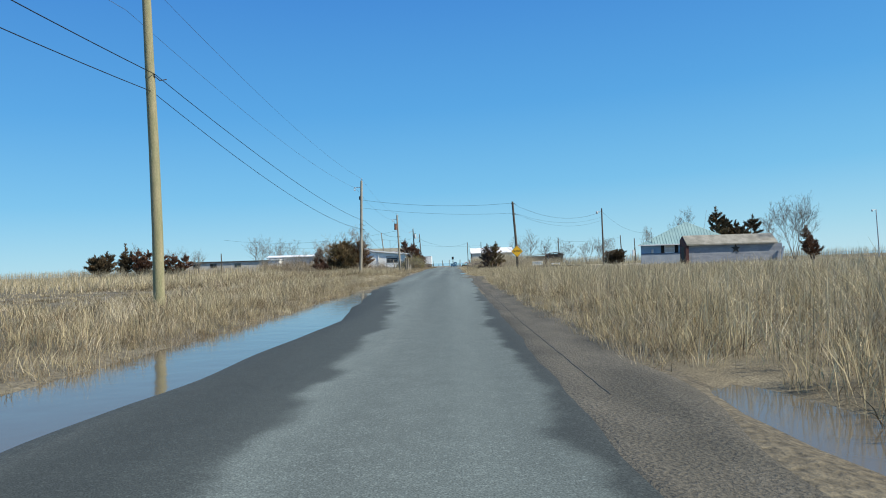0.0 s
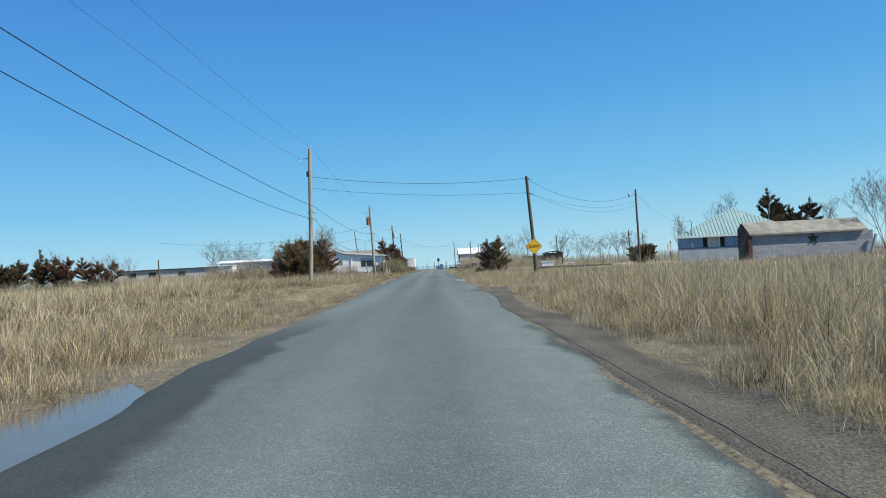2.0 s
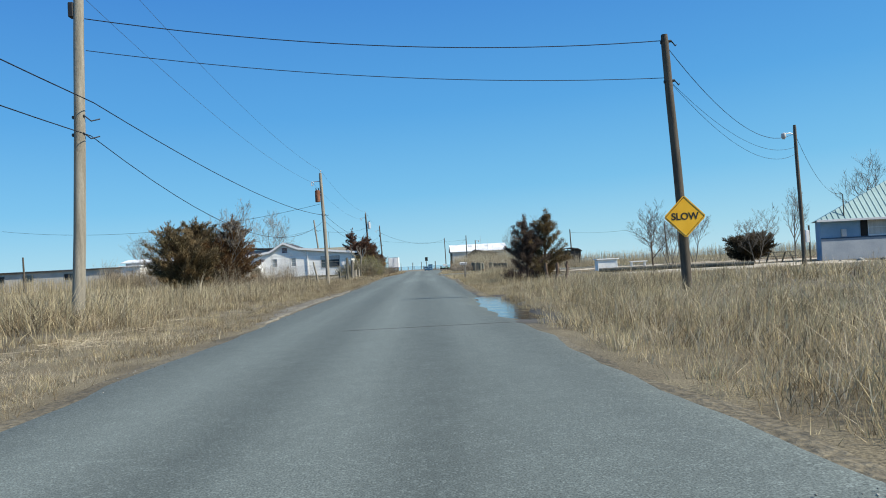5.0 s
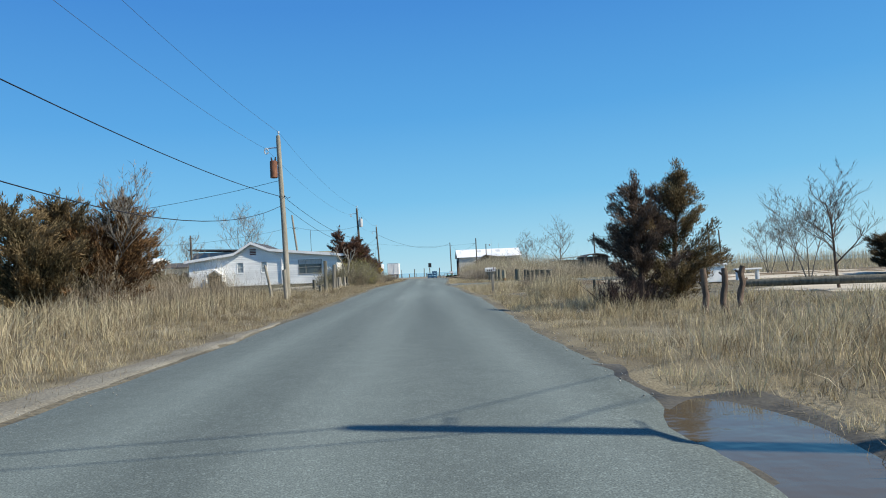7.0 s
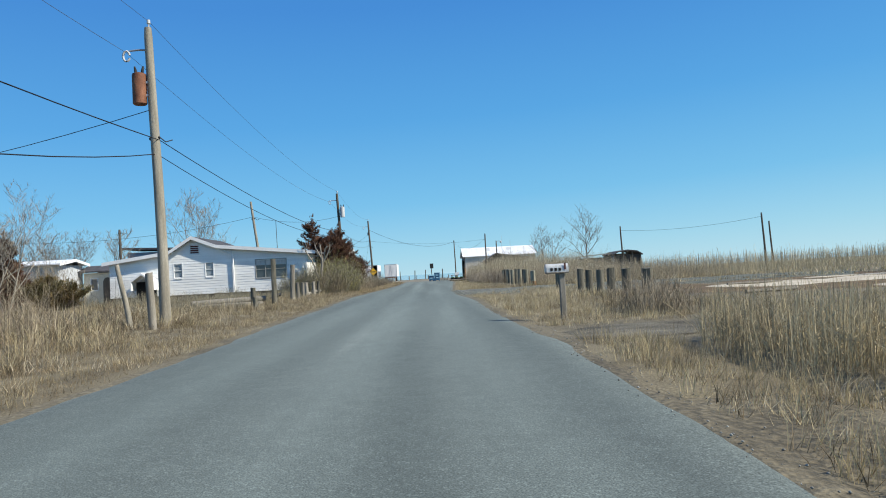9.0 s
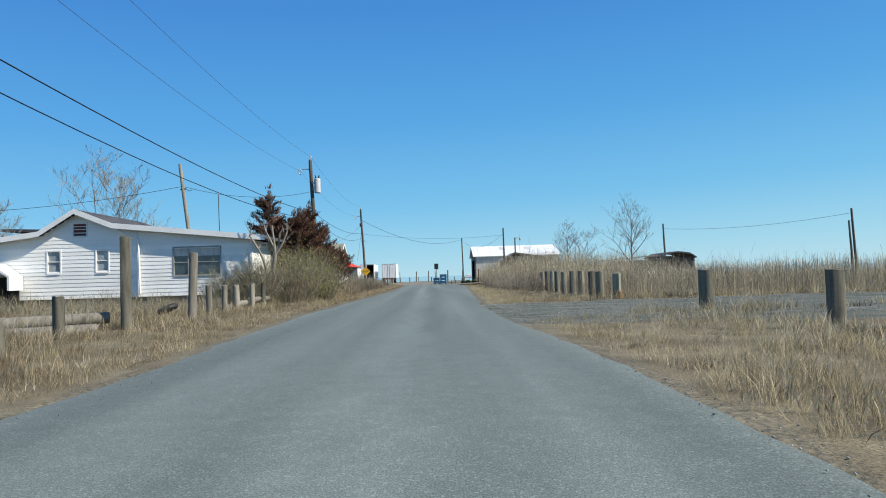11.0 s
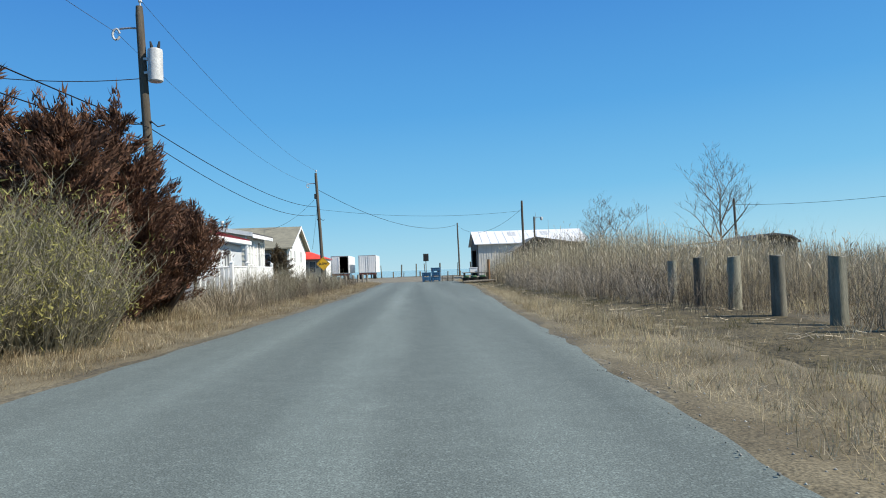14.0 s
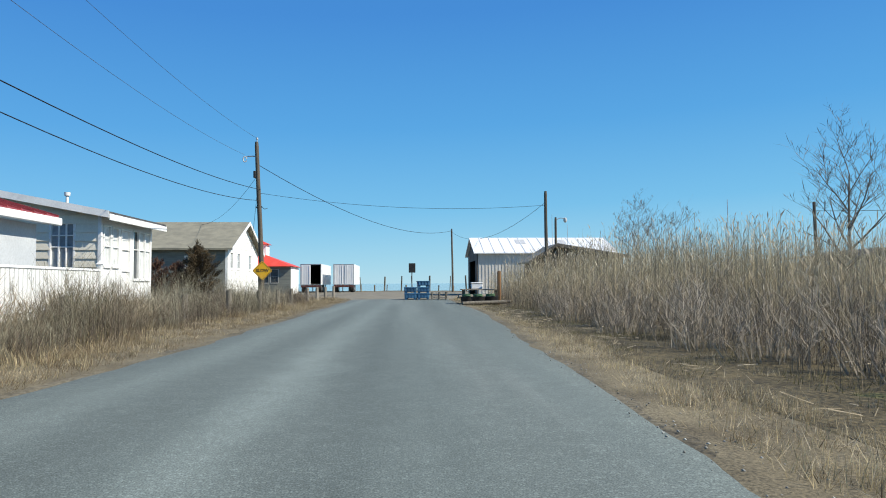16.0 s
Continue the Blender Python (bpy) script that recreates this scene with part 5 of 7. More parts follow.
for k in range(30):
    b = Vector(prng.choice(((-1.1, 0.05, 3.55), (-0.42, 0.1, 3.7), (0, -0.15, 3.8), (0.5, 0.1, 3.65), (0.72, -0.05, 3.5), (-0.2, 0.1, 3.0)))) - Vector((0, 0, prng.uniform(0, 0.4)))
    d = Vector((prng.uniform(-0.5, 0.5), prng.uniform(-0.4, 0.4), prng.uniform(0.2, 0.8))) * prng.uniform(0.5, 1.0)
    part("whip", Build().tube([b, b + d * 0.5 + Vector((0, 0, 0.05)), b + d], [0.012, 0.008, 0.003], 4), PALEBARK, pt, local=True)

# bushes by the white cottage
for k, (bx, by, bt) in enumerate(((-9.4, 152.9, 2.6), (-7.6, 154.9, 3.0), (-7.3, 156.5, 3.0), (-8.6, 156.8, 3.2), (-7.6, 157.6, 2.6), (-10.4, 151.2, 1.9), (-8.9, 151.3, 2.4), (-7.5, 153.2, 2.9), (-6.9, 155.7, 2.4))):
    shrub("twiggy_shrub", (bx, by), 1.25, 1.35, bt, 60 + k, "dense olive-grey twiggy bush with few leaves", stems=260, leaves=900 if k in (1, 2, 3, 7, 8) else 220)
for k, (bx, by, bt) in enumerate(((-8.9, 151.3, 1.9), (-7.6, 152.4, 2.2))):
    shrub("twiggy_shrub", (bx, by), 1.0, 1.0, bt, 90 + k, "bare grey twiggy bush below a pollarded tree", stems=200, material=TWIG)
for k, (bx, by, bt) in enumerate(((-7.3, 175.8, 1.35), (-7.2, 177.6, 1.3), (-7.2, 180.0, 1.2))):
    shrub("twiggy_shrub", (bx, by), 1.1, 1.2, bt, 94 + k, "pale grey twiggy bush beside a white fence", stems=130, material=TWIG)
for k, (bx, by, bt) in enumerate(((5.7, 163.2, 1.2), (6.2, 165.6, 1.6), (5.4, 167.6, 1.2), (5.9, 169.4, 1.7), (5.2, 171.2, 1.2), (5.0, 173.4, 1.5), (5.8, 175.2, 1.7), (4.9, 177.4, 1.2), (5.5, 179.6, 1.5), (4.9, 182.6, 1.2), (5.2, 186.0, 1.4))):
    shrub("twiggy_shrub", (bx, by), 0.8, 1.0, bt, 110 + k, "bare pale twiggy bush at the edge of the reeds", stems=46, material=PALETWIG)
brush("brush", 2600, -16.5, -9.2, 103, 121, 2.0, TWIG, "rounded grey-brown thicket beside the cedars", lambda x, y: ((x + 13.0) / 3.2) ** 2 + ((y - 112.0) / 7.5) ** 2 < 1, w=0.010, twigs=10)
brush("brush", 1500, -16.5, -8.6, 101, 124, 1.3, DARKTWIG, "low brown brush round the thicket", lambda x, y: ((x + 12.4) / 3.8) ** 2 + ((y - 112.0) / 10) ** 2 < 1, w=0.009, twigs=9)
shrub("twiggy_shrub", (-7.6, 174.0), 1.3, 1.4, 1.25, 70, "pale grey twiggy bush in front of a white fence", stems=120, material=TWIG)
shrub("twiggy_shrub", (5.0, 114.3), 0.9, 1.0, 1.0, 71, "small bare grey shrub beside the driveway", stems=80, material=TWIG)
# added near-black twig mass: stands in for the cedars' shadow on the grass
shrub("twiggy_shrub", (3.95, 95.6), 0.7, 0.8, 0.95, 72, "dark twigs standing in for the shadow of the cedars", stems=90, material=leafy("shadow_twig", (0.035, 0.022, 0.02), (0.06, 0.04, 0.035), glow=0.0))
shrub("twiggy_shrub", (-6.4, 165.4), 1.0, 2.0, 1.1, 73, "grey-brown twiggy bush along the verge", stems=110, material=TWIG)


# ---- utility poles and lines ----
def wires(a, b, sag, r, material, label, name="power_line"):
    a, b = Vector(a), Vector(b)
    n = 20
    pts = [a.lerp(b, i / n) - Vector((0, 0, 4 * sag * (i / n) * (1 - i / n))) - a for i in range(n + 1)]
    return solo(name, Build().tube(pts, r, 4), material, label, "cable", "overhead lines", at=a, smooth=True)


def pole(name, base, top, r, material, label, group="utility poles", insulators=(), arm=None, can=None, lamp=None, clamp=None, box=None):
    base, top = Vector(base), Vector(top)
    base.z = float(height(base.x, base.y)) - 0.15
    t = thing(name, base, label, "utility pole", group)
    d = top - base
    pts = [base + d * f + Vector((0.03 * math.sin(5 * f), 0.02 * math.sin(3 * f), 0)) for f in (0, 0.25, 0.5, 0.75, 0.97, 1.0)]
    part("shaft", Build().tube(pts, [r, r * 0.93, r * 0.87, r * 0.8, r * 0.74, r * 0.62], 14), material, t, smooth=True)
    for z in insulators:
        p = base + d * z
        part("insulator", Build().tube([p, p + Vector((0, 0, 0.10)), p + Vector((0, 0, 0.13)), p + Vector((0, 0, 0.24))], [0.02, 0.025, 0.06, 0.05], 8), GREYTANK, t, "grey porcelain insulator", smooth=True)
    if arm:
        z, ln = arm
        p = base + d * z
        a = part("side_arm", Build().tube([p, p + Vector((-ln * 0.5, 0, 0.02)), p + Vector((-ln, 0, 0.0))], [0.035, 0.03, 0.03], 8), GALV, t, "short steel arm", smooth=True)
        e = p + Vector((-ln, 0, 0))
        ring = [e + Vector((-0.10 + 0.10 * math.cos(u), 0, -0.16 + 0.16 * math.sin(u))) for u in np.linspace(0.2, 5.9, 14)]
        part("insulator", Build().tube(ring, 0.035, 6), GREYTANK, a, "grey insulator with looped cable", smooth=True)
    if can:
        z, side, m = can
        p = base + d * z + Vector((side * 0.36, -0.05, 0))
        c = part("transformer", Build().tube([p + Vector((0, 0, q)) for q in (-0.48, -0.45, 0.40, 0.46, 0.50)], [0.18, 0.21, 0.21, 0.20, 0.10], 16), m, t, "cylindrical transformer tank", smooth=True)
        for q in (-0.25, 0.15):
            part("bracket", Build().box(p + Vector((min(0, -side * 0.36), -0.04, q)), p + Vector((max(0, -side * 0.36), 0.04, q + 0.08)), 0.01), GALV, c)
        for q in (-0.1, 0.1):
            part("bushing", Build().tube([p + Vector((q, 0, 0.46)), p + Vector((q, 0, 0.55)), p + Vector((q * 1.3, 0, 0.70))], [0.035, 0.05, 0.025], 8), BLACK, c, smooth=True)
    if lamp:
        z, side = lamp
        p = base + d * z
        a = part("lamp_arm", Build().tube([p, p + Vector((side * 0.3, 0, 0.12)), p + Vector((side * 0.62, 0, 0.10))], 0.025, 8), GALV, t, smooth=True)
        e = p + Vector((side * 0.68, 0, 0.05))
        part("lamp_head", Build().tube([e + Vector((0, 0, q)) for q in (0.10, 0.06, -0.08, -0.20, -0.26)], [0.06, 0.12, 0.14, 0.11, 0.05], 12), GREYTANK, a, "grey yard lamp head", smooth=True)
    if clamp:
        for z in clamp:
            p = base + d * z
            part("cable_clamp", Build().tube([p + Vector((-0.16, 0, 0)), p + Vector((0.16, -0.02, 0.03))], [0.05, 0.04], 8).tube([p + Vector((0.16, -0.02, 0.03)), p + Vector((0.30, 0.05, -0.10)), p + Vector((0.42, 0.3, 0.0))], 0.018, 5), BLACK, t, "black cable clamp with loop", smooth=True)
    if box:
        p = base + d * box
        part("switch_box", Build().box(p + Vector((-0.26, -0.1, -0.2)), p + Vector((-0.12, 0.1, 0.2)), 0.02), BLACK, t, "dark cut-out switch")
    return t


P = {"a": ((-9.7, 24.2, 0), (-9.88, 24.2, 10.6)), "b": ((-9.75, 78.3, 0), (-9.35, 78.4, 10.2)), "c": ((-8.37, 118.9, 0), (-8.6, 119.1, 9.1)),
     "d": ((-8.1, 164.6, 0), (-8.4, 164.6, 9.0)), "e": ((-8.25, 203.1, 0), (-8.6, 203.1, 9.25))}
pole("utility_pole", *P["a"], 0.19, POLE_GREEN, "greenish mottled wooden utility pole in the marsh grass", clamp=(0.72,))
pole("utility_pole", *P["b"], 0.165, POLE, "weathered wooden utility pole with side arm", insulators=(1.0,), arm=(0.93, 0.62), clamp=(0.5, 0.545), box=0.82)
pole("utility_pole", *P["c"], 0.165, POLE, "weathered wooden utility pole with rusty transformer", insulators=(1.0,), arm=(0.925, 0.62), can=(0.795, -1, RUST), clamp=(0.63,))
pole("utility_pole", *P["d"], 0.15, POLE_DARK, "dark wooden utility pole with pale transformer tank", insulators=(1.0,), arm=(0.93, 0.62), can=(0.81, 1, GREYTANK), clamp=(0.63,))
pole("utility_pole", *P["e"], 0.15, POLE_DARK, "dark wooden utility pole with switch box", insulators=(1.0,), arm=(0.91, 0.62), box=0.80, clamp=(0.6,))
pole("utility_pole", (7.3, 80.75, 0), (6.9, 80.3, 7.6), 0.15, POLE_DARK, "dark leaning utility pole carrying a yellow sign", clamp=(0.97, 0.82))
pole("lamp_pole", (20.35, 98.6, 0), (20.45, 98.9, 7.85), 0.12, POLE_DARK, "slim dark wooden pole with yard lamp", lamp=(0.93, -1))
pole("wooden_pole", (8.35, 204.8, 0), (8.4, 204.8, 6.65), 0.12, POLE_DARK, "slim dark wooden pole standing in the reeds")
pole("wooden_pole", (5.75, 254.5, 0), (5.7, 254.5, 8.05), 0.14, POLE_DARK, "slim dark wooden pole at the road end")
pole("lamp_pole", (10.85, 214.1, 0), (10.9, 214.1, 5.9), 0.11, POLE_DARK, "dark wooden pole with yard lamp in reeds", lamp=(0.97, 1))
pole("wooden_pole", (31.7, 216.2, 0), (31.6, 216.2, 7.3), 0.15, POLE_DARK, "dark wooden pole beyond the reed bed")
pole("wooden_pole", (44.9, 193.8, 0), (44.7, 193.8, 7.0), 0.15, POLE_DARK, "dark wooden pole in the far marsh")
pole("wooden_pole", (51.5, 205.7, 0), (51.3, 205.7, 6.4), 0.15, POLE_DARK, "dark wooden pole in the far marsh")
pole("wooden_pole", (-14.2, 158.9, 0), (-15.0, 158.8, 8.0), 0.13, POLE, "leaning weathered wooden pole behind the cottage", clamp=(0.82,))
pole("antenna_mast", (-13.3, 160.5, 0), (-13.3, 160.5, 6.4), 0.03, POLE_DARK, "thin dark antenna mast behind the cottage", group="masts")
pole("wooden_pole", (-26.3, 159.4, 0), (-26.3, 159.4, 6.25), 0.13, POLE_DARK, "dark wooden pole behind the small cream shed", clamp=(0.95,))
pole("wooden_pole", (-9.05, 118.0, 0), (-9.32, 117.9, 1.85), 0.085, POLE, "short leaning weathered post by the cottage", group="posts")
pole("wooden_pole", (-44.0, 140.0, 0), (-44.0, 140.0, 4.2), 0.12, POLE_DARK, "short dark post beside a white trailer")
pole("antenna_mast", (33.4, 99.2, 0), (34.6, 99.2, 7.2), 0.025, GALV, "thin leaning antenna mast by the shed", group="masts")
pole("lamp_pole", (69.5, 120, 0), (69.3, 120, 7.7), 0.10, GALV, "grey pole with lamp far in the marsh", lamp=(0.98, -1))
for mx, my, mh in ((13.0, 226.0, 7.2), (14.6, 227.0, 6.4), (17.5, 200.0, 5.6)):
    pole("antenna_mast", (mx, my, 0), (mx, my, mh), 0.025, GALV, "thin metal antenna mast above the reeds", group="masts")

BACK = {"z": ((-9.9, -22.0, 0), (-10.2, -22.0, 9.6))}
chain = [((-10.2, -22.0, 9.6)), P["a"][1], P["b"][1], P["c"][1], P["d"][1], P["e"][1]]
pole("utility_pole", *BACK["z"], 0.17, POLE, "weathered wooden utility pole behind the start of the road")
low1 = [7.6, 7.68, 5.85, 5.62, 5.45, 6.5]
low2 = [7.0, 7.1, 4.97, 5.2, 5.1, 5.87]
for i in range(5):
    a, b = Vector(chain[i]), Vector(chain[i + 1])
    wires(a + Vector((0, 0, 0.2)), b + Vector((0, 0, 0.2)), 0.7, 0.008, THINWIRE, "thin bare overhead conductor along the road")
    wires(a + Vector((-0.7, 0, -0.75)), b + Vector((-0.7, 0, -0.75)), 0.7, 0.008, THINWIRE, "thin bare overhead conductor along the road")
    wires((a.x + 0.2, a.y, low1[i]), (b.x + 0.2, b.y, low1[i + 1]), 0.62 if i == 1 else 0.6, 0.016, WIRE, "black overhead cable between utility poles")
    wires((a.x + 0.1, a.y, low2[i]), (b.x + 0.1, b.y, low2[i + 1]), 2.0 if i == 2 else 0.9 if i == 1 else 0.8, 0.014, WIRE, "black sagging overhead cable between utility poles")
EX = [((-9.3, 78.4, 8.1), (6.9, 80.4, 7.45), 0.45, 0.013), ((-9.3, 78.4, 7.25), (6.95, 80.5, 6.35), 0.35, 0.010),
      ((6.9, 80.4, 7.35), (20.3, 98.8, 7.35), 1.2, 0.012), ((6.9, 80.5, 6.4), (20.3, 98.8, 6.6), 0.9, 0.008), ((6.9, 80.5, 6.4), (20.3, 98.8, 6.2), 1.1, 0.008),
      ((20.4, 98.9, 7.4), (30.4, 112.0, 4.85), 1.0, 0.010), ((-8.5, 119.1, 6.6), (-40, 129, 6.3), 1.2, 0.012),
      ((-8.3, 164.6, 6.9), (-14.9, 158.8, 6.7), 0.5, 0.012), ((-14.9, 158.8, 6.7), (-36, 150, 5.4), 1.0, 0.012),
      ((-8.5, 203.1, 7.9), (5.7, 254.5, 7.8), 1.6, 0.02), ((-8.5, 203.1, 6.3), (8.4, 204.8, 5.8), 0.5, 0.010),
      ((-8.5, 203.1, 7.4), (-17.0, 221.0, 5.9), 0.8, 0.012), ((-8.5, 203.1, 7.2), (-9.4, 205.5, 3.2), 0.1, 0.010),
      ((31.6, 216.2, 6.6), (44.7, 193.8, 6.5), 0.6, 0.016), ((5.7, 254.5, 7.6), (8.4, 204.8, 6.0), 1.5, 0.014), ((-8.4, 164.6, 6.4), (-13.0, 178.0, 3.6), 0.5, 0.010)]
for a, b, sag, r in EX:
    wires(a, b, sag, r, WIRE, "black service cable strung between poles")


# ---- signs, posts, letter box ----
def text(name, words, size, material, parent, m):
    cu = bpy.data.curves.new(name, "FONT")
    cu.body, cu.size, cu.align_x, cu.align_y, cu.extrude = words, size, "CENTER", "CENTER", 0.003
    cu.offset = size * 0.022
    cu.materials.append(material)
    ob = new(name, cu)
    dg = bpy.context.evaluated_depsgraph_get()
    me = bpy.data.meshes.new_from_object(ob.evaluated_get(dg))
    bpy.data.objects.remove(ob)
    o = new(name, me)
    o.parent = parent
    o.matrix_basis = m
    return o


def slow_sign(at, side, turn, label, post=None):
    t = thing("road_sign", pose(*at, 0, 0, turn), label, "road sign", "warning signs")
    h = side / math.sqrt(2)
    def diamond(r, c, y0, y1):
        o = []
        for i in range(4):
            a = i * math.pi / 2
            p, q = Vector((math.cos(a), math.sin(a))) * r, None
            for s in (-1, 1):
                b = a + s * math.pi / 2
                o.append(tuple(p + (Vector((math.cos(b), math.sin(b))) * r - p).normalized() * c))
        return Build().prism([(x, z) for x, z in o], 1, y0, y1)
    part("plate", diamond(h, 0.06, -0.002, 0.004), YELLOW, t, "yellow diamond plate", local=True)
    rim = Build()
    for i in range(4):
        a, b = i * math.pi / 2, (i + 1) * math.pi / 2
        p, q = Vector((math.cos(a), 0, math.sin(a))) * (h - 0.06), Vector((math.cos(b), 0, math.sin(b))) * (h - 0.06)
        rim.tube([p + Vector((0, -0.004, 0)), q + Vector((0, -0.004, 0))], 0.008, 4)
    part("border", rim, SIGNBLACK, t, "thin black border", local=True)
    text("lettering", "SLOW", side * 0.32, SIGNBLACK, t, Matrix.Translation((0, -0.006, 0)) @ pose(0, 0, 0, 90, 0, 0))
    if post:
        part("bracket", Build().box((-0.05, 0.004, -0.3), (0.05, 0.06, 0.3), 0.01), GALV, t, local=True)
    return t


slow_sign((7.2, 80.36, 2.15), 0.91, 0, "yellow diamond road sign reading slow on leaning pole", True)
slow_sign((-8.2, 202.8, 1.85), 0.80, 0, "yellow diamond road sign reading slow by pole", True)

box_t = thing("mailbox", (2.45, 112.6, float(height(2.45, 112.6))), "grey metal mailbox on a weathered wooden post", "mailbox")
part("post", Build().box((2.40, 112.55, -0.1), (2.52, 112.67, 0.98), 0.012), PILE, box_t, "grey square wooden post")
part("shelf", Build().box((2.12, 112.50, 0.98), (2.60, 112.72, 1.01), 0.006), PILE, box_t)
arch = [(112.61 - 0.10 * math.cos(u), 1.10 + 0.09 * math.sin(u)) for u in np.linspace(0, math.pi, 12)]
part("body", Build().prism([(112.51, 1.01)] + arch + [(112.71, 1.01)], 0, 2.12, 2.60), GREYTANK, box_t, "arched grey metal box", smooth=True)
part("door", Build().prism([(112.515, 1.015)] + [(112.61 - 0.095 * math.cos(u), 1.10 + 0.085 * math.sin(u)) for u in np.linspace(0, math.pi, 12)] + [(112.705, 1.015)], 0, 2.105, 2.12), GALV, box_t)
part("flag", Build().box((2.50, 112.497, 1.06), (2.54, 112.508, 1.20), 0.002), DARKRED, box_t, "small red flag")
for k in range(3):
    part("plain_bar", Build().box((2.20 + 0.09 * k, 112.503, 1.035), (2.255 + 0.09 * k, 112.509, 1.10)), SIGNBLACK, box_t, "dark bar on the side of the box")


def piling(at, tall, r, seed, material, label, group, lean=(0, 0), wet=False, name="piling"):
    """A sawn-off log post with uneven sides and a weathered top."""
    rng = random.Random(seed)
    z0 = float(height(*at)) - 0.15
    b = Build()
    n, ring = 14, []
    wob = [rng.uniform(0.94, 1.06) for _ in range(n)]
    levels = [0, 0.2, 0.4, 0.6, 0.8, 1.0]
    vs, fs = [], []
    for i, f in enumerate(levels):
        k = 1.03 - 0.06 * f
        wob = [w + rng.uniform(-0.03, 0.03) for w in wob]
        for j in range(n):
            a = 2 * math.pi * j / n
            vs.append((lean[0] * f * tall + r * k * wob[j] * math.cos(a), lean[1] * f * tall + r * k * wob[j] * math.sin(a), f * (tall + 0.15) + ((0.012 * math.sin(a + seed) + rng.uniform(-0.012, 0.012)) if i == 5 else 0)))
    for i in range(len(levels) - 1):
        for j in range(n):
            fs.append((i * n + j, i * n + (j + 1) % n, (i + 1) * n + (j + 1) % n, (i + 1) * n + j))
    fs.append(tuple((len(levels) - 1) * n + j for j in range(n)))
    b.add(vs, fs)
    t = thing(name, (*at, z0), label, "post", group)
    part("shaft", b, material, t, smooth=True, local=True)
    if wet:
        w = Build().tube([(0.02, -0.02, 0.02), (0.02, -0.02, 0.5)], [r * 1.03, r * 1.01], 14)
        part("stain", w, RUSTWOOD, t, "orange damp foot of the post", smooth=True, local=True)
    return t


for k, (x, y, h, r, dark, wet) in enumerate(((6.62, 136.0, 1.10, 0.19, False, False), (6.48, 144.85, 1.06, 0.17, False, True),
        (6.31, 147.0, 1.10, 0.17, False, False), (6.52, 149.4, 1.12, 0.16, True, False), (6.43, 151.3, 1.15, 0.15, False, False), (6.46, 153.5, 1.16, 0.15, False, False),
        (6.33, 155.2, 1.17, 0.14, False, False), (6.32, 157.2, 1.19, 0.14, True, False), (6.42, 159.4, 1.2, 0.14, False, False), (6.45, 161.5, 1.2, 0.13, True, False), (6.5, 163.6, 1.2, 0.13, False, False))):
    piling((x, y), h, r, 100 + k, PILE_DARK if dark else PILE_MOSS, "thick weathered wooden piling with orange damp foot" if wet else "thick weathered wooden piling in a row", "pilings in a row", wet=wet)
for k, (x, y, h, r) in enumerate(((6.2, 118.8, 1.0, 0.17), (6.3, 121.5, 1.0, 0.16), (6.3, 123.6, 1.0, 0.15), (6.3, 125.3, 1.0, 0.15), (6.3, 127.3, 1.0, 0.15), (6.35, 129.2, 1.05, 0.15))):
    piling((x, y), h, r, 120 + k, PILE_DARK, "dark weathered wooden piling in a row", "pilings in a row")
for k, (x, y, h, r, g) in enumerate(((-8.15, 117.3, 1.6, 0.105, 0), (-8.35, 134.6, 2.3, 0.13, 1), (-8.38, 139.7, 2.12, 0.135, 0), (-8.35, 141.5, 1.05, 0.10, 0), (-8.4, 143.5, 1.02, 0.10, 0),
        (-8.5, 145.7, 1.02, 0.125, 0), (-8.3, 147.4, 1.05, 0.105, 0), (-8.28, 149.25, 1.06, 0.105, 1), (-8.9, 132.4, 0.95, 0.12, 1), (-7.9, 128.4, 0.55, 0.1, 1))):
    piling((x, y), h, r, 140 + k, PILE_DARK if g else PILE, "weathered grey wooden post in roadside grass", "roadside posts", lean=(0.02 * ((k * 7) % 5 - 2), 0))
for k, (x, y, h) in enumerate(((5.46, 104.64, 0.60), (5.01, 105.1, 0.54), (5.8, 104.0, 0.58))):
    piling((x, y), h, 0.062, 155 + k, PILE_DARK, "old thin wooden post beside the reeds", "roadside posts", lean=(0.05 * (k - 1), 0))


def snag(at, tall, seed, lean):
    """A crooked dead trunk cut off short, with stubs of limbs."""
    rng = np.random.default_rng(seed)
    b = Build()
    p = [Vector((lean * tall * f + rng.normal(0, 0.025), rng.normal(0, 0.02), -0.15 + (tall + 0.15) * f)) for f in np.linspace(0, 1, 7)]
    b.tube(p, [0.088, 0.075, 0.068, 0.072, 0.064, 0.070, 0.060], 9)
    for i in (4, 5):
        a = rng.uniform(0, 6.28)
        b.tube([p[i], p[i] + Vector((math.cos(a) * 0.12, math.sin(a) * 0.12, 0.10))], [0.032, 0.022], 6)
    return solo("snag", b, SNAG, "crooked dead brown trunk cut off beside the cedars", "post", "dead trunks", at=(*at, float(height(*at))), smooth=True)


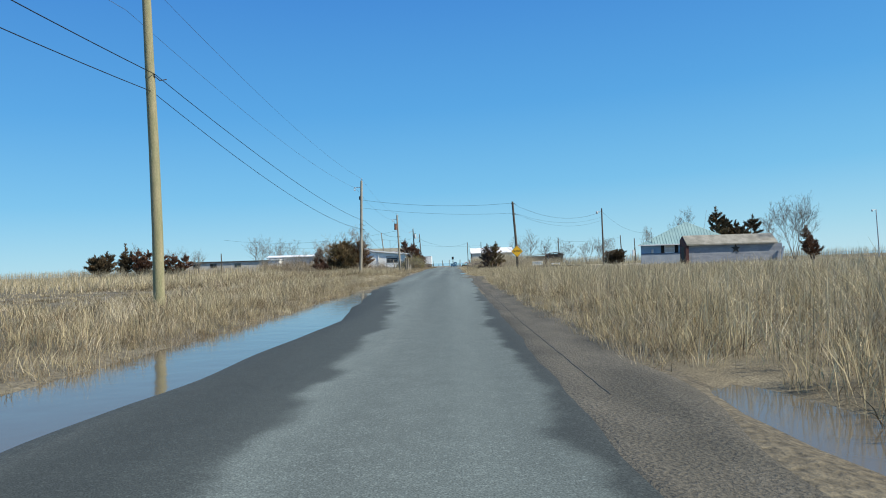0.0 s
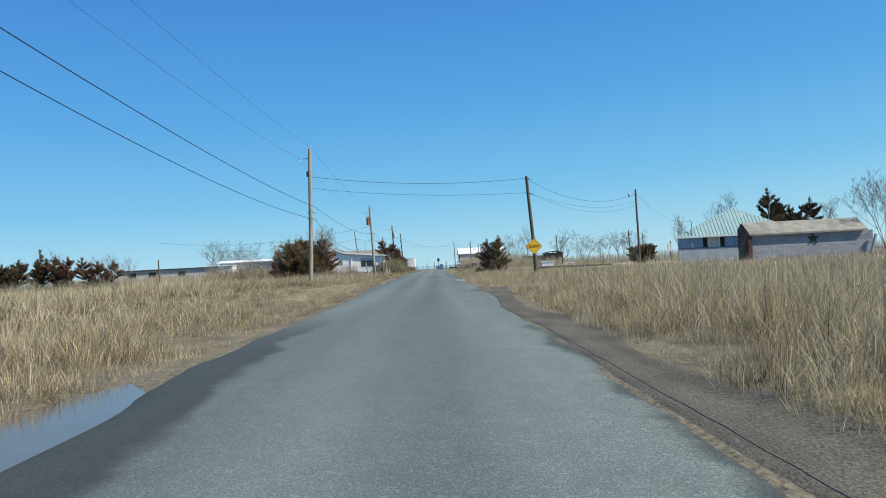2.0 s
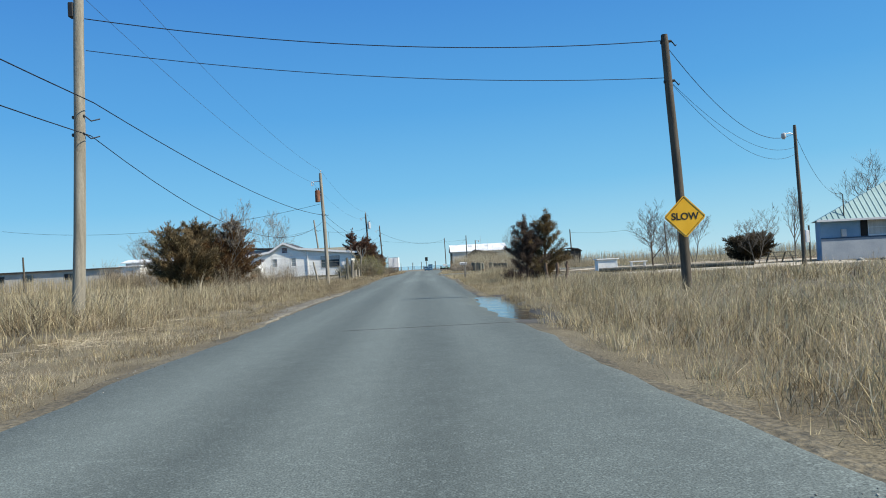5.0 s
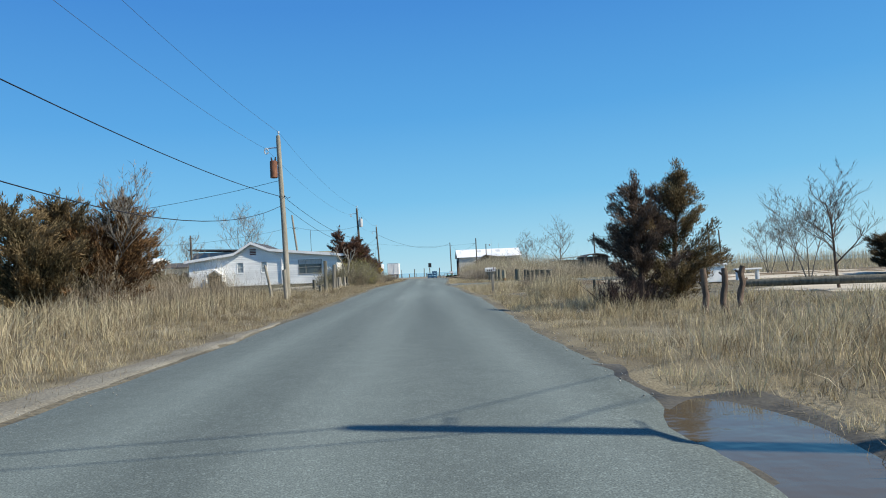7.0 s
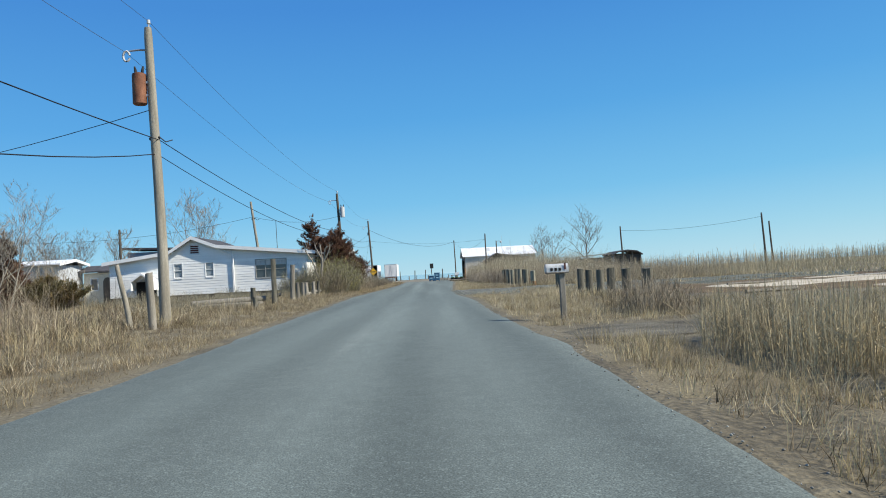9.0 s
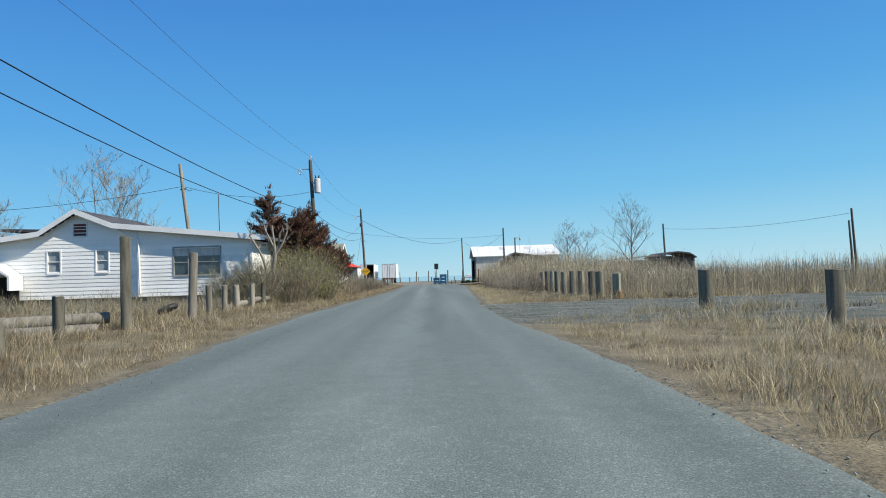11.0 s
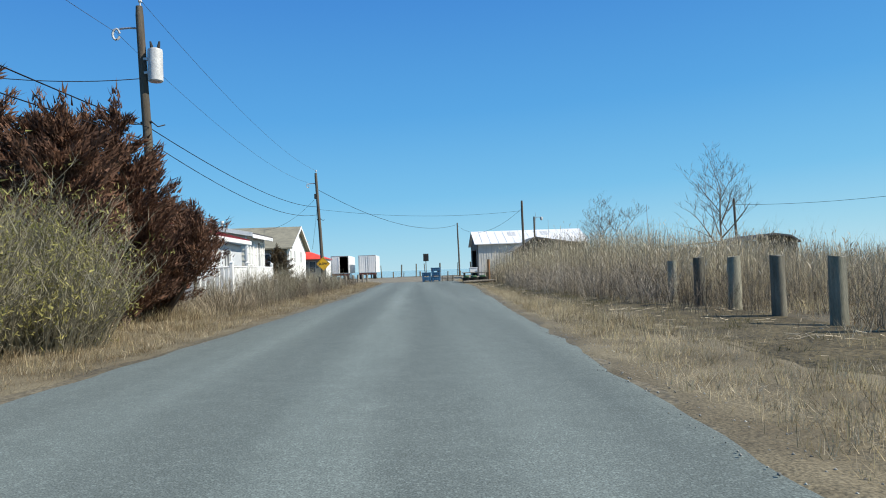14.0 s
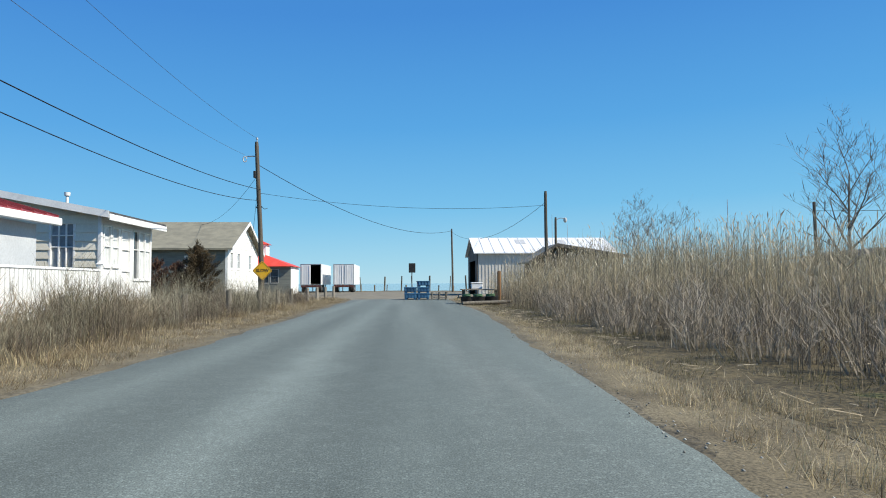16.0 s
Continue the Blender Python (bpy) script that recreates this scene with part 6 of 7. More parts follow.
for k, (x, y, h) in enumerate(((5.2, 93.5, 1.0), (5.75, 93.9, 0.98), (6.25, 94.3, 0.98))):
    snag((x, y), h, 160 + k, (-0.02, 0.06, 0.16)[k])
for k, (x, y, h) in enumerate(((-6.9, 176.0, 0.9), (-6.6, 183.0, 0.85), (-6.5, 188.0, 0.9), (-6.4, 193.0, 0.85), (-6.3, 197.0, 0.8), (-6.2, 200.5, 0.9), (-6.1, 206.0, 0.9), (-6.0, 210.0, 0.9), (-5.9, 214.0, 0.9), (-5.8, 219.0, 0.95), (-8.5, 166.3, 1.2))):
    piling((x, y), h, 0.10, 170 + k, PILE, "pale weathered wooden post along the verge", "roadside posts")
for k in range(46):
    x = -30 + k * 1.15 + 0.5 * math.sin(k * 2.3)
    piling((x, 264 + 3.0 * math.sin(k * 1.7)), 1.5 + 0.7 * math.sin(k * 3.1), 0.09 + 0.03 * math.sin(k * 4.4), 200 + k, PILE_DARK, "dark mooring piling at the water's edge", "shore pilings", lean=(0.07 * math.sin(k * 5.3), 0))


def log(a, b, r, label, material=PILE):
    a, b = Vector(a), Vector(b)
    m = (a + b) / 2
    bl = Build().tube([a - m, (b - a) * 0.2 + a - m + Vector((0, 0, 0.01)), (b - a) * 0.7 + a - m, b - m], [r * 0.94, r, r * 0.97, r * 0.88], 12)
    return solo("log", bl, material, label, "log", "fallen logs", at=m, smooth=True)


log((-8.65, 143.7, 0.10), (-8.75, 145.6, 0.12), 0.11, "weathered log lying between low posts", PILE_DARK)
log((-8.6, 145.9, 0.18), (-8.55, 147.3, 0.22), 0.12, "weathered log lying between low posts")
log((-8.5, 147.6, 0.26), (-8.4, 149.1, 0.32), 0.12, "weathered log lying between low posts")
log((-8.45, 149.5, 0.28), (-8.3, 152.2, 0.30), 0.12, "weathered log lying between low posts")
log((-12.1, 133.0, 0.22), (-8.9, 134.9, 0.30), 0.16, "thick pale log lying by a tall piling")
log((-11.6, 132.2, 0.02), (-8.9, 134.2, 0.05), 0.16, "thick pale log lying by a tall piling")
log((10.0, 102.8, 0.26), (17.5, 98.5, 0.30), 0.13, "long dark beam lying across the sandy yard", PILE_DARK)
log((9.5, 119.5, 0.03), (11.6, 120.4, 0.03), 0.06, "pale drift log lying in the marsh")
log((12.0, 127.0, 0.03), (14.6, 127.6, 0.03), 0.06, "pale drift log lying in the marsh")
log((-7.9, 179.5, 0.05), (-6.3, 181.5, 0.1), 0.12, "dark rotten log in the verge", PILE_DARK)
log((8.6, 145.6, 0.08), (10.3, 146.2, 0.12), 0.12, "dark driftwood lump on the gravel edge", PILE_DARK)


# ---- buildings ----
class Wall:
    """A straight wall seen from outside. along: 'x' faces -y at y = at; 'y' faces +x at x = at."""

    def __init__(self, parent, along, at, u0, u1, z0, top, thick=0.16):
        self.p, self.al, self.at, self.u0, self.u1, self.z0, self.top, self.th = parent, along, at, u0, u1, z0, top, thick
        self.holes = []

    def w(self, u, n, z):
        return (u, self.at - n, z) if self.al == "x" else (self.at + n, u, z)

    def hole(self, a, b, lo, hi):
        self.holes.append((a, b, lo, hi))

    def height(self, u):
        for (a, za), (b, zb) in zip(self.top, self.top[1:]):
            if a <= u <= b:
                return za + (zb - za) * (u - a) / (b - a)
        return self.top[-1][1] if u > self.top[-1][0] else self.top[0][1]

    def slab(self, b, u0, u1, zl, zh0, zh1, n0, n1):
        v = [self.w(u, n, z) for n in (n0, n1) for u, z in ((u0, zl), (u1, zl), (u1, zh1), (u0, zh0))]
        b.add(v, [(0, 1, 2, 3), (7, 6, 5, 4), (0, 4, 5, 1), (1, 5, 6, 2), (2, 6, 7, 3), (3, 7, 4, 0)])

    def core(self, material, name="wall", label=""):
        cuts = sorted({self.u0, self.u1, *[t[0] for t in self.top if self.u0 < t[0] < self.u1], *[c for h in self.holes for c in h[:2]]})
        b = Build()
        for a, c in zip(cuts, cuts[1:]):
            m = (a + c) / 2
            hs = sorted([h for h in self.holes if h[0] <= m <= h[1]], key=lambda h: h[2])
            lo = self.z0
            for h in hs:
                self.slab(b, a, c, lo, h[2], h[2], -self.th, 0)
                lo = h[3]
            self.slab(b, a, c, lo, self.height(a), self.height(c), -self.th, 0)
        return part(name, b.mesh(name, material, weld=True), material, self.p, label)

    def boards(self, material, course, parent=None, name="siding_board", lip=0.022):
        """Lapped boards, each a piece of its own, cut round the openings and under the roof line."""
        zmax = max(z for _, z in self.top)
        z = self.z0
        while z < zmax - 0.03:
            z1 = min(z + course, zmax)
            m = (z + z1) / 2
            us = np.linspace(self.u0, self.u1, 241)
            ok = [self.height(u) > m and not any(h[0] < u < h[1] and h[2] < m < h[3] for h in self.holes) for u in us]
            i = 0
            while i < len(us):
                if ok[i]:
                    j = i
                    while j + 1 < len(us) and ok[j + 1]:
                        j += 1
                    if us[j] - us[i] > 0.08:
                        a, c = us[i], us[j]
                        v = [self.w(u, n, q) for u, n, q in ((a, 0.004, z1), (c, 0.004, z1), (a, lip, z), (c, lip, z), (a, 0.001, z), (c, 0.001, z))]
                        part(name, Build().add(v, [(0, 1, 3, 2), (2, 3, 5, 4), (0, 2, 4), (1, 5, 3), (0, 4, 5, 1)]), material, parent or self.p)
                    i = j + 1
                else:
                    i += 1
            z = z1

    def window(self, a, b, lo, hi, frame=WHITE_T, glassm=PANE, bars=(), rails=(), label="", deep=0.05, width=0.07, curtain=0.0):
        self.hole(a, b, lo, hi)
        f = Build()
        def bar(u0, u1, z0, z1, n0=-0.06, n1=0.035):
            p, q = Vector(self.w(u0, n0, z0)), Vector(self.w(u1, n1, z1))
            f.box([min(p[i], q[i]) for i in range(3)], [max(p[i], q[i]) for i in range(3)], 0.006)
        win = part("window", Build().box(*self.span(a - 0.01, b + 0.01, lo - 0.07, lo - 0.02, -0.02, 0.06), 0.008), frame, self.p, label or "white-framed window")
        bar(a - width, a + 0.005, lo - 0.02, hi + width)
        bar(b - 0.005, b + width, lo - 0.02, hi + width)
        bar(a + 0.005, b - 0.005, hi - 0.005, hi + width)
        bar(a, b, lo - 0.02, lo + 0.03)
        for u in bars:
            bar(u - 0.025, u + 0.025, lo + 0.03, hi - 0.005, -0.048, 0.01)
        for z in rails:
            bar(a + 0.005, b - 0.005, z - 0.02, z + 0.02, -0.046, 0.008)
        part("window_frame", f, frame, win)
        part("pane", Build().box(*self.span(a + 0.002, b - 0.002, lo + 0.002, hi - 0.002, -0.058, -0.05)), glassm, win, "pale blinded pane" if glassm in (CURTAIN, WHITEPANE) else "dark reflecting pane")
        if curtain:
            part("curtain", Build().box(*self.span(a, b, lo + (hi - lo) * (1 - curtain), hi - 0.006, -0.049, -0.044)), CURTAIN, win, "pale drawn blind")
        return win

    def span(self, u0, u1, z0, z1, n0, n1):
        p, q = self.w(u0, n0, z0), self.w(u1, n1, z1)
        return [min(p[i], q[i]) for i in range(3)], [max(p[i], q[i]) for i in range(3)]


def roof_run(parent, profile, y0, y1, thick, material, fascia, axis="x", ribs=0.0, name="roof", fname="fascia", label=""):
    """Roof slabs along a broken line of (u, z), drawn from y0 to y1, with a board along the front edge of each."""
    for (a, za), (b, zb) in zip(profile, profile[1:]):
        o = [(a, za), (b, zb), (b, zb + thick), (a, za + thick)]
        if axis == "x":
            bl = Build().prism(o, 1, y0, y1)
            fb = Build().prism([(a, za - 0.10), (b, zb - 0.10), (b, zb + thick + 0.02), (a, za + thick + 0.02)], 1, y0 - 0.035, y0 - 0.002)
        else:
            bl = Build().prism(o, 0, y0, y1)
            fb = Build().prism([(a, za - 0.10), (b, zb - 0.10), (b, zb + thick + 0.02), (a, za + thick + 0.02)], 0, y1 + 0.002, y1 + 0.035)
        r = part(name, bl, material, parent, label)
        if fascia:
            part(fname, fb, fascia, r, "white roof edge board")
        if ribs:
            n = int((y1 - y0) / ribs)
            for k in range(n + 1):
                q = y0 + (y1 - y0) * k / n
                h = [(a, za + thick), (b, zb + thick), (b, zb + thick + 0.04), (a, za + thick + 0.04)]
                part("roof_rib", Build().prism(h, 1 if axis == "x" else 0, q - 0.02, q + 0.02), material, r)


def corner_board(parent, x, y, z0, z1, s=0.06):
    part("corner_board", Build().box((x - s, y - s, z0), (x + s, y + s, z1), 0.006), WHITE_T, parent, "white corner trim")


# white cottage
co = thing("cottage", (-16.5, 156, 0), "white clapboard cottage with low gable and picture window", "house")
front = [(-24.6, 3.1), (-20.0, 3.66), (-18.24, 4.72), (-16.4, 3.98), (-9.67, 3.22)]
w = Wall(co, "x", 153.1, -24.6, -9.67, 0.5, front)
w.window(-13.5, -11.22, 1.5, 2.87, ALU, PANE, bars=(-12.8,), rails=(2.15,), label="wide picture window with grey frame", curtain=0.3)
w.window(-17.32, -16.75, 1.78, 2.86, WHITE_T, PANE_PALE, rails=(2.35,))
w.window(-19.72, -19.12, 1.78, 2.86, WHITE_T, PANE_PALE, rails=(2.35,))
w.window(-18.45, -17.8, 3.58, 4.22, WHITE_T, mat("red_brown_louvre", (0.12, 0.04, 0.035), (0.17, 0.06, 0.05), 3.0), rails=(3.76, 3.94, 4.08), label="small dark red louvre in the gable")
cw = w.core(WHITE)
w.boards(WHITE, 0.195, cw)
s = Wall(co, "y", -9.67, 153.1, 161.0, 0.5, [(153.1, 3.2), (161, 3.2)])
s.window(157.5, 158.5, 1.75, 2.8, WHITE_T, PANE, rails=(2.3,))
sw = s.core(WHITE)
s.boards(WHITE, 0.195, sw)
part("back_wall", Build().box((-24.6, 160.85, 0.5), (-9.83, 161.0, 3.05)).box((-24.6, 153.26, 0.5), (-24.45, 160.85, 3.05)), WHITE, co)
part("foundation", Build().box((-24.5, 153.22, -0.2), (-9.77, 160.9, 0.5), 0.02), DARKWALL, co, "dark crawl space under the floor")
roof_run(co, [(-25.0, 3.08), (-20.0, 3.70), (-18.24, 4.78), (-16.4, 4.02), (-8.9, 3.22)], 152.7, 161.3, 0.14, DARKROOF, WHITE_T)
corner_board(co, -9.67, 153.1, 0.5, 3.2)
corner_board(co, -15.3, 153.09, 0.5, 3.75, 0.05)
part("downpipe", Build().tube([(-16.2, 152.85, 3.85), (-15.2, 152.95, 3.35), (-15.15, 152.96, 0.6)], 0.05, 8), WHITE_T, co, smooth=True)
part("porch_hood", Build().prism([(-22.6, 1.0), (-22.6, 1.7), (-21.75, 2.3), (-20.9, 1.7), (-20.9, 1.0), (-21.0, 1.0), (-21.0, 1.65), (-21.75, 2.15), (-22.5, 1.65), (-22.5, 1.0)], 1, 151.8, 153.0), WHITE_T, co, "small white gabled hood over a cellar door")
# black panel in place of the shade inside the opening
part("cellar_opening", Build().box((-22.5, 152.8, 0.1), (-21.0, 152.88, 1.65), 0.01), DARK, co, "black panel painting the unlit opening under the hood")
part("chimney", Build().box((-19.4, 157.5, 4.0), (-19.0, 157.9, 5.1), 0.02), DARKWALL, co)

# lean-to sheds seen behind the cottage
be = thing("shed", (-24.3, 166.0, 0), "dark flat-roofed shed behind the white cottage", "shed")
part("wall", Build().box((-27.6, 164.0, -0.1), (-21.0, 168.0, 4.45), 0.02), PALEWALL, be)
part("roof", Build().prism([(-28.0, 4.75), (-20.6, 4.45), (-20.6, 4.62), (-28.0, 4.92)], 1, 163.6, 168.4), DARKROOF, be, "dark flat roof")

# cottage with a red roof and its cream annex
rc = thing("cottage", (-12, 178, 0), "pale stucco cottage with faded red metal roof", "house")
rtop = [(-17.9, 2.7), (-13.5, 4.0), (-9.2, 2.72)]
w = Wall(rc, "x", 172.2, -17.9, -9.2, -0.05, rtop)
w.window(-10.75, -9.78, 1.62, 2.24, WHITE_T, CURTAIN, label="small blinded window with thick white frame", width=0.12)
# white wall, painted grey for the shade below the eaves
w.core(GREYWALL)
s = Wall(rc, "y", -9.2, 172.2, 179.5, -0.05, [(172.2, 2.7), (179.5, 2.6)])
s.window(173.1, 174.2, 1.5, 2.28, WHITE_T, PANE, bars=(173.65,))
s.window(176.15, 177.3, 1.5, 2.28, WHITE_T, PANE, bars=(176.7,))
s.window(174.75, 175.3, 0.15, 2.25, WHITE_T, CURTAIN, label="pale narrow door")
s.core(GREYWALL)
part("back_wall", Build().box((-17.9, 179.3, -0.05), (-9.4, 179.5, 2.6)).box((-17.9, 172.4, -0.05), (-17.7, 179.3, 2.8)), GREYWALL, rc)
part("gable_board", Build().prism([(-17.6, 2.76), (-13.5, 3.90), (-9.3, 2.78), (-9.3, 2.68), (-17.6, 2.68)], 1, 172.14, 172.196), WHITE_T, rc, "white boarded gable")
for prof in ([(-18.4, 2.65), (-13.5, 4.1)], [(-13.5, 4.1), (-8.9, 2.74)]):
    roof_run(rc, prof, 171.6, 180.0, 0.10, DULLRED, WHITE_T, ribs=0.6, label="faded red ribbed metal roof")
part("gutter", Build().box((-8.91, 171.6, 2.60), (-8.80, 180.0, 2.80), 0.02), WHITE_T, rc, "white eaves board")
an = thing("annex", (-13, 189, 0), "cream clapboard annex with white glazed sun porch", "house")
atop = [(-18.5, 4.15), (-14.2, 4.2), (-10.6, 3.5)]
w = Wall(an, "x", 186.7, -18.5, -10.6, 0.5, atop)
w.window(-12.25, -11.5, 1.65, 3.2, WHITE_T, PANE_PALE, bars=(-12.0, -11.75), rails=(2.4, 2.8), label="tall white sash window with small panes")
cw = w.core(CREAM)
w.boards(CREAM, 0.30, cw, lip=0.045)
s = Wall(an, "y", -10.6, 186.7, 191.8, 0.5, [(186.7, 3.5), (191.8, 3.5)])
for a in (187.0, 187.75, 189.75, 190.4, 191.05):
    s.window(a, a + 0.55, 1.75 if a < 189 else 1.3, 3.15, WHITE_T, PANE if a == 189.75 else WHITEPANE, rails=(2.45,), width=0.06)
s.window(188.6, 189.4, 0.75, 3.1, WHITE_T, WHITE_T, rails=(1.6, 2.4), label="white panelled door", width=0.06)
s.core(WHITE_T, label="white painted sun porch wall")
part("back_wall", Build().box((-18.5, 191.65, 0.5), (-10.76, 191.8, 3.45)), CREAM, an)
part("foundation", Build().box((-18.4, 186.8, -0.2), (-10.7, 191.7, 0.5), 0.02), GREYWALL, an)
roof_run(an, [(-18.9, 4.2), (-14.2, 4.25), (-10.15, 3.48)], 186.3, 192.2, 0.12, DARKROOF, WHITE_T)
corner_board(an, -10.6, 186.7, 0.5, 3.5)
part("vent_pipe", Build().tube([(-12.33, 188, 3.8), (-12.33, 188, 4.3), (-12.33, 188, 4.33), (-12.33, 188, 4.45)], [0.05, 0.05, 0.10, 0.11], 10), WHITE_T, an, "white roof vent", smooth=True)
part("eaves_board", Build().box((-10.15, 186.3, 3.30), (-10.11, 192.2, 3.52), 0.008), WHITE_T, an, "white eaves board")
part("step", Build().box((-10.5, 188.4, -0.1), (-9.7, 189.6, 0.25), 0.02).box((-10.5, 188.5, 0.25), (-10.1, 189.5, 0.5), 0.02), PILE, an)

# white vinyl fence
fe = thing("fence", (-8.3, 172, 0), "white vinyl picket fence in front of the red-roofed cottage", "fence")
def fence_run(a, b):
    a, b = Vector(a), Vector(b)
    n = max(2, int((b - a).length / 0.17))
    d = (b - a).normalized()
    for z in (0.55, 1.45):
        part("rail", Build().tube([a + Vector((0, 0, z)), b + Vector((0, 0, z))], 0.045, 4), WHITE_T, fe)
    for k in range(1, n):
        p = a.lerp(b, k / n)
        part("picket", Build().box((p.x - 0.065, p.y - 0.02, 0.38), (p.x + 0.065, p.y + 0.02, 1.5), 0.008) if abs(d.x) > abs(d.y) else Build().box((p.x - 0.02, p.y - 0.065, 0.38), (p.x + 0.02, p.y + 0.065, 1.5), 0.008), WHITE_T, fe)
    for p in (a, b):
        part("post", Build().box((p.x - 0.06, p.y - 0.06, -0.1), (p.x + 0.06, p.y + 0.06, 1.62), 0.01).add([(p.x - 0.08, p.y - 0.08, 1.62), (p.x + 0.08, p.y - 0.08, 1.62), (p.x + 0.08, p.y + 0.08, 1.62), (p.x - 0.08, p.y + 0.08, 1.62), (p.x, p.y, 1.72)], [(0, 1, 4), (1, 2, 4), (2, 3, 4), (3, 0, 4), (3, 2, 1, 0)]), WHITE_T, fe)
fence_run((-8.95, 171.5, 0), (-7.75, 171.7, 0))
fence_run((-7.75, 171.8, 0), (-7.75, 174.3, 0))
fence_run((-7.75, 174.45, 0), (-7.85, 180.0, 0))

# gabled house with olive roof
gh = thing("house", (-19, 220, 0), "cream gabled house with olive shingle roof", "house")
s = Wall(gh, "y", -13.0, 214.6, 225.4, 0.2, [(214.6, 3.7), (220.0, 5.85), (225.4, 3.7)])
s.window(215.4, 216.2, 2.2, 3.4, WHITE_T, PANE_PALE, rails=(2.8,))
s.window(217.6, 218.5, 2.2, 3.4, WHITE_T, PANE_PALE, rails=(2.8,))
s.window(221.6, 222.6, 2.2, 3.4, WHITE_T, PANE_PALE, rails=(2.8,))
cw = s.core(WHITE)
s.boards(WHITE, 0.3, cw)
w = Wall(gh, "x", 214.612, -26.0, -13.012, 0.2, [(-26, 3.7), (-13.012, 3.7)])
w.window(-16.0, -14.8, 1.8, 3.1, WHITE_T, PANE, rails=(2.4,))
w.window(-20.5, -19.3, 1.8, 3.1, WHITE_T, PANE, rails=(2.4,))
# front wall's eave shade is put into this darker colour
w.core(DIM_OLIVEWALL)
part("back_wall", Build().box((-26, 225.2, 0.2), (-13.2, 225.4, 3.6)).box((-26, 214.8, 0.2), (-25.8, 225.2, 3.6)), CREAM, gh)
roof_run(gh, [(214.1, 3.55), (220.0, 5.9)], -26.3, -12.55, 0.14, OLIVEROOF, WHITE_T, "y", label="olive shingle roof slope")
roof_run(gh, [(220.0, 5.9), (225.9, 3.55)], -26.3, -12.55, 0.14, OLIVEROOF, WHITE_T, "y", label="olive shingle roof slope")

# dock building with a bright red roof
rb = thing("dock_building", (-18, 247, 0), "grey dock building with bright red metal roof", "building")
w = Wall(rb, "x", 244.0, -25.0, -13.1, -0.1, [(-25, 3.04), (-13.1, 3.04)])
for k in range(5):
    w.window(-19.5 + k * 1.05, -18.7 + k * 1.05, 1.2, 2.7, ALU, PANE, rails=(1.9,), label="dark grey-framed window")
w.core(DIM_OLIVEWALL)
part("end_wall", Build().box((-13.3, 244.2, -0.1), (-13.1, 250, 3.0)), WHITE, rb)
part("back_wall", Build().box((-25, 249.8, -0.1), (-13.3, 250, 3.0)).box((-25, 244.2, -0.1), (-24.8, 249.8, 3.0)), PALEWALL, rb)
part("roof", Build().add([(-25.6, 243.5, 3.05), (-12.8, 243.5, 3.05), (-12.8, 250.5, 3.05), (-25.6, 250.5, 3.05), (-22.5, 247, 4.75), (-17.2, 247, 4.75)],
     [(0, 1, 5, 4), (1, 2, 5), (2, 3, 4, 5), (3, 0, 4), (3, 2, 1, 0)]), REDROOF, rb, "bright red metal hip roof")
cup = part("cupola", Build().box((-18.4, 247.0, 3.9), (-16.4, 249.0, 5.7), 0.02), WHITE, rb, "small white roof lantern")
part("cupola_roof", Build().add([(-18.7, 246.7, 5.7), (-16.1, 246.7, 5.7), (-16.1, 249.3, 5.7), (-18.7, 249.3, 5.7), (-17.4, 248, 6.3)], [(0, 1, 4), (1, 2, 4), (2, 3, 4), (3, 0, 4), (3, 2, 1, 0)]), REDROOF, cup, "red pyramid roof")


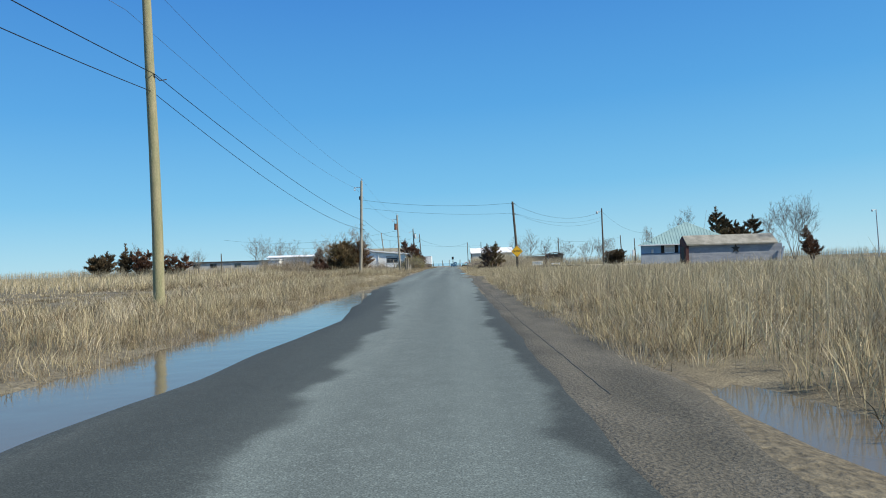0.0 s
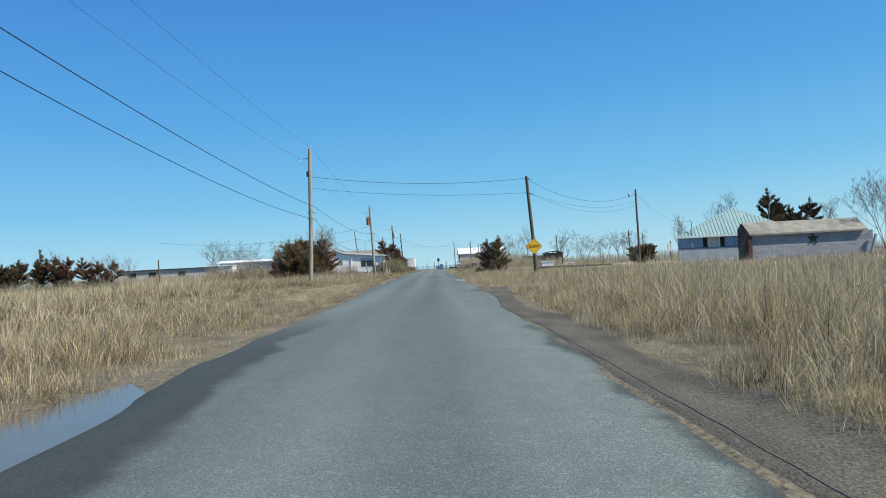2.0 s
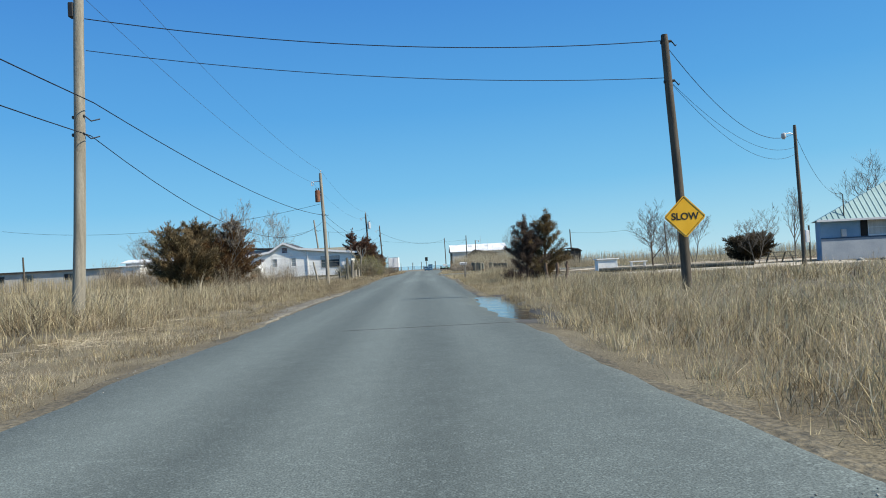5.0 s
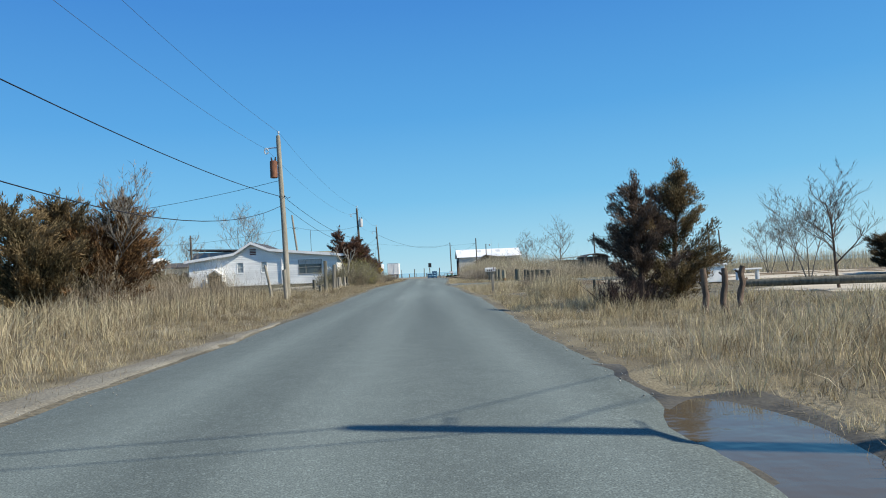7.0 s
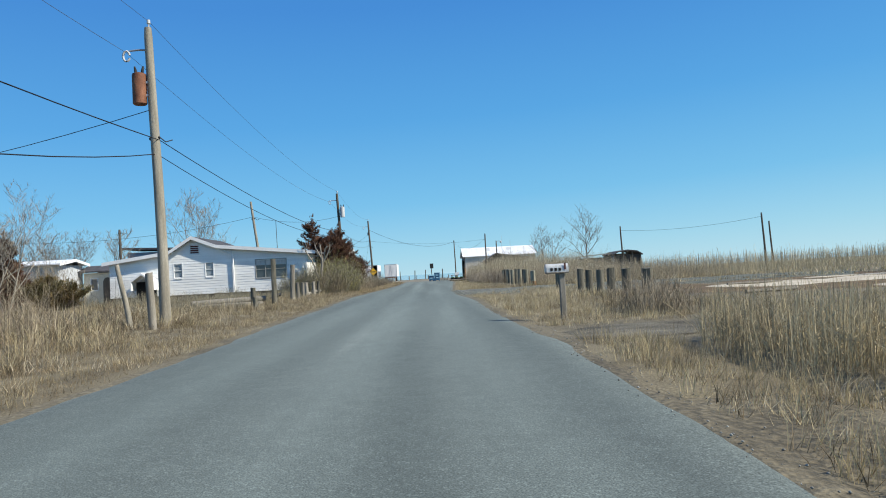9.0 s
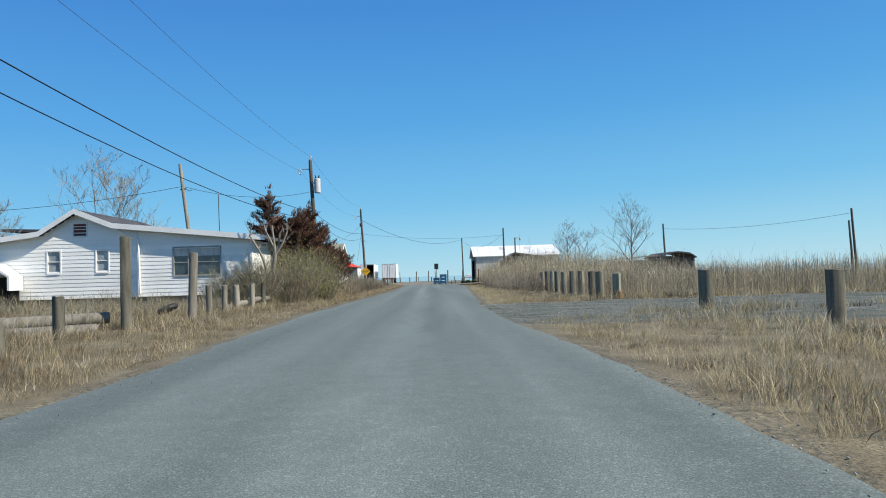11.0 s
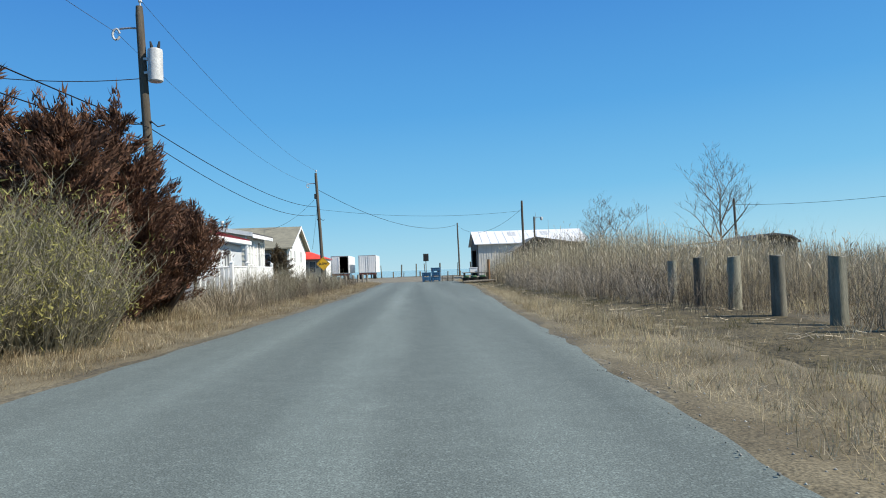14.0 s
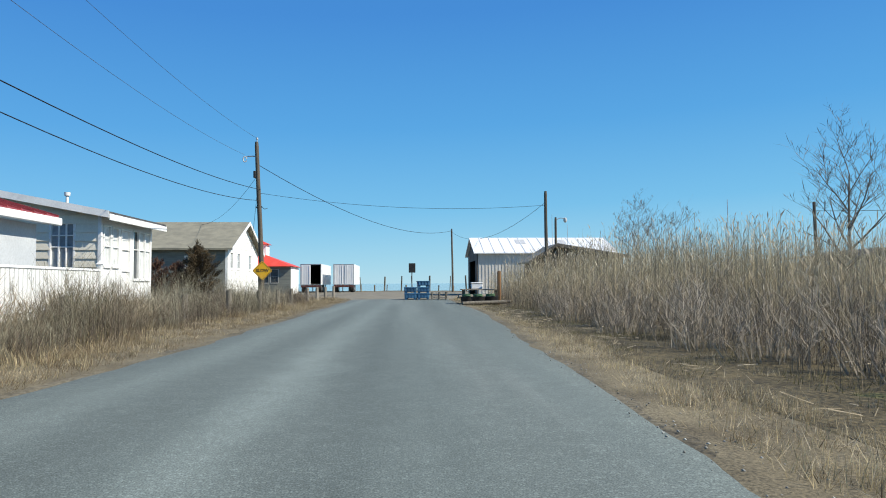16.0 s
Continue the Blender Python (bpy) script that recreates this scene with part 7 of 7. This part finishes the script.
# box trailers
def trailer(x0, x1, y0, open_door, label):
    t = thing("box_trailer", ((x0 + x1) / 2, y0 + 4, 0), label, "trailer", "box trailers")
    z0, z1, y1 = 0.95, 3.66, y0 + 12
    part("side_wall", Build().box((x0, y0 + 0.05, z0), (x0 + 0.05, y1, z1), 0.01), TRAILER, t)
    part("side_wall", Build().box((x1 - 0.05, y0 + 0.05, z0), (x1, y1, z1), 0.01), TRAILER, t)
    part("roof", Build().box((x0 + 0.05, y0 + 0.05, z1 - 0.06), (x1 - 0.05, y1, z1), 0.01), TRAILER, t)
    part("floor", Build().box((x0 + 0.05, y0 + 0.05, z0), (x1 - 0.05, y1, z0 + 0.12), 0.01), DARKWALL, t)
    # end wall coloured near-black for the darkness deep inside
    part("front_wall", Build().box((x0 + 0.05, y1 - 0.06, z0 + 0.12), (x1 - 0.05, y1, z1 - 0.06)), DARK, t)
    fr = Build()
    for a, b in (((x0, z0), (x0 + 0.09, z1)), ((x1 - 0.09, z0), (x1, z1))):
        fr.box((a[0], y0 - 0.04, a[1]), (b[0], y0 + 0.05, b[1]), 0.01)
    fr.box((x0 + 0.09, y0 - 0.04, z1 - 0.10), (x1 - 0.09, y0 + 0.05, z1), 0.01)
    part("door_frame", fr, GALV, t)
    mid = (x0 + x1) / 2
    for k, (a, b) in enumerate(((x0 + 0.1, mid - 0.01), (mid + 0.01, x1 - 0.1))):
        if open_door and k == 1:
            continue
        d = part("door", Build().box((a, y0 - 0.02, z0 + 0.03), (b, y0 + 0.03, z1 - 0.11), 0.01), TRAILER, t, "white rear door")
        for q in range(4):
            u = a + (b - a) * (q + 0.5) / 4
            part("rib", Build().box((u - 0.03, y0 - 0.045, z0 + 0.1), (u + 0.03, y0 - 0.02, z1 - 0.18), 0.008), TRAILER, d)
        part("lock_rod", Build().tube([(b - 0.18 if k == 0 else a + 0.18, y0 - 0.06, z0 + 0.05), (b - 0.18 if k == 0 else a + 0.18, y0 - 0.06, z1 - 0.15)], 0.018, 6), GALV, d)
    part("bumper", Build().box((x0 + 0.05, y0 - 0.05, 0.62), (x1 - 0.05, y0 + 0.08, 0.92), 0.02), DARKRED, t, "dark rear underrun bar")
    for sx in (x0 + 0.30, x1 - 0.30):
        for wy in (y0 + 1.3, y0 + 2.6):
            wh = part("wheel", Build().tube([(sx - 0.25, wy, 0.42), (sx - 0.2, wy, 0.42), (sx + 0.2, wy, 0.42), (sx + 0.25, wy, 0.42)], [0.44, 0.5, 0.5, 0.44], 18), BLACK, t, smooth=True)
            part("rim", Build().tube([(sx - 0.26, wy, 0.42), (sx + 0.26, wy, 0.42)], 0.26, 12), GALV, wh, smooth=True)
    part("landing_leg", Build().box((x0 + 0.4, y1 - 3, -0.05), (x0 + 0.52, y1 - 2.88, z0), 0.01), GALV, t)
    part("landing_leg", Build().box((x1 - 0.52, y1 - 3, -0.05), (x1 - 0.4, y1 - 2.88, z0), 0.01), GALV, t)


trailer(-9.75, -7.05, 258, False, "white box trailer with closed ribbed rear doors")
trailer(-13.9, -11.2, 257, True, "white box trailer with one open rear door")

# pale metal barn
ba = thing("barn", (12.5, 232, 0), "pale metal barn with bright white roof", "barn")
w = Wall(ba, "x", 227.2, 6.4, 19.0, -0.1, [(6.4, 3.85), (19.0, 3.85)])
cw = w.core(BARNWALL)
for k in range(42):
    u = 6.5 + k * 0.3
    part("wall_rib", Build().box((u - 0.03, 227.165, -0.1), (u + 0.03, 227.198, 3.8), 0.006), BARNWALL, cw)
g = Build()
g.prism([(227.2, -0.1), (227.2, 3.85), (232.0, 5.4), (236.8, 3.85), (236.8, -0.1), (235.2, -0.1), (235.2, 3.2), (228.8, 3.2), (228.8, -0.1)], 0, 6.3, 6.4)
# pale sheet side turned from the sun, its shade painted as a dark colour
part("gable_wall", g, DARKWALL, ba, "gable end darkened for its shade, with open doorway")
part("gable_wall", Build().prism([(227.2, -0.1), (227.2, 3.85), (232.0, 5.4), (236.8, 3.85), (236.8, -0.1)], 0, 18.9, 19.0), BARNWALL, ba)
part("back_wall", Build().box((6.4, 236.7, -0.1), (18.9, 236.8, 3.85)), DARKWALL, ba)
roof_run(ba, [(226.8, 3.75), (232.0, 5.42)], 6.0, 19.2, 0.08, BRIGHTROOF, None, "y", ribs=0.9, label="bright white metal roof slope")
roof_run(ba, [(232.0, 5.42), (237.2, 3.75)], 6.0, 19.2, 0.08, BRIGHTROOF, None, "y", label="bright white metal roof slope")
for u in (10.3, 14.2):
    part("skylight", Build().add([(u, 229.8, 4.82), (u + 0.9, 229.8, 4.82), (u + 0.9, 231.2, 5.27), (u, 231.2, 5.27), (u, 229.8, 4.6), (u + 0.9, 229.8, 4.6), (u + 0.9, 231.2, 5.05), (u, 231.2, 5.05)], [(0, 1, 2, 3), (0, 4, 5, 1), (1, 5, 6, 2), (2, 6, 7, 3), (3, 7, 4, 0)]), GREYTANK, ba, "grey translucent roof panel")

# weathered shed in the reeds
ws = thing("shed", (11.5, 214, 0), "weathered grey shed with sagging roof in the reeds", "shed")
part("wall", Build().prism([(9.0, -0.1), (9.0, 2.6), (10.5, 3.65), (15.3, 2.85), (15.3, -0.1)], 1, 212.3, 217.0), DARKWALL, ws)
roof_run(ws, [(8.5, 2.5), (10.5, 3.75)], 211.8, 217.4, 0.10, OLDROOF, DARKWALL, fname="rake_board")
roof_run(ws, [(10.5, 3.75), (15.7, 2.9)], 211.8, 217.4, 0.10, OLDROOF, DARKWALL, fname="rake_board")

# dark open shed beyond the marsh
ds = thing("shed", (28.8, 205, 0), "dark open-sided shed with curved roof beyond reeds", "shed")
curve = [(26.6, 2.55), (27.4, 2.95), (28.8, 3.15), (30.2, 2.95), (31.0, 2.45)]
part("roof", Build().prism(curve + [(u, z - 0.15) for u, z in curve[::-1]], 1, 202.5, 209), DARKROOF, ds, "dark curved roof")
part("back_wall", Build().box((26.8, 208.6, -0.1), (30.8, 208.8, 2.7)), DARKWALL, ds)
for u in (26.9, 28.2, 29.5, 30.7):
    part("post", Build().box((u - 0.09, 202.7, -0.1), (u + 0.09, 202.88, 2.7 if u in (26.9, 30.7) else 2.95), 0.01), DARKWALL, ds)
part("side_wall", Build().box((26.7, 202.9, -0.1), (26.8, 208.6, 2.45)), PALEWALL, ds)
# added dark sheet behind the posts: paints the unlit inside of the shed
part("front_wall", Build().box((26.9, 202.92, -0.1), (30.7, 203.02, 2.45), 0.01), DARKWALL, ds)
part("lean_to_roof", Build().prism([(20.5, 2.25), (26.6, 2.7), (26.6, 2.8), (20.5, 2.35)], 1, 203, 208), OLDROOF, ds)
part("lean_to_wall", Build().box((20.7, 203.2, -0.1), (26.5, 203.4, 2.2), 0.02), DARKWALL, ds)

# blue house
bh = thing("house", (36, 114.5, 0), "blue house with ribbed blue-green metal hip roof", "house")
w = Wall(bh, "x", 112.4, 29.0, 43.4, -0.1, [(29, 2.92), (43.4, 2.92)])
w.window(32.62, 34.02, 1.68, 2.82, WHITE_T, CURTAIN, rails=(2.25,), label="pale curtained window with dark shutters")
w.window(39.8, 41.1, 1.68, 2.82, WHITE_T, PANE_PALE, rails=(2.25,))
w.core(BLUEWALL)
part("lower_wall", Build().box((28.98, 112.34, -0.1), (43.42, 112.398, 1.52), 0.006), PALEWALL, bh, "pale grey lower wall")
part("band", Build().box((28.97, 112.32, 1.52), (43.43, 112.398, 1.60), 0.006), mat("dark_blue_band", (0.05, 0.09, 0.15), (0.07, 0.12, 0.19), 2.0), bh, "dark blue band")
for a in (32.02, 34.1):
    part("shutter", Build().box((a, 112.33, 1.62), (a + 0.53, 112.395, 2.88), 0.01), DARK, bh, "dark shutter")
part("side_wall", Build().prism([(29.0, 112.57), (29.16, 112.57), (31.06, 116.6), (30.9, 116.6)], 2, -0.1, 2.92), BLUEWALL, bh)
part("side_wall", Build().box((43.24, 112.57, -0.1), (43.4, 116.6, 2.92)), BLUEWALL, bh)
part("back_wall", Build().box((31.06, 116.45, -0.1), (43.24, 116.6, 2.92)), BLUEWALL, bh)
ex, ey, ax, ay, az = (28.4, 44.2), (111.8, 117.1), 36.5, 114.4, 6.35
hip = Build().add([(ex[0], ey[0], 2.90), (ex[1], ey[0], 2.90), (ex[1], ey[1], 2.90), (ex[0] + 2.4, ey[1], 2.90), (ax, ay, az), (ax + 0.3, ay + 0.3, az)],
                  [(0, 1, 4), (1, 2, 5, 4), (2, 3, 5), (3, 0, 4, 5), (3, 2, 1, 0)])
hr = part("roof", hip, BLUEROOF, bh, "ribbed blue-green metal roof")
for k in range(1, 36):
    u = ex[0] + (ex[1] - ex[0]) * k / 36
    f = (u - ex[0]) / (ax - ex[0]) if u < ax else (ex[1] - u) / (ex[1] - ax)
    a, b = Vector((u, ey[0], 2.92)), Vector((u, ey[0] + (ay - ey[0]) * f, 2.92 + (az - 2.92) * f))
    part("roof_rib", Build().tube([a, b], 0.035, 4), BLUEROOF, hr)
part("eaves_board", Build().box((ex[0], ey[0] - 0.03, 2.78), (ex[1], ey[0], 2.94), 0.01), GREYWALL, bh)
part("vent_stack", Build().tube([(30.6, 112.0, 2.9), (30.6, 112.0, 4.75), (30.4, 112.0, 4.9)], 0.04, 8), POLE_DARK, bh, smooth=True)
part("meter", Build().box((30.5, 112.2, 1.65), (30.85, 112.33, 2.2), 0.02), GREYTANK, bh)

# long grey shed with a star
ss = thing("shed", (37.5, 99, 0), "long faded grey shed with old roof and dark star", "shed")
w = Wall(ss, "x", 97.2, 31.3, 43.6, -0.1, [(31.3, 2.45), (43.6, 2.45)])
cw = w.core(LAVENDER)
w.boards(LAVENDER, 0.42, cw, "wall_board", 0.015)
part("side_wall", Build().box((43.4, 97.4, -0.1), (43.6, 99.5, 2.45)), LAVENDER, ss)
part("back_wall", Build().box((31.3, 99.3, -0.1), (43.4, 99.5, 3.1)), LAVENDER, ss)
part("roof", Build().prism([(96.8, 2.40), (98.6, 3.62), (99.6, 3.1), (99.6, 3.25), (98.6, 3.79), (96.8, 2.57)], 0, 31.0, 42.9), OLDROOF, ss, "sagging grey lichen-stained roof")
part("gable_wall", Build().prism([(96.95, -0.1), (96.95, 2.5), (98.6, 3.68), (99.5, 3.15), (99.5, -0.1)], 0, 30.9, 31.28), DARKRED, ss, "dark red end wall")
part("end_door", Build().box((30.84, 97.6, 0.3), (30.898, 98.9, 2.3), 0.01), DARKWALL, ss)
star = [(37.5 + (0.64 if k % 2 == 0 else 0.26) * math.sin(k * math.pi / 5), 1.85 + (0.64 if k % 2 == 0 else 0.26) * math.cos(k * math.pi / 5)) for k in range(10)]
part("star", Build().prism(star, 1, 97.10, 97.17), SIGNBLACK, ss, "dark five-pointed barn star")
part("loose_board", Build().prism([(43.0, -0.05), (43.6, 2.0), (43.75, 1.95), (43.25, -0.05)], 1, 96.7, 96.95), PALEWALL, ss, "pale boards leaning on the corner")

# small white outbuilding behind the bare trees, walls coloured grey for the trees' shade
fh = thing("outbuilding", (-33, 154, 0), "low outbuilding with shade-greyed walls and white roof edge behind bare trees", "house")
w = Wall(fh, "x", 152.6, -38.0, -28.2, -0.1, [(-38, 3.25), (-28.2, 3.25)])
for a in (-36.2, -32.0):
    w.window(a, a + 1.1, 1.4, 2.3, WHITE_T, PANE)
w.core(GREYWALL)
part("side_wall", Build().box((-28.36, 152.76, -0.1), (-28.2, 156.5, 3.25)), GREYWALL, fh)
part("back_wall", Build().box((-38.0, 156.34, -0.1), (-28.36, 156.5, 3.25)).box((-38.0, 152.76, -0.1), (-37.84, 156.34, 3.25)), GREYWALL, fh)
roof_run(fh, [(152.0, 3.26), (154.5, 3.62)], -38.4, -27.8, 0.1, BRIGHTROOF, WHITE_T, "y", label="pale low roof slope")
roof_run(fh, [(154.5, 3.62), (156.9, 3.26)], -38.4, -27.8, 0.1, BRIGHTROOF, WHITE_T, "y", label="pale low roof slope")

# cream shed beside the white cottage
cs = thing("shed", (-26.6, 157, 0), "small cream shed with dark roof beside the cottage", "shed")
w = Wall(cs, "x", 156.0, -27.9, -25.2, -0.1, [(-27.9, 2.6), (-25.2, 2.6)])
w.window(-27.3, -26.8, 1.2, 2.1, WHITE_T, PANE)
w.core(CREAM)
part("back_wall", Build().box((-27.9, 158.84, -0.1), (-25.2, 159.0, 2.6)).box((-27.9, 156.16, -0.1), (-27.74, 158.84, 2.6)).box((-25.36, 156.16, -0.1), (-25.2, 158.84, 2.6)), CREAM, cs)
part("door", Build().prism([(-26.35, 0.0), (-26.35, 1.9), (-26.2, 2.15), (-26.0, 2.2), (-25.8, 2.15), (-25.65, 1.9), (-25.65, 0.0)], 1, 155.93, 155.996), DARKWALL, cs, "dark arched door")
part("roof", Build().prism([(155.6, 2.62), (157.5, 3.1), (159.4, 2.62), (159.4, 2.74), (157.5, 3.22), (155.6, 2.74)], 0, -28.2, -24.95), DARKROOF, cs, "dark gabled roof")
cedar("evergreen_bush", (-22.7, 141.0), 2.2, 2.9, 241, CEDAR_GREEN, "low olive evergreen bush beside the cottage yard", low=0.02, shape=2.0, tops=4, limbs=170, per=26, size=0.20, category="bush")
brush("brush", 3000, -38, -25.0, 143, 150.5, 3.0, TWIG, "grey brush in front of the white outbuilding", w=0.022, twigs=10)

# white trailer home at the edge of the marsh
wt = thing("mobile_home", (-46, 152, 0), "low white mobile home with dark flat roof", "mobile home")
w = Wall(wt, "x", 150.0, -55.0, -37.6, 0.3, [(-55, 2.65), (-37.6, 2.65)])
for a in (-53.0, -49.5, -44.5):
    w.window(a, a + 1.3, 1.5, 2.3, ALU, PANE)
w.core(BARNWALL)
part("end_wall", Build().box((-37.6, 149.9, 0.3), (-35.2, 153.4, 2.75), 0.02), WHITE, wt, "bright white end wall")
part("back_wall", Build().box((-55, 153.2, 0.3), (-37.6, 153.4, 2.65)).box((-55, 150.16, 0.3), (-54.8, 153.2, 2.65)), PALEWALL, wt)
part("roof", Build().box((-55.2, 149.7, 2.66), (-37.4, 153.6, 2.80), 0.02), DARKROOF, wt)
part("roof", Build().box((-37.7, 149.6, 2.76), (-35.0, 153.6, 2.9), 0.02), WHITE_T, wt)
part("skirting", Build().box((-54.8, 150.2, -0.2), (-37.6, 153.2, 0.3), 0.02), DARKWALL, wt)


# ---- end of the road ----
def tote(x, y, z, sx, sy, sz, label, group="fish bins"):
    t = thing("plastic_bin", (x, y, z), label, "bin", group)
    part("body", Build().box((-sx / 2, -sy / 2, 0.10), (sx / 2, sy / 2, sz), 0.03), BLUETOTE, t, local=True)
    for k in range(4):
        u = -sx / 2 + sx * (k + 0.5) / 4
        part("rib", Build().box((u - 0.03, -sy / 2 - 0.025, 0.14), (u + 0.03, -sy / 2, sz - 0.07), 0.008), BLUETOTE, t, local=True)
    part("rim", Build().box((-sx / 2 - 0.03, -sy / 2 - 0.03, sz - 0.06), (sx / 2 + 0.03, sy / 2 + 0.03, sz), 0.012), BLUETOTE, t, local=True)
    for u in (-sx / 2 + 0.1, sx / 2 - 0.1):
        part("foot", Build().box((u - 0.08, -sy / 2 + 0.02, 0), (u + 0.08, sy / 2 - 0.02, 0.10), 0.01), BLUETOTE, t, local=True)
    return t


b0 = tote(0.2, 210.4, 0.0, 0.8, 0.9, 0.42, "dark blue plastic fish bin at the road end")
for x, y, z in ((0.2, 210.4, 0.42), (1.06, 210.5, 0), (1.08, 210.5, 0.42), (1.06, 210.5, 0.84), (0.25, 211.6, 0), (1.1, 211.7, 0), (1.1, 211.7, 0.42)):
    copy_thing(b0, pose(x, y, z, 0, 0, 4 * math.sin(x * 9 + z * 5)))
pal = thing("pallet", (2.1, 210.6, 0), "grey wooden pallet stack at the road end", "pallet")
for k in range(4):
    for q in range(4):
        part("slat", Build().box((1.6, 210.05 + q * 0.28, 0.10 + k * 0.13), (2.7, 210.23 + q * 0.28, 0.125 + k * 0.13), 0.004), PILE, pal)
    for u in (1.62, 2.1, 2.58):
        part("bearer", Build().box((u, 210.05, 0.0 + k * 0.13), (u + 0.09, 211.1, 0.10 + k * 0.13), 0.004), PILE, pal)
sg = thing("road_sign", (0.42, 230, 0), "dark sign panel on a thin post at road end", "road sign")
part("post", Build().tube([(0.42, 230, -0.1), (0.42, 230, 2.9)], 0.045, 8), POLE_DARK, sg, smooth=True)
part("plate", Build().box((0.12, 229.93, 2.1), (0.75, 229.96, 2.98), 0.01), SIGNBLACK, sg, "dark weathered panel")
tb = thing("work_table", (3.6, 201, 0), "rough plank table piled with gear beside the reeds", "table")
for k in range(4):
    part("plank", Build().box((2.9, 200.2 + k * 0.3, 0.72), (5.0, 200.46 + k * 0.3, 0.78), 0.008), PILE, tb)
for x, y in ((3.0, 200.3), (4.8, 200.3), (3.0, 201.2), (4.8, 201.2)):
    part("leg", Build().box((x, y, -0.1), (x + 0.1, y + 0.1, 0.72), 0.008), PILE_DARK, tb)
solo("cooler", Build().box((-0.3, -0.2, 0), (0.3, 0.2, 0.28), 0.03).box((-0.32, -0.22, 0.29), (0.32, 0.22, 0.36), 0.02), WHITE_T, "white plastic cooler box on the plank table", "cooler", at=(3.75, 200.6, 0.78))
def basket(x, y, r, h, m, label):
    t = thing("basket", (x, y, float(height(x, y))), label, "basket", "gear baskets")
    part("tub", Build().tube([(0, 0, 0), (0, 0, 0.03), (0, 0, h), (0, 0, h + 0.02)], [r * 0.82, r * 0.86, r, r * 1.04], 16), m, t, smooth=True, local=True)
    part("rope_coil", Build().tube([(r * 0.6 * math.cos(u), r * 0.6 * math.sin(u), h + 0.03 + 0.01 * u) for u in np.linspace(0, 12, 40)], 0.035, 5), mat("green_rope", (0.05, 0.12, 0.06), (0.08, 0.17, 0.09), 4.0), t, "coiled green rope", smooth=True, local=True)
basket(3.6, 198.4, 0.36, 0.42, BLACK, "black tub of green rope at the roadside")
basket(4.3, 198.9, 0.36, 0.42, BLACK, "black tub of green rope at the roadside")
basket(3.1, 199.4, 0.32, 0.4, BLACK, "black tub of green rope at the roadside")
piling((4.9, 200.0), 1.8, 0.10, 260, RUSTWOOD, "brown wooden post beside the plank table", "roadside posts")
log((2.7, 197.0, 0.1), (5.2, 198.0, 0.15), 0.09, "pale timber lying at the road edge")
log((3.0, 204.0, 0.3), (6.0, 205.5, 0.35), 0.1, "pale timber lying at the road edge")
rm = thing("mailbox", (-8.44, 167.35, float(height(-8.44, 167.35))), "rusty red-brown mailbox on two wooden posts", "mailbox")
part("body", Build().box((-8.73, 167.35, 0.72), (-8.15, 167.80, 1.04), 0.04), RUST, rm, "rusty red-brown box")
part("flag", Build().box((-8.21, 167.34, 0.78), (-8.17, 167.35, 1.10), 0.004), DARKRED, rm)
for u in (-8.51, -8.37):
    part("post", Build().box((u, 167.45, -0.15), (u + 0.12, 167.57, 0.72), 0.012), POLE_DARK, rm, "dark wooden post")
tire_t = thing("tyre_heap", (-9.6, 141.0, 0.05), "old black tyre lying among weathered stones", "tyre")
part("tyre", Build().tube([(-9.6 + 0.24 * math.cos(u), 141.0 + 0.24 * math.sin(u), 0.26 + 0.1 * math.cos(u)) for u in np.linspace(0, 6.283, 20)], 0.10, 8), BLACK, tire_t, smooth=True)
pic = thing("picnic_table", (25.6, 112, 0), "dark wooden picnic table in the yard", "picnic table")
for k in range(4):
    part("top_board", Build().box((24.8, 111.6 + k * 0.2, 0.72), (26.5, 111.78 + k * 0.2, 0.76), 0.006), PILE_DARK, pic)
for y in (111.1, 112.7):
    part("bench_board", Build().box((24.8, y, 0.42), (26.5, y + 0.25, 0.46), 0.006), PILE_DARK, pic)
for x in (25.0, 26.2):
    part("leg", Build().prism([(111.1, 0), (111.2, 0), (111.75, 0.72), (111.65, 0.72)], 0, x, x + 0.08), PILE_DARK, pic)
    part("leg", Build().prism([(112.9, 0), (113.0, 0), (112.45, 0.72), (112.35, 0.72)], 0, x, x + 0.08), PILE_DARK, pic)
bxs = thing("storage_box", (14.3, 114.6, 0), "low white storage box with flat lid in the marsh", "box")
part("body", Build().box((12.6, 113.9, 0.0), (14.1, 114.9, 0.82), 0.02), WHITE, bxs)
part("lid", Build().box((12.5, 113.8, 0.82), (14.2, 115.0, 0.90), 0.02), WHITE_T, bxs, "white flat lid")
for u in (12.8, 13.7):
    part("skid", Build().box((u, 113.95, -0.1), (u + 0.2, 114.85, 0.0)), PILE_DARK, bxs)
nb = thing("bird_box", (27.9, 112, 0), "small white box on a dark post", "box")
part("post", Build().box((27.86, 111.95, -0.1), (27.96, 112.05, 2.6), 0.01), PILE_DARK, nb)
part("box", Build().box((27.6, 111.85, 1.35), (27.86, 112.15, 2.25), 0.02), WHITE_T, nb, "white painted box")
wbx = thing("bench", (16.5, 117.0, 0), "small white bench at the sandy yard", "bench")
part("seat", Build().box((15.9, 116.8, 0.5), (17.3, 117.2, 0.58), 0.01), WHITE_T, wbx)
part("leg", Build().box((16.0, 116.85, -0.05), (16.12, 117.15, 0.5), 0.01), WHITE_T, wbx)
part("leg", Build().box((17.05, 116.85, -0.05), (17.17, 117.15, 0.5), 0.01), WHITE_T, wbx)
